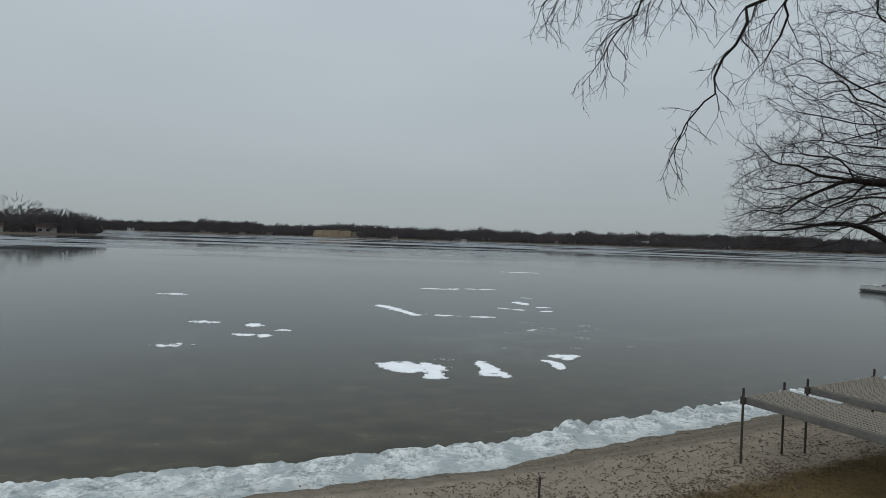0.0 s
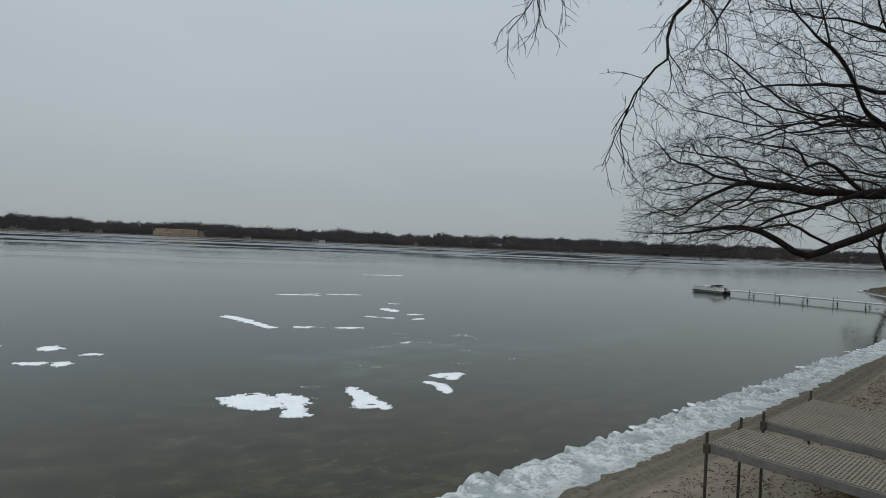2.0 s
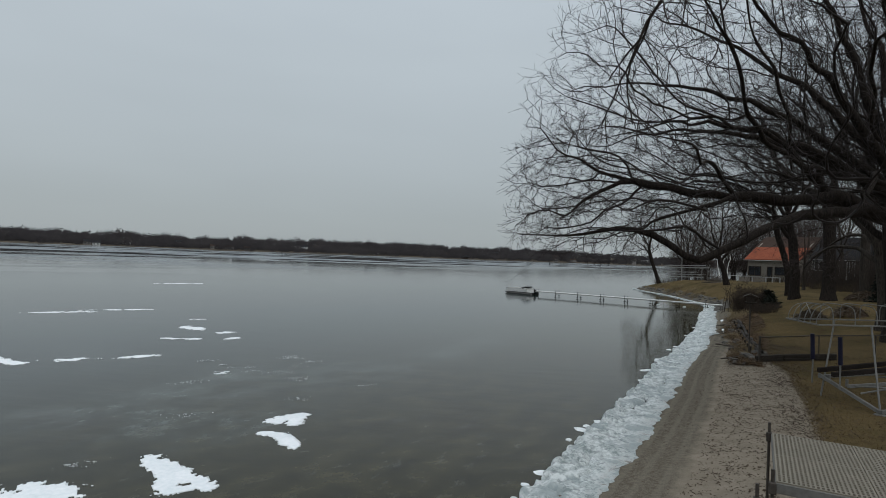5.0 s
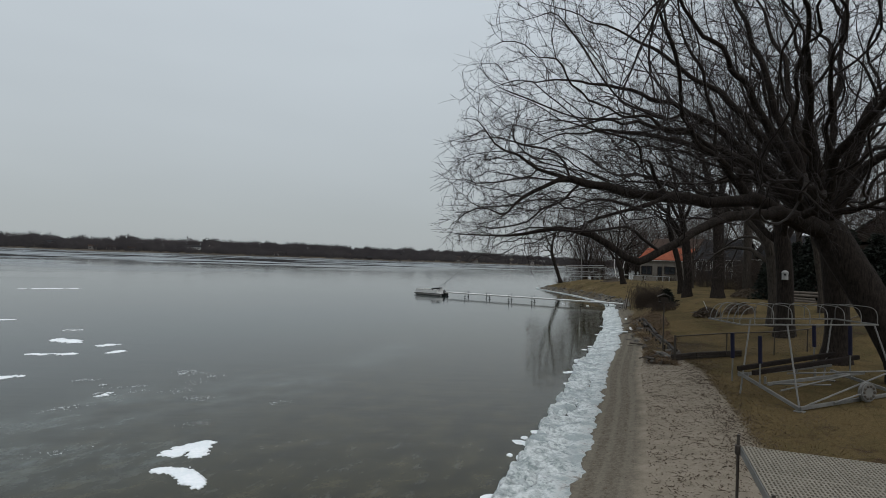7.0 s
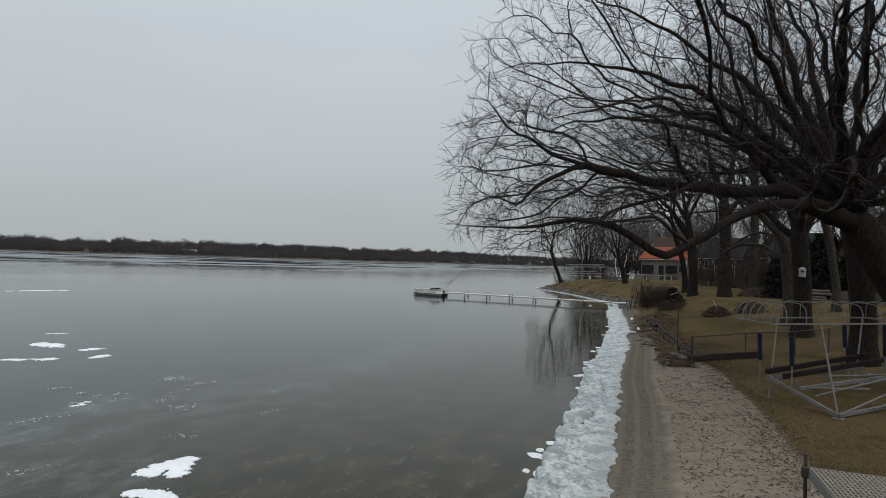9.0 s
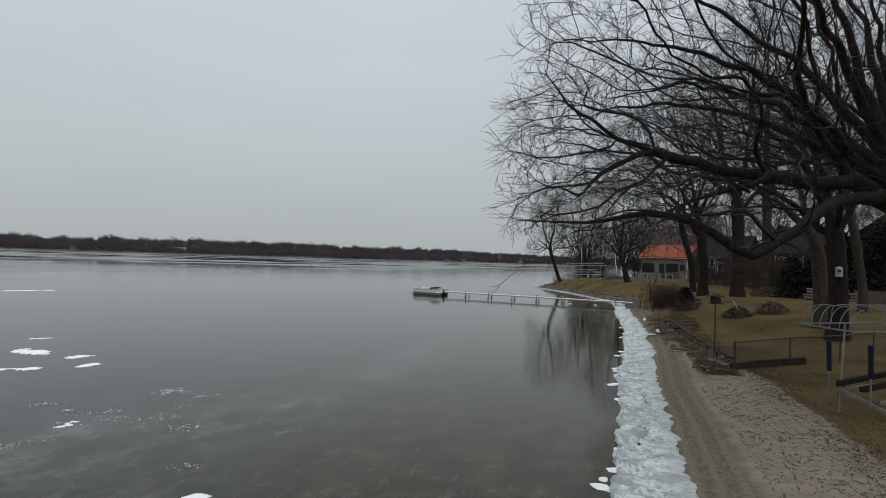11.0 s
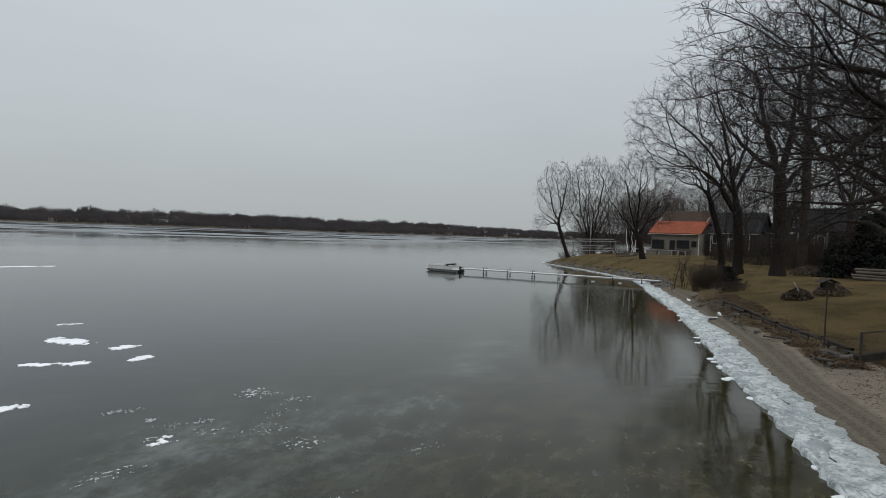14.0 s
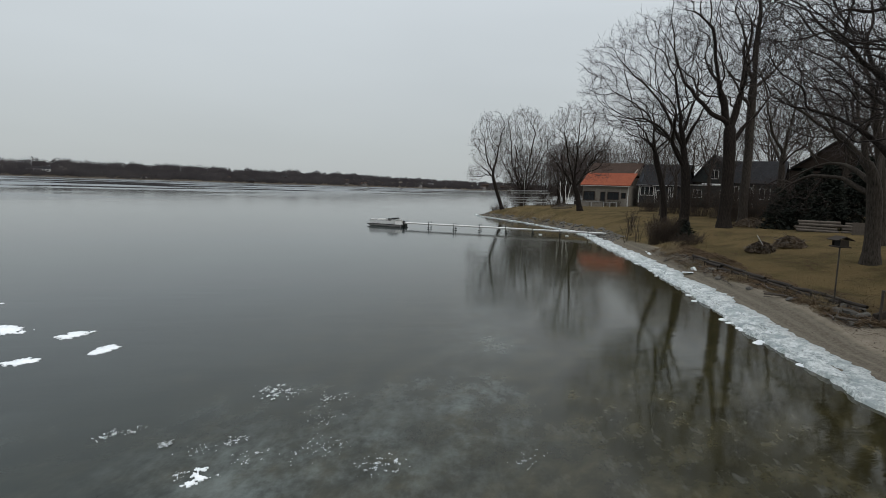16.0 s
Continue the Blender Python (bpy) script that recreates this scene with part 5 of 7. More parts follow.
def boat_lift():
    g0 = Vector((21.35, 15.65, 0))
    g0.z = ground_z(g0.x, g0.y)
    root = thing("boat_lift", "empty aluminium boat lift with dark bunks parked on the lawn", "boat lift", Matrix.Translation(g0))
    o = Vector((0, 0, 0))
    L, Wd = 5.0, 2.75
    lu, lw = Vector((0.929, -0.37, 0)), Vector((-0.52, -0.854, 0))

    def P(u, w, z):
        p = o + lu * u - lw * w
        return (p.x, p.y, ground_z(g0.x + p.x, g0.y + p.y) - g0.z + z)

    for a, b in ((P(0, 0, 0.08), P(0, Wd, 0.78)), (P(L, 0, 0.08), P(L, Wd, 0.4)), (P(0, Wd, 0.70), P(L, Wd, 0.62)), (P(0, 0, 0.10), P(L, 0, 0.12)), (P(0, 1.35, 0.62), P(L, 1.35, 0.60))):
        part("base_beam", beam(bmesh.new(), a, b, 0.09, 0.11), ALUMINIUM, root)
    for a, b in ((P(0, 0, 0.1), P(L, 0, 1.0)), (P(0, 0.8, 0.5), P(L * 0.5, 0.1, 0.9)), (P(0.2, 1.35, 0.62), P(1.7, 0.2, 0.62)), (P(L, 0, 0.9), P(1.9, 2.2, 0.66))):
        part("brace", rod(bmesh.new(), a, b, 0.03, 8), ALUMINIUM, root)
    for w, u0, u1 in ((1.80, -0.25, 5.3), (2.65, -0.12, 5.1)):
        part("bunk", beam(bmesh.new(), P(u0, w, 0.95), P(u1, w, 1.08), 0.14, 0.16, 0.015), BUNK, root, "long bunk covered in black carpet")
        for u in (0.35, 2.9):
            part("bunk_bracket", beam(bmesh.new(), P(u, w, 0.52), P(u, w, 0.78), 0.07, 0.07), ALUMINIUM, root)
    for u, w in ((0, 0), (L, 0), (L, Wd)):
        part("foot_plate", box(bmesh.new(), P(u, w, 0.012), (0.30, 0.30, 0.03), None, 0.006), ALUMINIUM, root)
    for u, w, z0, z1 in ((-0.12, 2.95, 1.30, 2.22), (-0.1, 1.62, 1.30, 2.25), (4.25, 2.95, 1.35, 2.25), (4.7, 1.7, 1.2, 2.35)):
        gp = part("guide_post", rod(bmesh.new(), P(u, w, 0.45), P(u, w, z0 + 0.02), 0.028, 8), ALUMINIUM, root)
        part("sleeve", rod(bmesh.new(), P(u, w, z0), P(u - 0.05, w, z1), 0.07, 12), BLUE, gp, "blue plastic sleeve")
    wc = P(2.95, -0.22, 0.36)
    m = Matrix.Translation(wc) @ lw.to_track_quat("Z", "Y").to_matrix().to_4x4()
    bm = bmesh.new()
    bmesh.ops.create_cone(bm, cap_ends=True, segments=26, radius1=0.33, radius2=0.33, depth=0.16, matrix=m)
    bmesh.ops.bevel(bm, geom=[e for e in bm.edges if len(e.link_faces) == 2 and e.calc_face_angle(0) > 1], offset=0.035, segments=2, affect="EDGES")
    wheel = part("wheel", bm, TUBE, root, "dirty white plastic wheel")
    bm = bmesh.new()
    for k in range(10):
        a = k * math.pi / 5
        c = m @ Vector((0.21 * math.cos(a), 0.21 * math.sin(a), 0.085))
        bmesh.ops.create_icosphere(bm, subdivisions=1, radius=0.05, matrix=Matrix.Translation(c))
    part("tread_hole", bm, TIMBER, wheel)
    part("axle", rod(bmesh.new(), P(1.5, -0.1, 0.14), wc, 0.03, 8), ALUMINIUM, root)
    part("winch", box(bmesh.new(), P(L, 0.1, 1.9), (0.26, 0.22, 0.34), None, 0.05), WHITE, root, "white winch box")


def bent(points, r, sides=7):
    """Vertices and faces of a bent tube."""
    pts = [Vector(p) for p in points]
    return tubes([([tuple(p) for p in pts], [r] * len(pts))])


def canopy_frame():
    c = Vector((20.98, 17.32, 3.42))
    root = thing("canopy_frame", "bare hooped aluminium canopy frame standing over the boat lift", "canopy frame", Matrix.Translation(c))
    L, Wd, H = 6.4, 2.05, 0.64
    o = Vector((0, 0, 0))
    for w in (0, Wd):
        part("side_rail", beam(bmesh.new(), along(o, 0, -w), along(o, L, -w), 0.05, 0.05), TUBE, root)
    part("end_rail", beam(bmesh.new(), along(o, 0, 0), along(o, 0, -Wd), 0.05, 0.05), TUBE, root)
    part("end_rail", beam(bmesh.new(), along(o, L, 0), along(o, L, -Wd), 0.06, 0.06), TUBE, root)

    def hoop(u):
        pts = []
        for k in range(17):
            a = math.pi * k / 16
            s, h = math.cos(a), math.sin(a)
            s, h = math.copysign(abs(s) ** 0.38, s), h ** 0.42
            pts.append(along(o, u, -(Wd / 2 - s * Wd / 2), H * h))
        return pts

    for k in range(8):
        v, f = bent(hoop(0.55 + k * 0.83), 0.019)
        part("hoop", mesh_of("hoop", v, f, TUBE, True), TUBE, root)
    for k in range(6):
        w = Wd * (0.06 + k * 0.176)
        pts = [along(o, 0.55 * (1 - math.cos(math.pi / 2 * i / 8)), -w, H * math.sin(math.pi / 2 * i / 8) * (0.98 if 0 < k < 5 else 0.9)) for i in range(9)]
        v, f = bent(pts, 0.018)
        part("end_rib", mesh_of("end_rib", v, f, TUBE, True), TUBE, root)
    for u, w, to in ((2.0, 0, (21.38, 15.66)), (2.0, Wd, (22.85, 17.95)), (6.2, 0, (26.0, 13.8)), (6.2, Wd, (27.0, 16.3))):
        a = along(o, u, -w)
        gz = ground_z(*to)
        part("upright", rod(bmesh.new(), (to[0] - c.x, to[1] - c.y, gz - c.z + 0.02), tuple(a), 0.03, 8), TUBE, root)


boat_lift()
canopy_frame()


# ---- chain-link fence and its low wall ----
def chain_fence():
    pts = [(27.35, 22.45), (30.1, 21.1), (32.9, 19.8), (35.2, 18.9), (38.2, 17.9), (41.5, 17.0)]
    base = Vector((*pts[0], ground_z(*pts[0])))
    root = thing("chain_link_fence", "low rusty chain-link fence across the lawn edge", "fence", Matrix.Translation(base))
    H = 1.2
    tops = []
    for i, (x, y) in enumerate(pts):
        z = ground_z(x, y)
        r = 0.05 if i == 0 else 0.03
        part("post", rod(bmesh.new(), (x - base.x, y - base.y, z - base.z - 0.1), (x - base.x, y - base.y, z - base.z + H + (0.05 if i == 0 else 0)), r, 8), STEEL, root)
        tops.append(Vector((x - base.x, y - base.y, z - base.z + H)))
    for a, b in zip(tops[:-1], tops[1:]):
        part("top_rail", rod(bmesh.new(), a, b, 0.03, 8), STEEL, root)
        lines = []
        d = b - a
        n = int(d.length / 0.085)
        rows = int(H / 0.0425)
        for k in range(-rows // 2, n):
            for s in (0, 1):
                p = []
                for t in (0.0, 1.0):
                    u = (k + (rows / 2 * (t if s == 0 else 1 - t))) * 0.085 / d.length
                    p.append((u, t))
                (u0, t0), (u1, t1) = p
                if u1 < u0:
                    (u0, t0), (u1, t1) = (u1, t1), (u0, t0)
                lo, hi = max(0.0, u0), min(1.0, u1)
                if hi <= lo or u1 == u0:
                    continue
                f = lambda u: t0 + (t1 - t0) * (u - u0) / (u1 - u0)
                q = [a + d * u - Vector((0, 0, H * 0.97 * f(u))) for u in (lo, hi)]
                lines.append(([tuple(q[0]), tuple(q[1])], [0.0035, 0.0035]))
        v, fc = tubes(lines)
        part("wire_mesh", mesh_of("wire_mesh", v, fc, STEEL), STEEL, root)


def low_wall():
    a, b = Vector((27.3, 22.42, 0)), Vector((31.0, 20.55, 0))
    root = thing("retaining_wall", "low weathered timber retaining wall under the fence", "retaining wall", Matrix.Translation((a.x, a.y, 0)))
    d = b - a
    for k in range(3):
        s, e = d * (k / 3), d * ((k + 1) / 3 - 0.008)
        zs, ze = (ground_z(a.x + p.x + 0.25, a.y + p.y + 0.4) for p in (s, e))
        for j in range(2):
            part("timber", beam(bmesh.new(), s + Vector((0.1, 0.2, zs + 0.02 + 0.19 * j)), e + Vector((0.1, 0.2, ze + 0.02 + 0.19 * j)), 0.18, 0.185, 0.02), ROTTEN, root)


chain_fence()
low_wall()


def log_wall():
    """Old logs and timbers stacked along the bank above the beach."""
    a, b = Vector((28.3, 23.1, 0)), Vector((43.6, 32.6, 0))
    root = thing("timber_bank_wall", "rotting stacked timbers holding the bank above the beach", "retaining wall", Matrix.Translation((a.x, a.y, 0)))
    d = b - a
    rng = random.Random(12)
    n = 7
    for k in range(n):
        p, q = a + d * (k / n), a + d * ((k + rng.uniform(0.93, 1.06)) / n)
        for j in range(3):
            off = Vector((0.05 * j + rng.uniform(-0.08, 0.08), -0.1 * j + rng.uniform(-0.08, 0.08), 0))
            z0, z1 = ground_z(p.x, p.y) - 0.02 + 0.16 * j + rng.uniform(-0.06, 0.06), ground_z(q.x, q.y) - 0.02 + 0.16 * j + rng.uniform(-0.06, 0.06)
            r = rng.uniform(0.075, 0.11)
            pts = [tuple(p.lerp(q, t) - a + off + Vector((rng.gauss(0, 0.03), rng.gauss(0, 0.03), z0 + (z1 - z0) * t + rng.gauss(0, 0.015)))) for t in (0, 0.25, 0.5, 0.75, 1)]
            v, f = tubes([(pts, [r, r * 1.03, r * 0.97, r, r * 0.92])])
            part("log", mesh_of("log", v, f, ROTTEN, True), ROTTEN, root)
    for k in range(9):
        p = a + d * ((k + 0.5) / 9)
        z = ground_z(p.x, p.y)
        part("stake", rod(bmesh.new(), (p.x - a.x - 0.1, p.y - a.y + 0.15, z - 0.3), (p.x - a.x - 0.12, p.y - a.y + 0.13, z + rng.uniform(0.25, 0.45)), 0.05, 7), ROTTEN, root)


log_wall()


# ---- bird feeder, birdhouse, stake ----
def bird_feeder():
    x, y = 29.25, 23.95
    z = ground_z(x, y)
    root = thing("bird_feeder", "brown wooden bird feeder on a tall rusty pole", "bird feeder", Matrix.Translation((x, y, z)) @ Matrix.Rotation(0.5, 4, "Z"))
    part("pole", rod(bmesh.new(), (0, 0, -0.2), (0, 0, 2.62), 0.032, 10), STEEL, root)
    part("tray", box(bmesh.new(), (0, 0, 2.64), (0.72, 0.52, 0.05), None, 0.01), ROTTEN, root)
    for sx in (-0.30, 0.30):
        part("end_panel", box(bmesh.new(), (sx, 0, 2.80), (0.03, 0.34, 0.28), None, 0.006), ROTTEN, root)
    part("seed_hopper", box(bmesh.new(), (0, 0, 2.79), (0.54, 0.2, 0.24), None, 0.01), RUBBER, root)
    for s in (-1, 1):
        part("roof_panel", box(bmesh.new(), (0, 0, 0), (0.82, 0.40, 0.03), pose(0, s * 0.17, 3.0, -s * 24, 0, 0), 0.006), ROTTEN, root)


def birdhouse():
    root = thing("birdhouse", "small white rounded birdhouse hung on the oak trunk", "birdhouse", pose(38.22, 20.88, 5.02, 0, 0, 18))
    bm = bmesh.new()
    bmesh.ops.create_cone(bm, cap_ends=True, segments=16, radius1=0.17, radius2=0.17, depth=0.40)
    bmesh.ops.create_uvsphere(bm, u_segments=16, v_segments=8, radius=0.19, matrix=Matrix.Translation((0, 0, 0.2)) @ Matrix.Scale(0.8, 4, (0, 0, 1)))
    part("body", bm, DULL, root)
    part("entrance_hole", rod(bmesh.new(), (-0.12, 0, 0.1), (-0.178, 0, 0.1), 0.065, 14), RUBBER, root)
    part("perch", rod(bmesh.new(), (-0.16, 0, -0.04), (-0.25, 0, -0.04), 0.012, 6), TIMBER, root)


bird_feeder()
birdhouse()
stake_z = ground_z(2.15, 9.9)
stake = thing("steel_stake", "thin rusty steel stake driven into the sand", "stake", Matrix.Translation((2.15, 9.9, stake_z)))
part("shaft", rod(bmesh.new(), (0, 0, -0.2), (0.02, 0, 0.42), 0.022, 8), STEEL, stake)
part("cap", rod(bmesh.new(), (0.02, 0, 0.42), (0.02, 0, 0.46), 0.03, 8), STEEL, stake)


# ---- houses ----
def siding(name, dark, light):
    m, n, l, b = material(name, 0.85, 0, 0.2)
    pos = n.new("ShaderNodeTexCoord").outputs["Object"]
    wv = n.new("ShaderNodeTexWave")
    wv.bands_direction, wv.wave_profile = "Z", "SAW"
    wv.inputs["Scale"].default_value, wv.inputs["Distortion"].default_value = 1.6, 0.3
    l.new(pos, wv.inputs["Vector"])
    mot = noise_node(n, l, pos, 1.4, 5, 0.65)
    l.new(mix_node(n, l, 0.25, ramp_node(n, l, mot, [(0.3, dark), (0.7, light)]), mix_node(n, l, wv.outputs["Fac"], dark, light)), b.inputs["Base Color"])
    bump_node(n, l, b, wv.outputs["Fac"], 0.6, 0.02)
    return m


def shingle(name, dark, light):
    m, n, l, b = material(name, 0.9, 0, 0.2)
    pos = n.new("ShaderNodeTexCoord").outputs["Object"]
    br = n.new("ShaderNodeTexBrick")
    br.inputs["Scale"].default_value, br.inputs["Mortar Size"].default_value = 2.2, 0.03
    br.inputs["Color1"].default_value, br.inputs["Color2"].default_value, br.inputs["Mortar"].default_value = (*dark, 1), (*light, 1), (*[c * 0.5 for c in dark], 1)
    mp = n.new("ShaderNodeMapping")
    mp.inputs["Rotation"].default_value = (0, 0, radians(90))
    l.new(pos, mp.inputs["Vector"])
    l.new(mp.outputs["Vector"], br.inputs["Vector"])
    mot = noise_node(n, l, pos, 0.9, 5, 0.7)
    l.new(mix_node(n, l, 0.5, br.outputs["Color"], ramp_node(n, l, mot, [(0.3, dark), (0.7, light)])), b.inputs["Base Color"])
    return m


STUCCO = plain("pale_stone_wall", (0.125, 0.110, 0.090), (0.235, 0.212, 0.180), 3, 0.9, 0, 0.3, 0.02)
SLATE_SIDING = siding("slate_blue_siding", (0.018, 0.022, 0.026), (0.038, 0.045, 0.051))
TEAL_SIDING = siding("grey_green_siding", (0.028, 0.033, 0.034), (0.055, 0.063, 0.062))
BROWN_SIDING = siding("dark_brown_siding", (0.020, 0.014, 0.011), (0.046, 0.034, 0.027))
ORANGE_ROOF = shingle("orange_shingles", (0.17, 0.046, 0.024), (0.30, 0.085, 0.040))
BROWN_ROOF = shingle("brown_shingles", (0.034, 0.021, 0.015), (0.066, 0.042, 0.030))
DARK_ROOF = shingle("charcoal_shingles", (0.012, 0.012, 0.013), (0.027, 0.027, 0.029))
DECKWOOD = plain("red_brown_deck_wood", (0.07, 0.035, 0.022), (0.15, 0.08, 0.05), 6, 0.85, 0, 0.2)
PANE, pn, pl_, pb = material("dark_window_glass", 0.08, 0, 0.5)
pb.inputs["Base Color"].default_value = (0.012, 0.014, 0.016, 1)
HEDGE = plain("leafless_hedge", (0.035, 0.028, 0.020), (0.08, 0.065, 0.045), 4, 0.95, 0, 0)


def house(name, label, x, y0, y1, depth, base, eave, ridge, wall, roof, gable=False, over=0.45):
    """A house whose front faces the lake at x, from y0 down to y1; ridge along the front, or a gable towards it."""
    root = thing(name, label, "house", Matrix.Translation((x, y0, base)))
    W, h, r = y0 - y1, eave - base, ridge - eave
    T = 0.25
    for c, s in (((T / 2, -W / 2, h / 2 - 0.4), (T, W, h + 0.8)), ((depth - T / 2, -W / 2, h / 2 - 0.4), (T, W, h + 0.8)), ((depth / 2, -T / 2, h / 2 - 0.4), (depth - 2 * T, T, h + 0.8)), ((depth / 2, -W + T / 2, h / 2 - 0.4), (depth - 2 * T, T, h + 0.8))):
        part("wall", box(bmesh.new(), c, s), wall, root)
    g, th = over, 0.18
    if gable:
        for x0 in (0.0, depth - T):
            bm = bmesh.new()
            vs = [bm.verts.new(p) for p in ((x0, 0, h + 0.4), (x0, -W, h + 0.4), (x0, -W / 2, h + r), (x0 + T, 0, h + 0.4), (x0 + T, -W, h + 0.4), (x0 + T, -W / 2, h + r))]
            for f in ((0, 1, 2), (5, 4, 3), (0, 3, 4, 1), (1, 4, 5, 2), (2, 5, 3, 0)):
                bm.faces.new([vs[k] for k in f])
            bmesh.ops.recalc_face_normals(bm, faces=bm.faces)
            part("gable", bm, wall, root)
        slopes = (((-g, g, h - r * g / (W / 2)), (depth + g, g, h - r * g / (W / 2)), (depth + g, -W / 2, h + r), (-g, -W / 2, h + r)), ((-g, -W / 2, h + r), (depth + g, -W / 2, h + r), (depth + g, -W - g, h - r * g / (W / 2)), (-g, -W - g, h - r * g / (W / 2))))
    else:
        for yy in (-T, -W + T):
            bm = bmesh.new()
            e = T if yy == -T else -T
            vs = [bm.verts.new(p) for p in ((0, yy, h + 0.4), (depth, yy, h + 0.4), (depth / 2, yy, h + r), (0, yy + e, h + 0.4), (depth, yy + e, h + 0.4), (depth / 2, yy + e, h + r))]
            for f in ((0, 1, 2), (5, 4, 3), (0, 3, 4, 1), (1, 4, 5, 2), (2, 5, 3, 0)):
                bm.faces.new([vs[k] for k in f])
            bmesh.ops.recalc_face_normals(bm, faces=bm.faces)
            part("gable", bm, wall, root)
        k = r * g / (depth / 2)
        slopes = (((-g, g, h - k), (-g, -W - g, h - k), (depth / 2, -W - g, h + r), (depth / 2, g, h + r)), ((depth / 2, g, h + r), (depth / 2, -W - g, h + r), (depth + g, -W - g, h - k), (depth + g, g, h - k)))
    for quad in slopes:
        bm = bmesh.new()
        lo = [bm.verts.new(p) for p in quad]
        hi = [bm.verts.new((p[0], p[1], p[2] + th)) for p in quad]
        bm.faces.new(lo), bm.faces.new(hi)
        for i in range(4):
            bm.faces.new((lo[i], lo[(i + 1) % 4], hi[(i + 1) % 4], hi[i]))
        bmesh.ops.recalc_face_normals(bm, faces=bm.faces)
        part("roof", bm, roof, root)
    return root


def window(root, y, z, w, h, bars=1, frame_mat=None, depth=0.0, name="window"):
    """A framed window on a house's front; y from the house's corner, z above its base."""
    fm = frame_mat or WHITE
    y, f = -y, 0.11
    pane = part(name, box(bmesh.new(), (depth - 0.02, y - w / 2, z + h / 2), (0.05, w - 0.05, h - 0.05)), PANE, root)
    for c, s in (((0, y - f / 2, z + h / 2), (0.12, f, h)), ((0, y - w + f / 2, z + h / 2), (0.12, f, h)), ((0, y - w / 2, z + f / 2), (0.14, w - 2 * f, f)), ((0, y - w / 2, z + h - f / 2), (0.12, w - 2 * f, f))):
        part("frame", box(bmesh.new(), (c[0] + depth - 0.05, c[1], c[2]), s, None, 0.01), fm, pane)
    for k in range(bars):
        yy = y - w * (k + 1) / (bars + 1)
        part("mullion", box(bmesh.new(), (depth - 0.055, yy, z + h / 2), (0.08, 0.07, h - 2 * f), None, 0.008), fm, pane)


def lakeside_houses():
    # pale cottage with the orange porch roof and the brown main roof behind
    h = house("house", "pale stone cottage with a brown gabled main roof", 109.6, 66.0, 56.8, 9.5, 3.4, 8.4, 11.2, STUCCO, BROWN_ROOF)
    p = thing("porch", "pale enclosed porch under a bright orange shingle roof", "porch", Matrix.Translation((106, 65.3, 3.3)))
    for c, s in (((0.12, -4.4, 1.5), (0.24, 8.8, 4.2)), ((1.8, -0.12, 1.5), (3.1, 0.24, 4.2)), ((1.8, -8.68, 1.5), (3.1, 0.24, 4.2))):
        part("wall", box(bmesh.new(), c, s), STUCCO, p)
    bm = bmesh.new()
    for z in (0.0, 0.16):
        for q in ((-0.5, 0.4, 3.42), (-0.5, -9.2, 3.42), (3.6, -9.2, 5.75), (3.6, 0.4, 5.75)):
            bm.verts.new((q[0], q[1], q[2] + z))
    bm.verts.ensure_lookup_table()
    for f in ((0, 1, 2, 3), (7, 6, 5, 4), (0, 4, 5, 1), (1, 5, 6, 2), (2, 6, 7, 3), (3, 7, 4, 0)):
        bm.faces.new([bm.verts[k] for k in f])
    part("roof", bm, ORANGE_ROOF, p)
    part("fascia", box(bmesh.new(), (-0.46, -4.4, 3.42), (0.06, 9.5, 0.2)), WHITE, p)
    window(p, 0.2, 0.55, 2.3, 1.75, 1, BROWN_SIDING)
    window(p, 3.55, 0.2, 0.95, 2.05, 0, BROWN_SIDING, 0, "door")
    window(p, 4.9, 0.8, 2.2, 1.5, 1, BROWN_SIDING)
    window(p, 7.5, 1.1, 0.9, 1.1, 0, BROWN_SIDING)
    for yy in (-2.75, -4.7, -7.3, -8.75):
        part("downpipe", box(bmesh.new(), (-0.05, yy, 1.5), (0.09, 0.12, 3.6)), WHITE if yy < -8 else STUCCO, p)
    # slate-blue house with white casements
    h2 = house("house", "slate-blue house with white casement windows and charcoal roof", 108, 55.2, 47.6, 9, 3.7, 7.2, 10.9, SLATE_SIDING, DARK_ROOF)
    window(h2, 0.3, 1.45, 2.4, 1.75, 2)
    window(h2, 3.2, 0.3, 1.0, 2.2, 0, None, 0, "door")
    window(h2, 5.6, 1.3, 0.5, 2.0, 0)
    for yy in (0.05, 2.95, 5.3, 6.4):
        part("corner_trim", box(bmesh.new(), (-0.06, -yy, 1.75), (0.1, 0.16, 3.3)), WHITE, h2)
    part("eave_trim", box(bmesh.new(), (-0.40, -3.8, 3.28), (0.08, 8.4, 0.2)), WHITE, h2)
    # grey-green gabled house
    h3 = house("house", "grey-green house with a white-framed gable window", 115, 48.2, 39.8, 11, 4.2, 7.6, 13.0, TEAL_SIDING, DARK_ROOF, True)
    window(h3, 3.7, 4.4, 1.5, 1.7, 1)
    window(h3, 1.0, 0.9, 1.6, 1.5, 1)
    window(h3, 5.6, 0.9, 1.6, 1.5, 1)
    part("belt_trim", box(bmesh.new(), (-0.05, -4.2, 3.25), (0.12, 8.4, 0.22)), WHITE, h3)
    # house with a deck
    h4 = house("house", "grey house with white trim and a raised wooden deck", 88, 37.4, 31.0, 8, 4.0, 7.5, 10.4, TEAL_SIDING, DARK_ROOF)
    window(h4, 0.4, 0.9, 1.2, 2.0, 1)
    window(h4, 2.2, 0.5, 0.9, 2.3, 0, None, 0, "door")
    window(h4, 4.0, 1.2, 1.4, 1.5, 1)
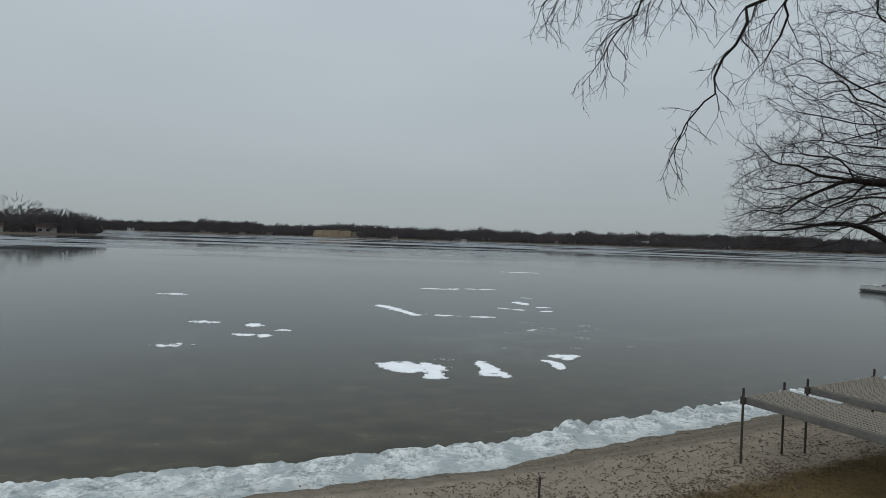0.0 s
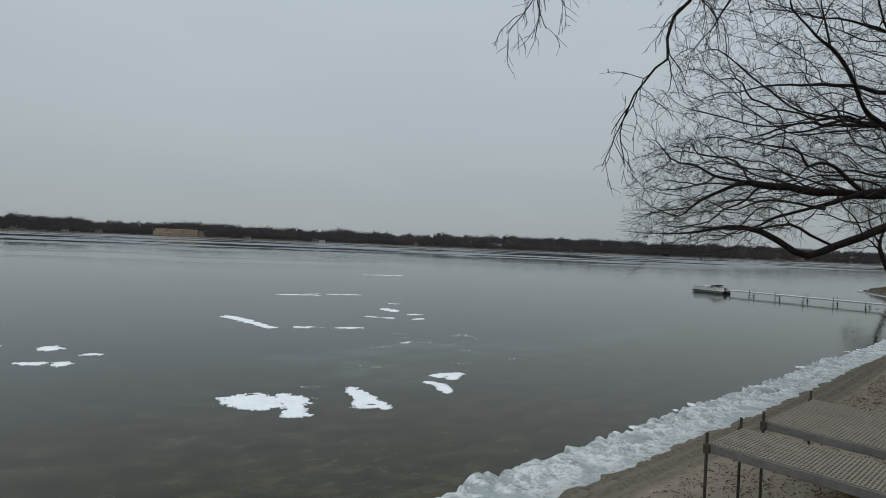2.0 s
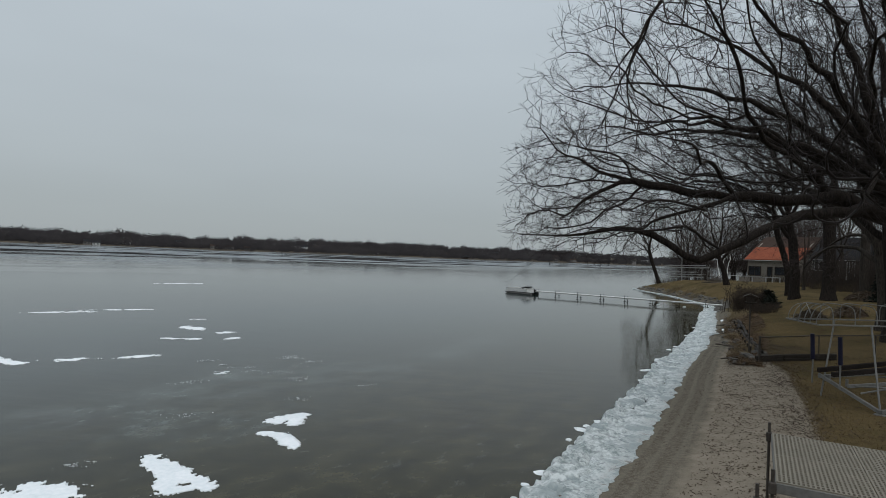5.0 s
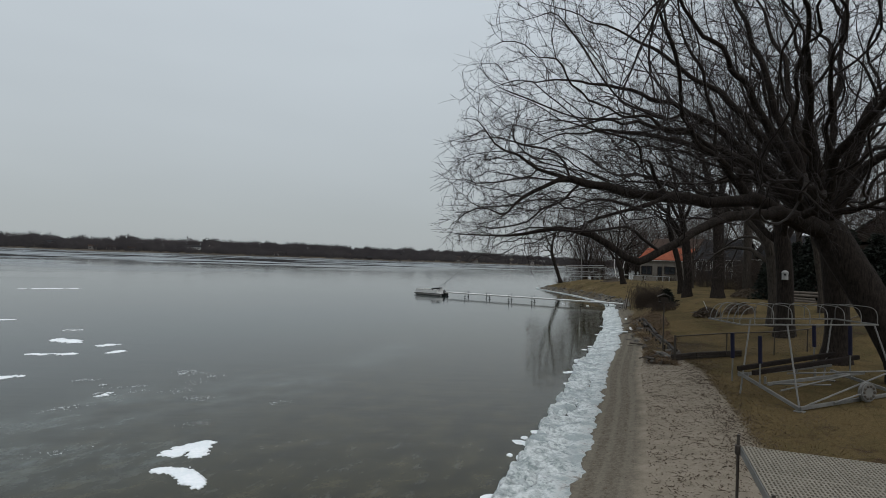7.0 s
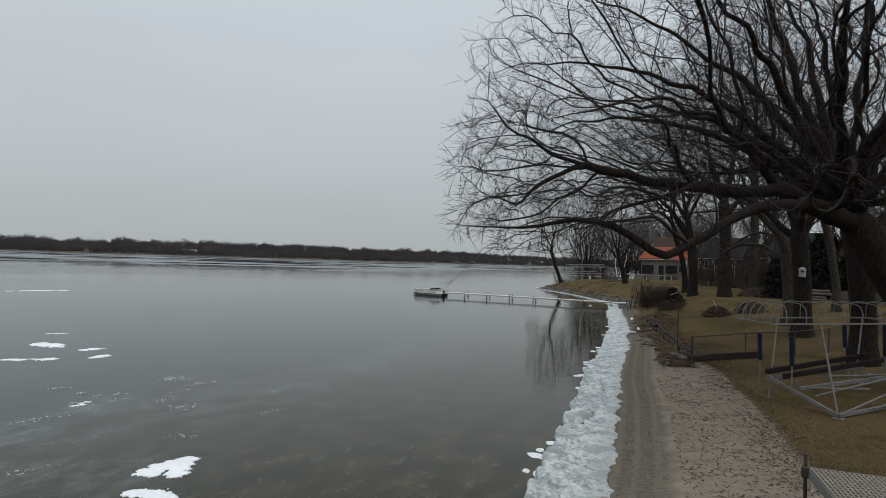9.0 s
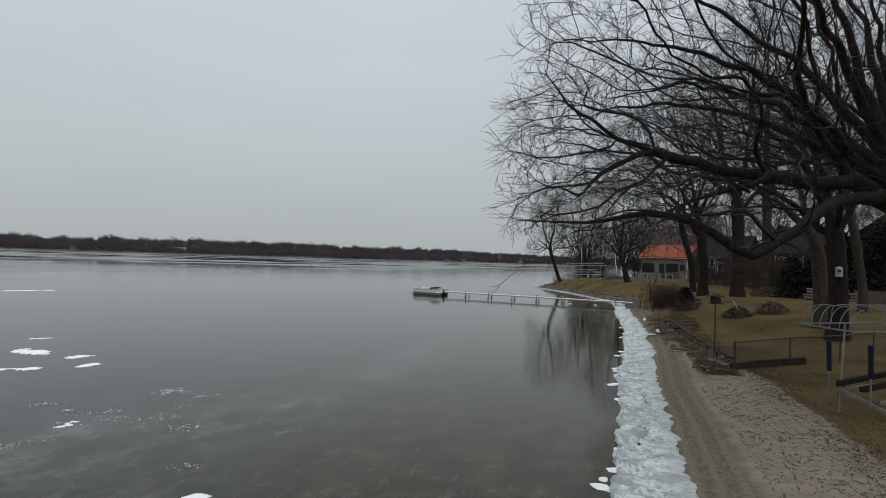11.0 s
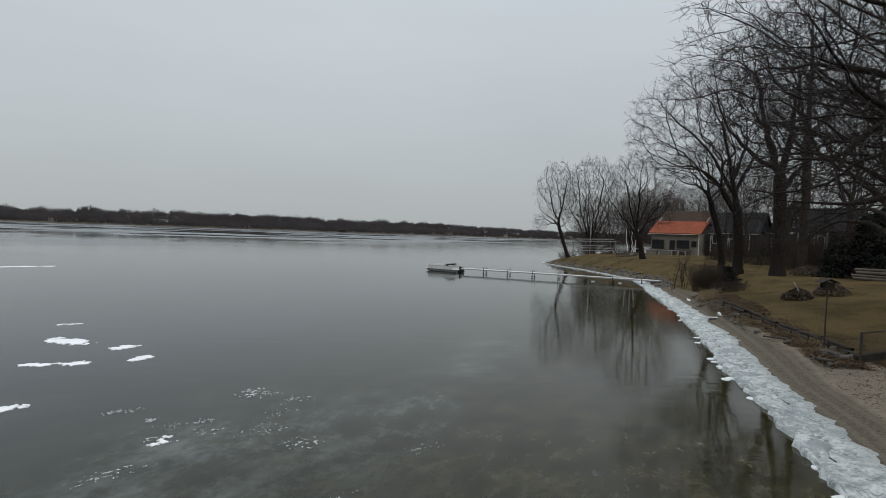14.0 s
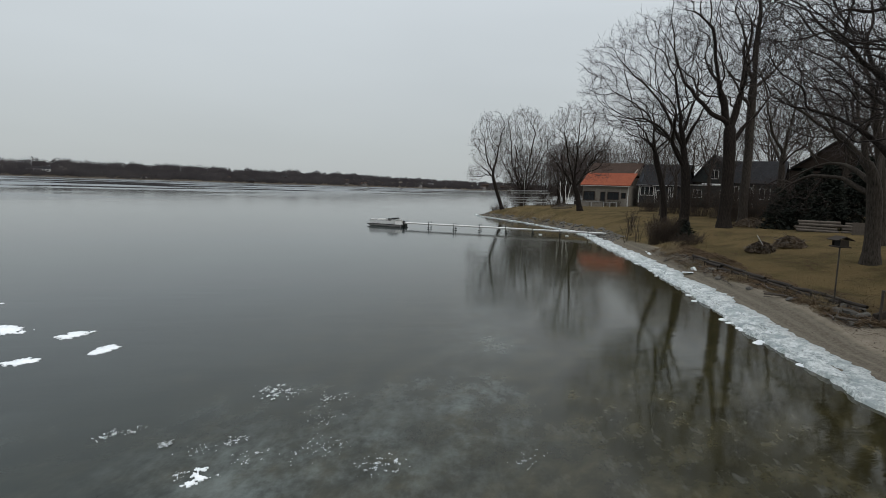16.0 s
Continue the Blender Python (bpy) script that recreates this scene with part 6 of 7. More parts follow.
    for yy in (0.05, 1.9, 3.3):
        part("corner_trim", box(bmesh.new(), (-0.06, -yy, 1.75), (0.1, 0.18, 3.3)), WHITE, h4)
    dk = thing("deck", "raised red-brown wooden deck with slatted railing", "deck", Matrix.Translation((85.0, 37.4, 4.0)))
    part("floor", box(bmesh.new(), (1.45, -3.2, 0.05), (3.0, 6.6, 0.16), None, 0.02), DECKWOOD, dk)
    part("top_rail", box(bmesh.new(), (0.0, -3.2, 1.05), (0.1, 6.6, 0.08), None, 0.01), DECKWOOD, dk)
    me = bpy.data.meshes.new("baluster")
    box(bm := bmesh.new(), (0, 0, 0.55), (0.05, 0.05, 0.95))
    bm.to_mesh(me)
    bm.free()
    me.materials.append(DECKWOOD)
    for k in range(28):
        part("baluster", me, DECKWOOD, dk).location = (0.0, 0.05 - k * 0.24, 0)
    for k in range(5):
        yy = 0.0 - k * 1.6
        part("post", box(bmesh.new(), (0.06, yy, -0.6), (0.14, 0.14, 1.3), None, 0.01), DECKWOOD, dk)
    # tall brown house up the slope
    h5 = house("house", "tall dark-brown wooden house among bare trees", 94, 30.5, 19.5, 12, 4.3, 9.4, 13.6, BROWN_SIDING, DARK_ROOF, True)
    for yy, zz in ((1.5, 3.4), (5.0, 3.4), (8.5, 3.4), (1.5, 1.0), (5.5, 1.0), (9.0, 1.0)):
        window(h5, yy, zz, 1.6, 1.5, 1, BROWN_ROOF)
    h6 = house("house", "dark shed-like house behind the evergreens", 70, 12.0, 2.0, 9, 3.6, 7.4, 10.6, BROWN_SIDING, DARK_ROOF)
    window(h6, 2.0, 1.0, 1.6, 1.4, 1)


lakeside_houses()


# ---- evergreens, shrubs, reeds ----
def evergreen(x, y, h, r, seed, label):
    """A dense conifer: a trunk with drooping boughs of many small needle sprays."""
    rng = random.Random(seed)
    z = ground_z(x, y)
    root = thing("evergreen_tree", label, "evergreen", Matrix.Translation((x, y, z)))
    v, f = tubes([([(0, 0, -0.2), (0, 0, h * 0.5), (0, 0, h)], [0.16, 0.1, 0.02])])
    part("trunk", mesh_of("trunk", v, f, BARK, True), BARK, root)
    V, F = [], []
    for k in range(int(420 * h / 7)):
        t = rng.random() ** 0.8
        zz = h * (0.03 + 0.95 * t)
        rr = r * (1 - t) ** 0.75 * rng.uniform(0.75, 1.1) + 0.12
        a = rng.uniform(0, 6.283)
        d = Vector((math.cos(a), math.sin(a), 0))
        side = Vector((-d.y, d.x, 0))
        n = 16
        for i in range(n):
            s = 0.25 + 0.75 * (i + rng.random()) / n
            c = d * rr * s + Vector((0, 0, zz - 0.28 * rr * s * s + rng.gauss(0, 0.07)))
            o = side * rng.gauss(0, 0.16) * (0.4 + s)
            l = rng.uniform(0.14, 0.40)
            w = (d * rng.uniform(0.2, 1) + side * rng.gauss(0, 0.8) + Vector((0, 0, rng.gauss(-0.1, 0.35)))).normalized()
            q = w.cross(Vector((rng.gauss(0, 1), rng.gauss(0, 1), rng.gauss(0, 1)))).normalized() * l * 0.3
            b = len(V)
            V += [tuple(c + o - q), tuple(c + o + q), tuple(c + o + w * l)]
            F.append((b, b + 1, b + 2))
    part("foliage", mesh_of("foliage", V, F, EVERGREEN), EVERGREEN, root)
    return root


for x, y, h, r, s in ((61.5, 28.8, 3.8, 1.6, 1), (63.5, 27.0, 5.6, 2.2, 2), (61.5, 25.2, 6.0, 2.5, 3), (63.0, 22.6, 6.6, 2.6, 4), (59.5, 20.0, 6.0, 2.5, 5), (57.0, 17.0, 6.0, 2.6, 6), (55, 13.5, 6.5, 2.7, 7)):
    evergreen(x, y, h, r, s, "dense dark evergreen beside the lawn")


def twig_bush(name, label, cat, x, y, r, h, n, seed, mat, rad=0.008, arch=0.3, lean=(0, 0)):
    """A thicket of thin stems rising from the ground."""
    rng = random.Random(seed)
    lines = []
    z0 = ground_z(x, y)
    for k in range(n):
        a, q = rng.uniform(0, 6.283), r * 0.75 * math.sqrt(rng.random())
        bx, by = q * math.cos(a), q * math.sin(a)
        H = h * rng.uniform(0.4, 1.0)
        o = rng.uniform(0, 6.283)
        dx, dy = math.cos(o) * arch * H + lean[0] * H + bx * 0.35, math.sin(o) * arch * H + lean[1] * H + by * 0.35
        zb = ground_z(x + bx, y + by) - z0 - 0.03
        pts = [(bx + dx * t ** 1.6 + rng.gauss(0, 0.02), by + dy * t ** 1.6 + rng.gauss(0, 0.02), zb + H * t * (1 - 0.22 * t * t * (1 if arch > 0.4 else 0))) for t in (0, 0.35, 0.7, 1.0)]
        lines.append((pts, [rad, rad * 0.9, rad * 0.7, rad * 0.35]))
        if mat is not REED:
            for j in range(3):
                t = rng.uniform(0.35, 0.95)
                p = Vector(pts[1]).lerp(Vector(pts[3]), t)
                q2 = p + Vector((rng.gauss(0, 0.22), rng.gauss(0, 0.22), rng.uniform(0.1, 0.35))) * h * 0.4
                lines.append(([tuple(p), tuple(p.lerp(q2, 0.5) + Vector((0, 0, 0.03))), tuple(q2)], [rad * 0.6, rad * 0.5, rad * 0.3]))
    v, f = tubes(lines)
    me = mesh_of(name, v, f, mat)
    ob = new(name, me)
    ob.location = (x, y, z0)
    return tagged(ob, label, cat)


THICKET = plain("thicket_twigs", (0.026, 0.019, 0.015), (0.070, 0.052, 0.040), 4, 0.95, 0, 0)
twig_bush("shrub", "dense brown leafless shrub at the top of the beach", "shrub", 53.2, 37.0, 1.5, 2.4, 620, 3, SHRUB, 0.011, 0.22)
evergreen(54.2, 35.6, 1.7, 1.3, 21, "low dark evergreen shrub above the beach")
twig_bush("shrub", "brown leafless shrub beside the lawn", "shrub", 51.0, 34.4, 1.6, 1.0, 300, 4, SHRUB, 0.010, 0.3)
for i, (x, y, h) in enumerate(((57.0, 41.4, 3.6), (60.5, 42.0, 4.2), (63.5, 43.2, 3.4), (62.0, 40.0, 3.2), (55.5, 39.8, 2.8), (66.5, 43.5, 3.0))):
    twig_bush("sapling", "thin bare sapling at the lawn edge", "sapling", x, y, 0.35, h, 5, 40 + i, SHRUB, 0.028, 0.22)
for i, (x, y, r, h, n) in enumerate(((48.8, 35.3, 0.9, 1.0, 260), (47.0, 34.6, 0.8, 0.7, 180), (41.2, 31.8, 0.9, 0.5, 160), (36.0, 28.4, 0.8, 0.5, 150), (32.2, 26.0, 0.8, 0.5, 150), (30.2, 24.6, 0.7, 0.6, 160), (28.6, 24.2, 0.6, 0.5, 130), (83.0, 62.5, 1.8, 1.2, 340), (87.0, 67.5, 1.8, 1.2, 340), (79.5, 58.6, 1.6, 1.0, 260), (91.5, 73.0, 1.6, 1.1, 260))):
    twig_bush("reed_clump", "clump of dead straw-coloured reeds on the bank", "reeds", x, y, r, h, n, 60 + i, REED, 0.007, 0.45)


for i, (x, y, r, h, n) in enumerate(((103.0, 77.0, 2.2, 2.6, 200), (101.0, 71.5, 2.0, 2.2, 180), (108.0, 84.5, 2.2, 2.4, 180), (96.0, 66.0, 1.6, 1.4, 160), (80.5, 39.5, 2.4, 4.6, 230), (77.5, 35.5, 2.6, 5.2, 260), (84.5, 43.5, 2.2, 4.0, 210), (68.5, 31.0, 2.4, 4.8, 260), (74.5, 26.0, 2.6, 5.4, 260), (70.5, 24.0, 2.6, 5.4, 260), (88.0, 47.5, 2.0, 3.2, 200), (72.0, 33.6, 2.2, 4.2, 230), (66.5, 27.6, 2.4, 5.4, 260))):
    twig_bush("thicket", "leafless brown thicket among the lakeside trees", "thicket", x, y, r, h, n, 120 + i, THICKET, 0.016, 0.28)


def brush_pile(x, y, r, h, seed, label):
    rng = random.Random(seed)
    z = ground_z(x, y)
    root = thing("brush_pile", label, "brush pile", Matrix.Translation((x, y, z)))
    V, F = [], []
    for i in range(1500):
        a, q = rng.uniform(0, 6.283), r * math.sqrt(rng.random())
        c = Vector((q * math.cos(a), q * 0.75 * math.sin(a), h * (1 - (q / r) ** 2) * rng.uniform(0.5, 1.0)))
        w = Vector((rng.gauss(0, 1), rng.gauss(0, 1), rng.gauss(0, 0.5))).normalized() * rng.uniform(0.06, 0.13)
        s = w.cross(Vector((rng.gauss(0, 1), rng.gauss(0, 1), rng.gauss(0, 1)))).normalized() * 0.06
        b = len(V)
        V += [tuple(c - w), tuple(c + s), tuple(c + w), tuple(c - s)]
        F.append((b, b + 1, b + 2, b + 3))
    part("leaves", mesh_of("leaves", V, F, LEAF), LEAF, root)
    lines = []
    for i in range(60):
        a, q = rng.uniform(0, 6.283), r * 0.8 * math.sqrt(rng.random())
        c = Vector((q * math.cos(a), q * 0.7 * math.sin(a), h * (1 - (q / r) ** 2) * 0.7))
        w = Vector((rng.gauss(0, 1), rng.gauss(0, 1), rng.gauss(0.2, 0.35))).normalized() * rng.uniform(0.3, 0.8)
        lines.append(([tuple(c - w), tuple(c + w * 0.1 + Vector((0, 0, 0.05))), tuple(c + w)], [0.022, 0.018, 0.008]))
    v, f = tubes(lines)
    part("sticks", mesh_of("sticks", v, f, TIMBER), TIMBER, root)
    return root


pile = brush_pile(46.4, 28.5, 1.35, 0.75, 5, "dark pile of leaves and brush with a leaning pale pole")
part("pale_pole", rod(bmesh.new(), (-0.7, -0.5, 0.0), (-0.1, 0.3, 1.15), 0.028, 8), DULL, pile)
brush_pile(48.8, 26.9, 1.5, 0.8, 6, "dark pile of leaves and cut branches on the lawn")
brush_pile(63.5, 31.2, 2.2, 0.9, 7, "heap of dark brush under the trees")


def wood_stack():
    """Split logs and boards stacked before the evergreens."""
    x, y = 58.6, 25.8
    root = thing("log_stack", "long low stack of grey weathered logs and boards", "log stack", Matrix.Translation((x, y, ground_z(x, y))))
    rng = random.Random(9)
    for j in range(4):
        for k in range(2):
            p = Vector((0.15 * j + rng.uniform(-0.1, 0.1), 1.4 - 3.3 * k + rng.uniform(-0.3, 0.3), 0.12 + 0.24 * j))
            part("log", rod(bmesh.new(), p, p + Vector((-0.1, -3.1, rng.uniform(-0.05, 0.08))), rng.uniform(0.10, 0.14), 9), TIMBER, root)
    fx, fy = 57.2, 21.5
    fr = thing("board_fence", "short fence of upright weathered boards", "fence", Matrix.Translation((fx, fy, ground_z(fx, fy))))
    me = bpy.data.meshes.new("board")
    box(bm := bmesh.new(), (0, 0, 0.45), (0.03, 0.17, 1.0), None, 0.006)
    bm.to_mesh(me)
    bm.free()
    me.materials.append(TIMBER)
    for k in range(22):
        o = part("board", me, TIMBER, fr)
        o.location = (0.01 * (k % 3), 1.6 - k * 0.19, 0.03 * math.sin(k * 2.1))
    for zz in (0.2, 0.8):
        part("rail", box(bmesh.new(), (0.04, -0.4, zz), (0.04, 4.3, 0.09), None, 0.006), TIMBER, fr)


wood_stack()


# ---- stones, driftwood and stray ice on the bank ----
def stone_mesh(seed, r):
    rng = random.Random(seed)
    bm = bmesh.new()
    bmesh.ops.create_icosphere(bm, subdivisions=2, radius=r)
    o = Vector((rng.uniform(0, 9), rng.uniform(0, 9), rng.uniform(0, 9)))
    for v in bm.verts:
        v.co *= 1 + 0.5 * noise.noise(v.co / r * 0.9 + o) + 0.15 * noise.noise(v.co / r * 2.6 + o)
        v.co.z *= 0.62
    me = bpy.data.meshes.new("stone")
    bm.to_mesh(me)
    bm.free()
    me.materials.append(STONE)
    return me


STONES = [stone_mesh(k, 0.2) for k in range(5)]


def scatter_stones():
    rng = random.Random(17)
    for x, y, s in ((28.2, 23.35, 1.7), (28.9, 23.1, 1.4), (28.5, 23.75, 1.2), (27.8, 23.0, 1.1), (29.3, 23.6, 1.3), (28.1, 22.85, 0.9), (30.6, 25.6, 1.0), (33.4, 27.6, 0.9), (36.8, 29.6, 1.1), (39.2, 30.4, 1.0), (26.9, 23.3, 0.8)):
        o = new("stone", STONES[rng.randrange(5)])
        o.matrix_world = pose(x, y, ground_z(x, y) + 0.05, rng.uniform(-15, 15), rng.uniform(-15, 15), rng.uniform(0, 360)) @ Matrix.Scale(s, 4)
        tagged(o, "rough grey fieldstone at the foot of the bank", "stone", "stones at the foot of the bank")
    V, F = [], []
    for k in range(420):
        x = rng.uniform(60, 97)
        d = rng.uniform(1.3, 3.0)
        y = shore_y(x) - d / 0.9
        z = ground_z(x, y)
        r = rng.uniform(0.12, 0.38)
        b = len(V)
        for p in ((1, 0, 0), (0.3, 0.9, 0.1), (-0.8, 0.5, 0), (-0.7, -0.6, 0.1), (0.4, -0.9, 0), (0.1, 0.1, 0.8), (0, 0, -0.6)):
            V.append((x + r * (p[0] + rng.gauss(0, 0.15)), y + r * (p[1] + rng.gauss(0, 0.15)), z + r * 0.8 * (p[2] + rng.gauss(0, 0.1))))
        for i in range(5):
            F.append((b + i, b + (i + 1) % 5, b + 5))
            F.append((b + (i + 1) % 5, b + i, b + 6))
    tagged(new("shore_stones", mesh_of("shore_stones", V, F, STONE)), "grey stones heaped along the far bank", "stones", kind="stuff")


scatter_stones()


def driftwood():
    rng = random.Random(23)
    for k in range(46):
        x = rng.uniform(26, 46)
        d = rng.uniform(2.9, 4.4) - 1.0 * ease(x, 27, 42)
        y = shore_y(x) - d / 0.9
        z = ground_z(x, y)
        a = rng.gauss(0.52, 0.6)
        L = rng.uniform(0.5, 2.6)
        r = rng.uniform(0.015, 0.05)
        pts = [(L * (t - 0.5), rng.gauss(0, 0.05) * L, 0.03 + rng.uniform(0, 0.14)) for t in (0, 0.3, 0.65, 1.0)]
        v, f = tubes([(pts, [r, r * 0.95, r * 0.8, r * 0.45])])
        o = new("driftwood_branch", mesh_of("driftwood_branch", v, f, TIMBER, True))
        o.matrix_world = Matrix.Translation((x, y, z)) @ Matrix.Rotation(a, 4, "Z")
        tagged(o, "broken grey driftwood branch on the bank", "driftwood", "driftwood on the bank")


driftwood()


def ice_slab(x, y, z, sx, sy, th, rot, seed, label):
    rng = random.Random(seed)
    bm = bmesh.new()
    n = 9
    ring = [Vector((sx * math.cos(2 * math.pi * k / n) * rng.uniform(0.75, 1.1), sy * math.sin(2 * math.pi * k / n) * rng.uniform(0.75, 1.1), 0)) for k in range(n)]
    lo = [bm.verts.new(p) for p in ring]
    hi = [bm.verts.new(p * 0.92 + Vector((0, 0, th * rng.uniform(0.8, 1.2)))) for p in ring]
    bm.faces.new(lo), bm.faces.new(hi)
    for k in range(n):
        bm.faces.new((lo[k], lo[(k + 1) % n], hi[(k + 1) % n], hi[k]))
    bmesh.ops.recalc_face_normals(bm, faces=bm.faces)
    me = bpy.data.meshes.new("ice_slab")
    bm.to_mesh(me)
    bm.free()
    me.materials.append(FLOE)
    o = new("ice_slab", me)
    o.matrix_world = pose(x, y, z, *rot)
    tagged(o, label, "ice slab", "stray slabs of ice")


ice_slab(40.3, 31.7, 0.42, 0.42, 0.3, 0.12, (62, 10, 30), 1, "white ice slab standing on edge at the bank")
ice_slab(39.7, 31.9, 0.32, 0.4, 0.28, 0.08, (8, 6, 70), 2, "flat white ice slab lying on the sand")
ice_slab(50.6, 37.2, 0.30, 1.0, 0.6, 0.1, (8, 4, 30), 3, "large grey-white ice slab pushed up the beach")
ice_slab(49.2, 36.6, 0.28, 0.8, 0.5, 0.09, (6, -8, 55), 4, "large grey-white ice slab pushed up the beach")
for i, (t, s) in enumerate(((0.66, 0.5), (0.78, 0.55), (0.90, 0.4))):
    px, py = 57.6 + 9.2 * t, 70.2 - 24.6 * t
    ice_slab(px - 0.3, py - 0.3, 0.0, s * 0.6, s * 0.4, 0.09, (0, 3, 40 * i), 20 + i, "lump of white ice frozen round a pier post")


rim_rng = random.Random(53)
for i in range(22):
    px = rim_rng.uniform(7, 46)
    py = shore_y(px) + rim_rng.uniform(-0.1, 0.32)
    size = rim_rng.uniform(0.07, 0.24)
    ice_slab(px, py, 0.0, size * 1.3, size, rim_rng.uniform(0.012, 0.03), (0, 0, rim_rng.uniform(0, 360)), 60 + i, "small flat piece of white ice beside the shore")


# ---- things stored on the point ----
def stored_docks():
    x, y = 99.0, 73.5
    z = ground_z(x, y)
    root = thing("stored_dock_frames", "stacked white dock frames stored on posts by the water", "dock frames", Matrix.Translation((x, y, z)))
    for zz, y0, y1, o in ((3.0 - 0.3, 4.5, -3.5, 0.0), (2.6 - 0.3, 4.2, -3.6, 0.9), (1.7 - 0.3, 4.8, -2.0, 0.2), (1.0, 4.0, -3.2, 0.6), (0.5, 3.6, -3.4, 0.1)):
        for dx in (0, 1.2):
            part("rail", beam(bmesh.new(), (o + dx, y0, zz), (o + dx, y1, zz + 0.25), 0.07, 0.14), DULL, root)
        for k in range(4):
            yy = y0 + (y1 - y0) * (k + 0.4) / 4
            part("crossbar", beam(bmesh.new(), (o, yy, zz + 0.1), (o + 1.2, yy, zz + 0.1), 0.06, 0.08), DULL, root)
    for yy in (4.4, 1.8, -0.8, -3.4):
        for dx in (0.05, 2.0):
            part("post", rod(bmesh.new(), (dx, yy, -0.2), (dx, yy, 2.8), 0.05, 8), ALUMINIUM, root)
    part("flagpole", rod(bmesh.new(), (0.4, 1.0, -0.2), (0.4, 1.0, 6.2), 0.05, 8), DULL, root)


def white_bench_rail():
    x, y = 100.0, 63.5
    z = ground_z(x, y)
    root = thing("low_white_fence", "low white rail fence with grey panels before the cottage", "fence", Matrix.Translation((x, y, z)))
    part("top_rail", box(bmesh.new(), (0, -2.2, 0.95), (0.12, 9.5, 0.12), None, 0.01), DULL, root)
    for yy in (2.4, 0.4, -2.3, -4.6, -5.7, -6.9):
        part("post", box(bmesh.new(), (0, yy, 0.45), (0.14, 0.14, 1.0), None, 0.01), DULL, root)
    for yy in (-0.9, -3.4):
        part("panel", box(bmesh.new(), (0.06, yy, 0.42), (0.06, 1.9, 0.84), None, 0.01), STUCCO, root)


def birch():
    t = Bare(71, 0.012, (1.6, 0.8, 0.4), (0.8, 0.5, 0.4), 0.1, 0.3, 0.3)
    x, y = 99.0, 66.0
    z = ground_z(x, y)
    for dx, dy, r in ((-0.4, 0.9, 0.13), (0.1, -0.2, 0.12), (0.3, -1.1, 0.12)):
        t.limb([(x, y + dy * 0.2, z - 0.2), (x + dx * 0.5, y + dy * 0.6, z + 1.6), (x + dx, y + dy, z + 4.6)], r, 0.03, 0.6, 0.6)
    t.finish("birch_tree", "small white-barked birch clump beside the cottage", (x, y, z), WHITE, PALE_TWIG)


def timber_steps():
    x, y = 90.2, 63.2
    z = ground_z(x, y)
    root = thing("timber_steps", "rough timber steps set into the bank", "steps", Matrix.Translation((x, y, z)))
    for k in range(4):
        part("tread", beam(bmesh.new(), (0.5 * k, 1.4 - 0.3 * k, 0.12 + 0.22 * k), (0.5 * k + 1.2, -1.4 - 0.3 * k, 0.14 + 0.22 * k), 0.24, 0.16, 0.02), TIMBER, root)


stored_docks()
white_bench_rail()
birch()
timber_steps()
for i, (yy, w) in enumerate(((64.0, 1.0), (61.0, 1.2), (58.5, 1.3), (53.0, 1.3), (50.5, 1.2), (47.5, 1.2))):
    twig_bush("hedge_shrub", "trimmed leafless shrub along the house wall", "shrub", 104.6, yy, w, 1.3, 90, 80 + i, HEDGE, 0.02, 0.15)


# ---- far houses, quarry face ----
FAR_WALL = plain("far_house_wall", (0.10, 0.092, 0.085), (0.24, 0.225, 0.21), 0.3, 0.9, 0, 0, rand=0.5)
CLIFF = plain("tan_quarry_face", (0.10, 0.075, 0.050), (0.20, 0.152, 0.10), 0.25, 0.95, 0, 0.5, 0.5)


def far_house(az, extra, w, h, roof, mat, label, z=None):
    x, y = far_point(az, extra)
    zb = (hill(az, extra) if z is None else z) - 0.4
    root = thing("far_house", label, "house", pose(x, y, zb, 0, 0, -az), "houses on the far shore")
    part("wall", box(bmesh.new(), (0, 0, h / 2), (w, 8, h)), mat, root)
    bm = bmesh.new()
    e = 0.5
    vs = [bm.verts.new(p) for p in ((-w / 2 - e, -4.5, h), (w / 2 + e, -4.5, h), (w / 2 + e, 4.5, h), (-w / 2 - e, 4.5, h), (-w / 2 - e, 0, h + 2.8), (w / 2 + e, 0, h + 2.8))]
    for f in ((0, 1, 5, 4), (2, 3, 4, 5), (0, 4, 3), (1, 2, 5), (3, 2, 1, 0)):
        bm.faces.new([vs[k] for k in f])
    part("roof", bm, roof, root)
    for k in range(max(1, int(w / 4))):
        part("window", box(bmesh.new(), (-w / 2 + 2 + k * 4, -4.03, h * 0.55), (1.8, 0.08, 1.5)), PANE, root)


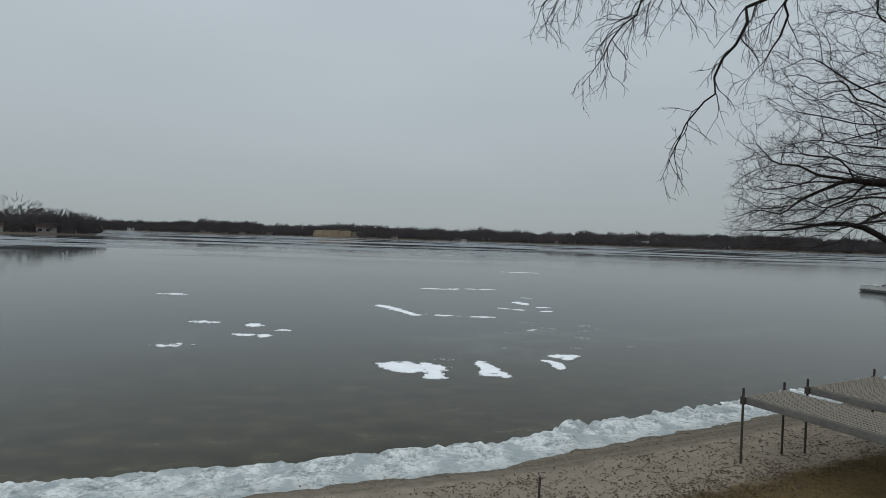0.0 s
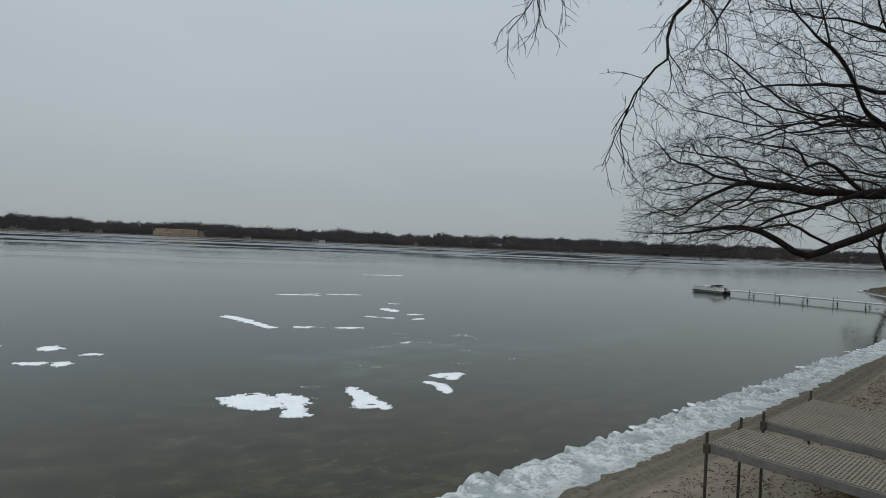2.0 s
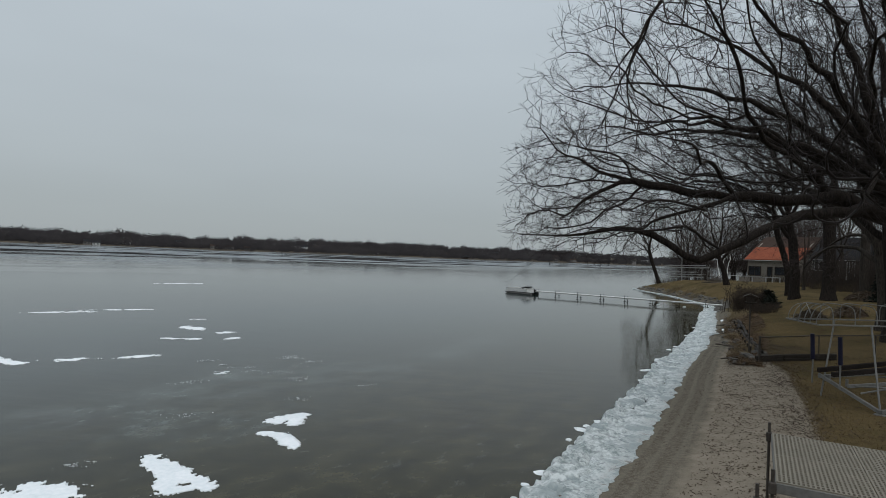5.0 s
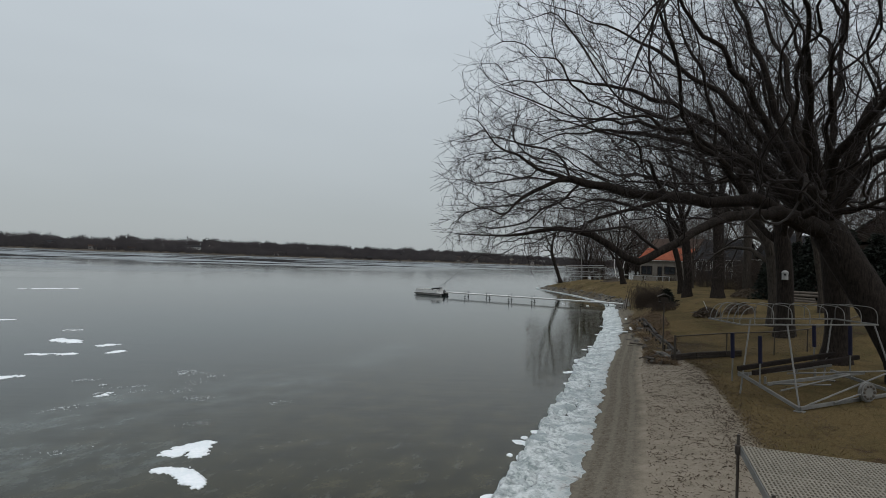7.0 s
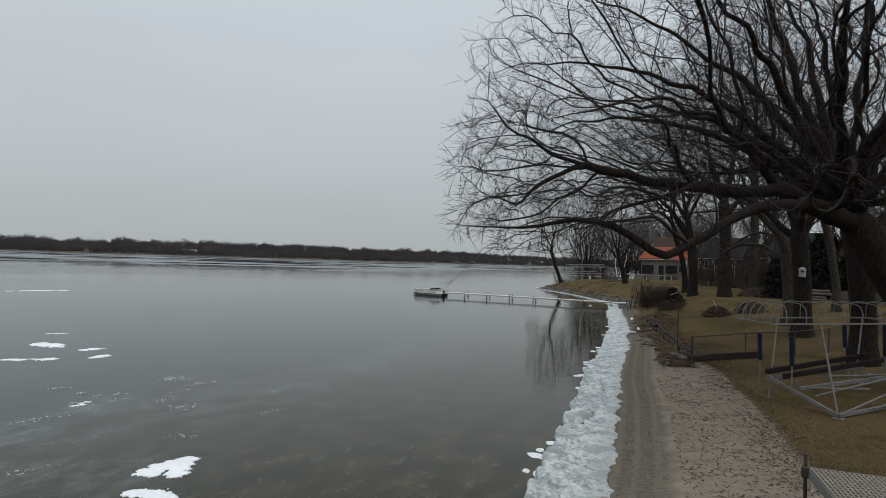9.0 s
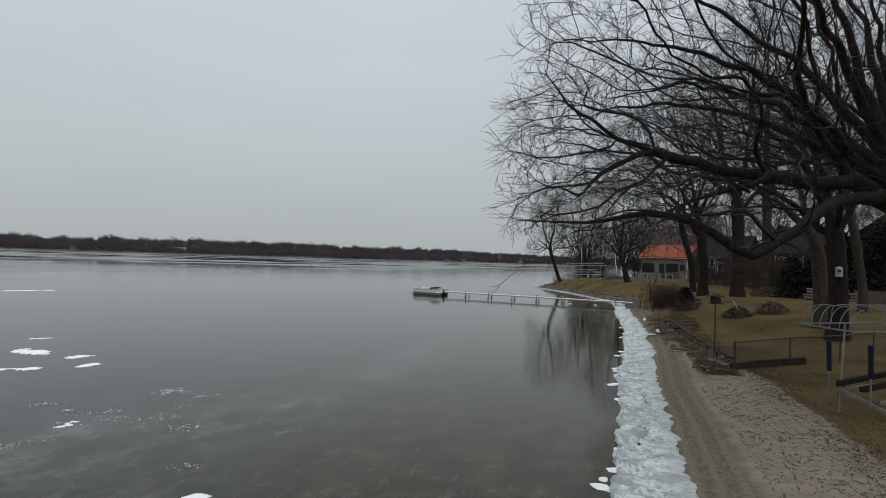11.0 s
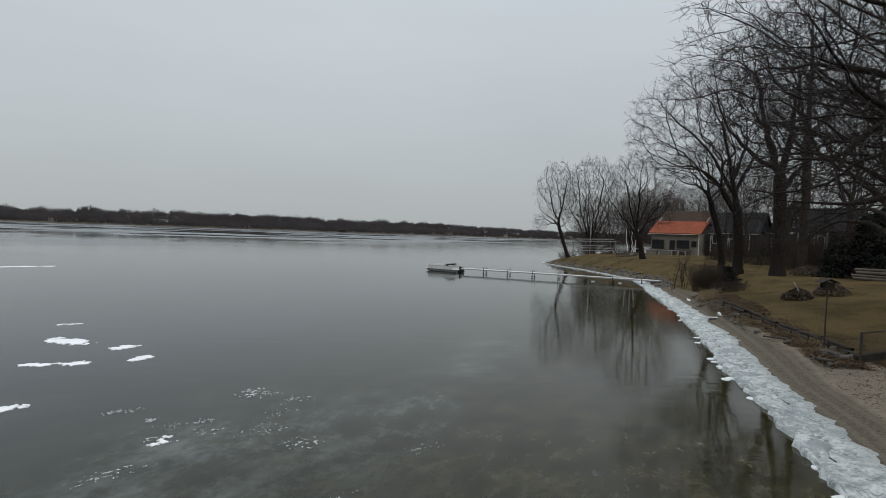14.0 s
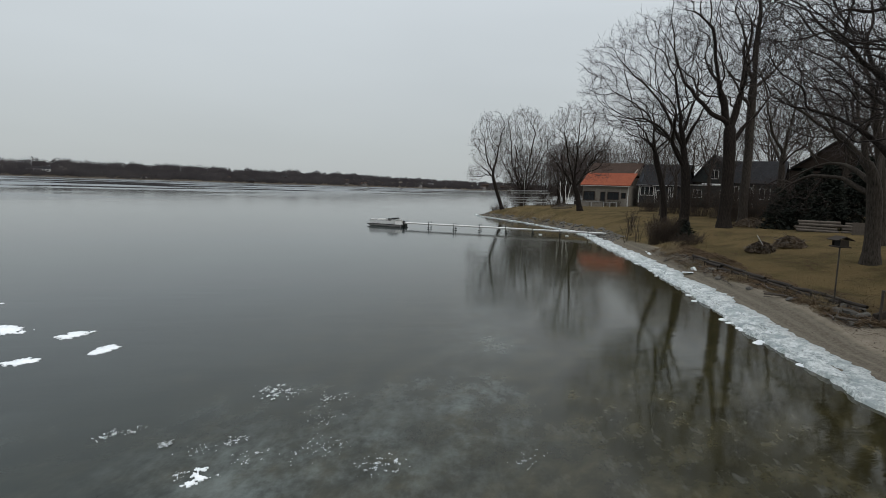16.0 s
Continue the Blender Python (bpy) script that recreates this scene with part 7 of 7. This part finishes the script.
def far_details():
    rng = random.Random(31)
    for k in range(44):
        az = rng.uniform(-30, 62)
        if -14 < az < -8 or 17.2 < az < 20.4:
            continue
        r = float(np.interp(az, [p[0] for p in FAR], [p[1] for p in FAR]))
        sc = r / 900
        far_house(az, rng.uniform(2, 30), rng.uniform(7, 12) * sc, rng.uniform(3.0, 5) * sc, rng.choice((DARK_ROOF, BROWN_ROOF, BROWN_ROOF)), rng.choice((FAR_WALL, FAR_WALL, BROWN_SIDING)) if rng.random() < 0.93 else WHITE, "distant lakeside house among bare trees")
    for az in (-38.5, -35.0):
        far_house(az, 10, rng.uniform(8, 12), 4, BROWN_ROOF, FAR_WALL, "distant house on the wooded point")
    far_house(18.9, 20, 33, 3.2, DARK_ROOF, WHITE, "long low white building on the far shore", 7.0)
    V, F = [], []
    azs = np.arange(-12.9, -9.2, 0.06)
    for az in azs:
        for j, (e, z) in enumerate(((5, 0.0), (9, 5.0), (12, 5.8), (17, 10.6), (44, 11.6))):
            x, y = far_point(az, e + 2.5 * noise.noise((az * 5.2, j * 0.7, 0)))
            V.append((x, y, z + (0.9 * noise.noise((az * 1.7, j, 4)) if j else 0) - 3.5 * max(0, abs(az + 11.05) - 1.6)))
    for i in range(len(azs) - 1):
        for j in range(4):
            F.append((i * 5 + j, i * 5 + j + 1, (i + 1) * 5 + j + 1, (i + 1) * 5 + j))
    tagged(new("backdrop_quarry", mesh_of("quarry_face", V, F, CLIFF)), "bare tan quarry face on the far shore", "quarry", kind="structure")


far_details()


# ---- loose cover on the beach and lawn ----
def leaf_litter():
    rng = random.Random(41)
    V, F = [], []
    n = 0
    while n < 29000:
        x = rng.uniform(-16, 34)
        d = rng.uniform(1.9, 8.5)
        y = shore_y(x) - d / 0.9
        clump = noise2(x, y, 1.1, 3) + 0.8 * noise2(x, y, 3.2, 9)
        edge = math.exp(-((d - 5.6) / 0.55) ** 2) * (1.1 if noise2(x, 0, 0.35, 44) > -0.05 else 0.2)
        keep = (0.20 if d > 3.2 else 0.02) + (0.22 if clump > 0.2 and d > 3.2 else 0) + 0.55 * edge - (0.16 if d > 6.4 else 0)
        if rng.random() > keep:
            continue
        n += 1
        z = ground_z(x, y) + rng.uniform(0.004, 0.03)
        a = rng.uniform(0, 6.283)
        l, w = rng.uniform(0.016, 0.045), rng.uniform(0.008, 0.020)
        if rng.random() < 0.05:
            l, w = rng.uniform(0.08, 0.2), 0.005
        u, v = Vector((math.cos(a), math.sin(a), rng.gauss(0, 0.25))), Vector((-math.sin(a), math.cos(a), rng.gauss(0, 0.35)))
        c = Vector((x, y, z))
        b = len(V)
        V += [tuple(c - u * l), tuple(c + v * w), tuple(c + u * l), tuple(c - v * w + Vector((0, 0, 0.012)))]
        F.append((b, b + 1, b + 2, b + 3))
    tagged(new("leaf_litter", mesh_of("leaf_litter", V, F, LEAF)), "dry brown oak leaves and twigs strewn over the sand", "leaf litter", kind="stuff")


def lawn_grass():
    rng = random.Random(43)
    V, F = [], []
    for k in range(42000):
        x = rng.uniform(2, 58)
        kk = ease(x, 25, 32)
        d0 = 5.9 * (1 - kk) + 4.2 * kk
        d = d0 + rng.random() ** 1.6 * 11
        y = shore_y(x) - d / 0.9
        z = ground_z(x, y)
        h = rng.uniform(0.03, 0.085)
        a = rng.uniform(0, 6.283)
        w = rng.uniform(0.006, 0.014)
        b = len(V)
        dx, dy = math.cos(a), math.sin(a)
        V += [(x - dx * w, y - dy * w, z - 0.01), (x + dx * w, y + dy * w, z - 0.01), (x + rng.gauss(0, 0.05), y + rng.gauss(0, 0.05), z + h)]
        F.append((b, b + 1, b + 2))
    tagged(new("lawn_grass", mesh_of("lawn_grass", V, F, GRASS)), "short straw-coloured winter grass", "grass", kind="stuff")


GRASS = plain("winter_grass", (0.055, 0.038, 0.015), (0.19, 0.132, 0.06), 1.2, 0.95, 0, 0)

def bank_debris():
    """Broken reeds, sticks and leaves heaped between the beach and the log wall."""
    rng = random.Random(47)
    V, F = [], []
    for k in range(24000):
        x = rng.uniform(26.6, 50)
        lo = 3.4 - 1.3 * ease(x, 27, 44)
        d = lo + (4.9 - lo) * rng.random() ** 0.8 + 0.3 * noise2(x, 0, 1.2, 5)
        if noise2(x, d, 0.9, 71) < -0.25:
            continue
        y = shore_y(x) - d / 0.9
        c = Vector((x, y, ground_z(x, y) + rng.uniform(0.0, 0.16) * (0.5 + noise2(x, y, 1.5, 8) + 0.4)))
        a = rng.gauss(0.5, 0.9)
        L, w = (rng.uniform(0.08, 0.32), rng.uniform(0.004, 0.011)) if rng.random() < 0.6 else (rng.uniform(0.03, 0.07), rng.uniform(0.014, 0.03))
        u, v = Vector((math.cos(a), math.sin(a), rng.gauss(0.05, 0.3))) * L, Vector((-math.sin(a), math.cos(a), rng.gauss(0, 0.6))) * w
        b = len(V)
        V += [tuple(c - u), tuple(c + v), tuple(c + u), tuple(c - v)]
        F.append((b, b + 1, b + 2, b + 3))
    tagged(new("bank_debris", mesh_of("bank_debris", V, F, DEBRIS)), "dead reeds, sticks and leaves heaped on the bank", "debris", kind="stuff")


DEBRIS = plain("dead_reeds_and_leaves", (0.034, 0.022, 0.012), (0.155, 0.102, 0.056), 3.0, 0.95, 0, 0)
bank_debris()
leaf_litter()
lawn_grass()
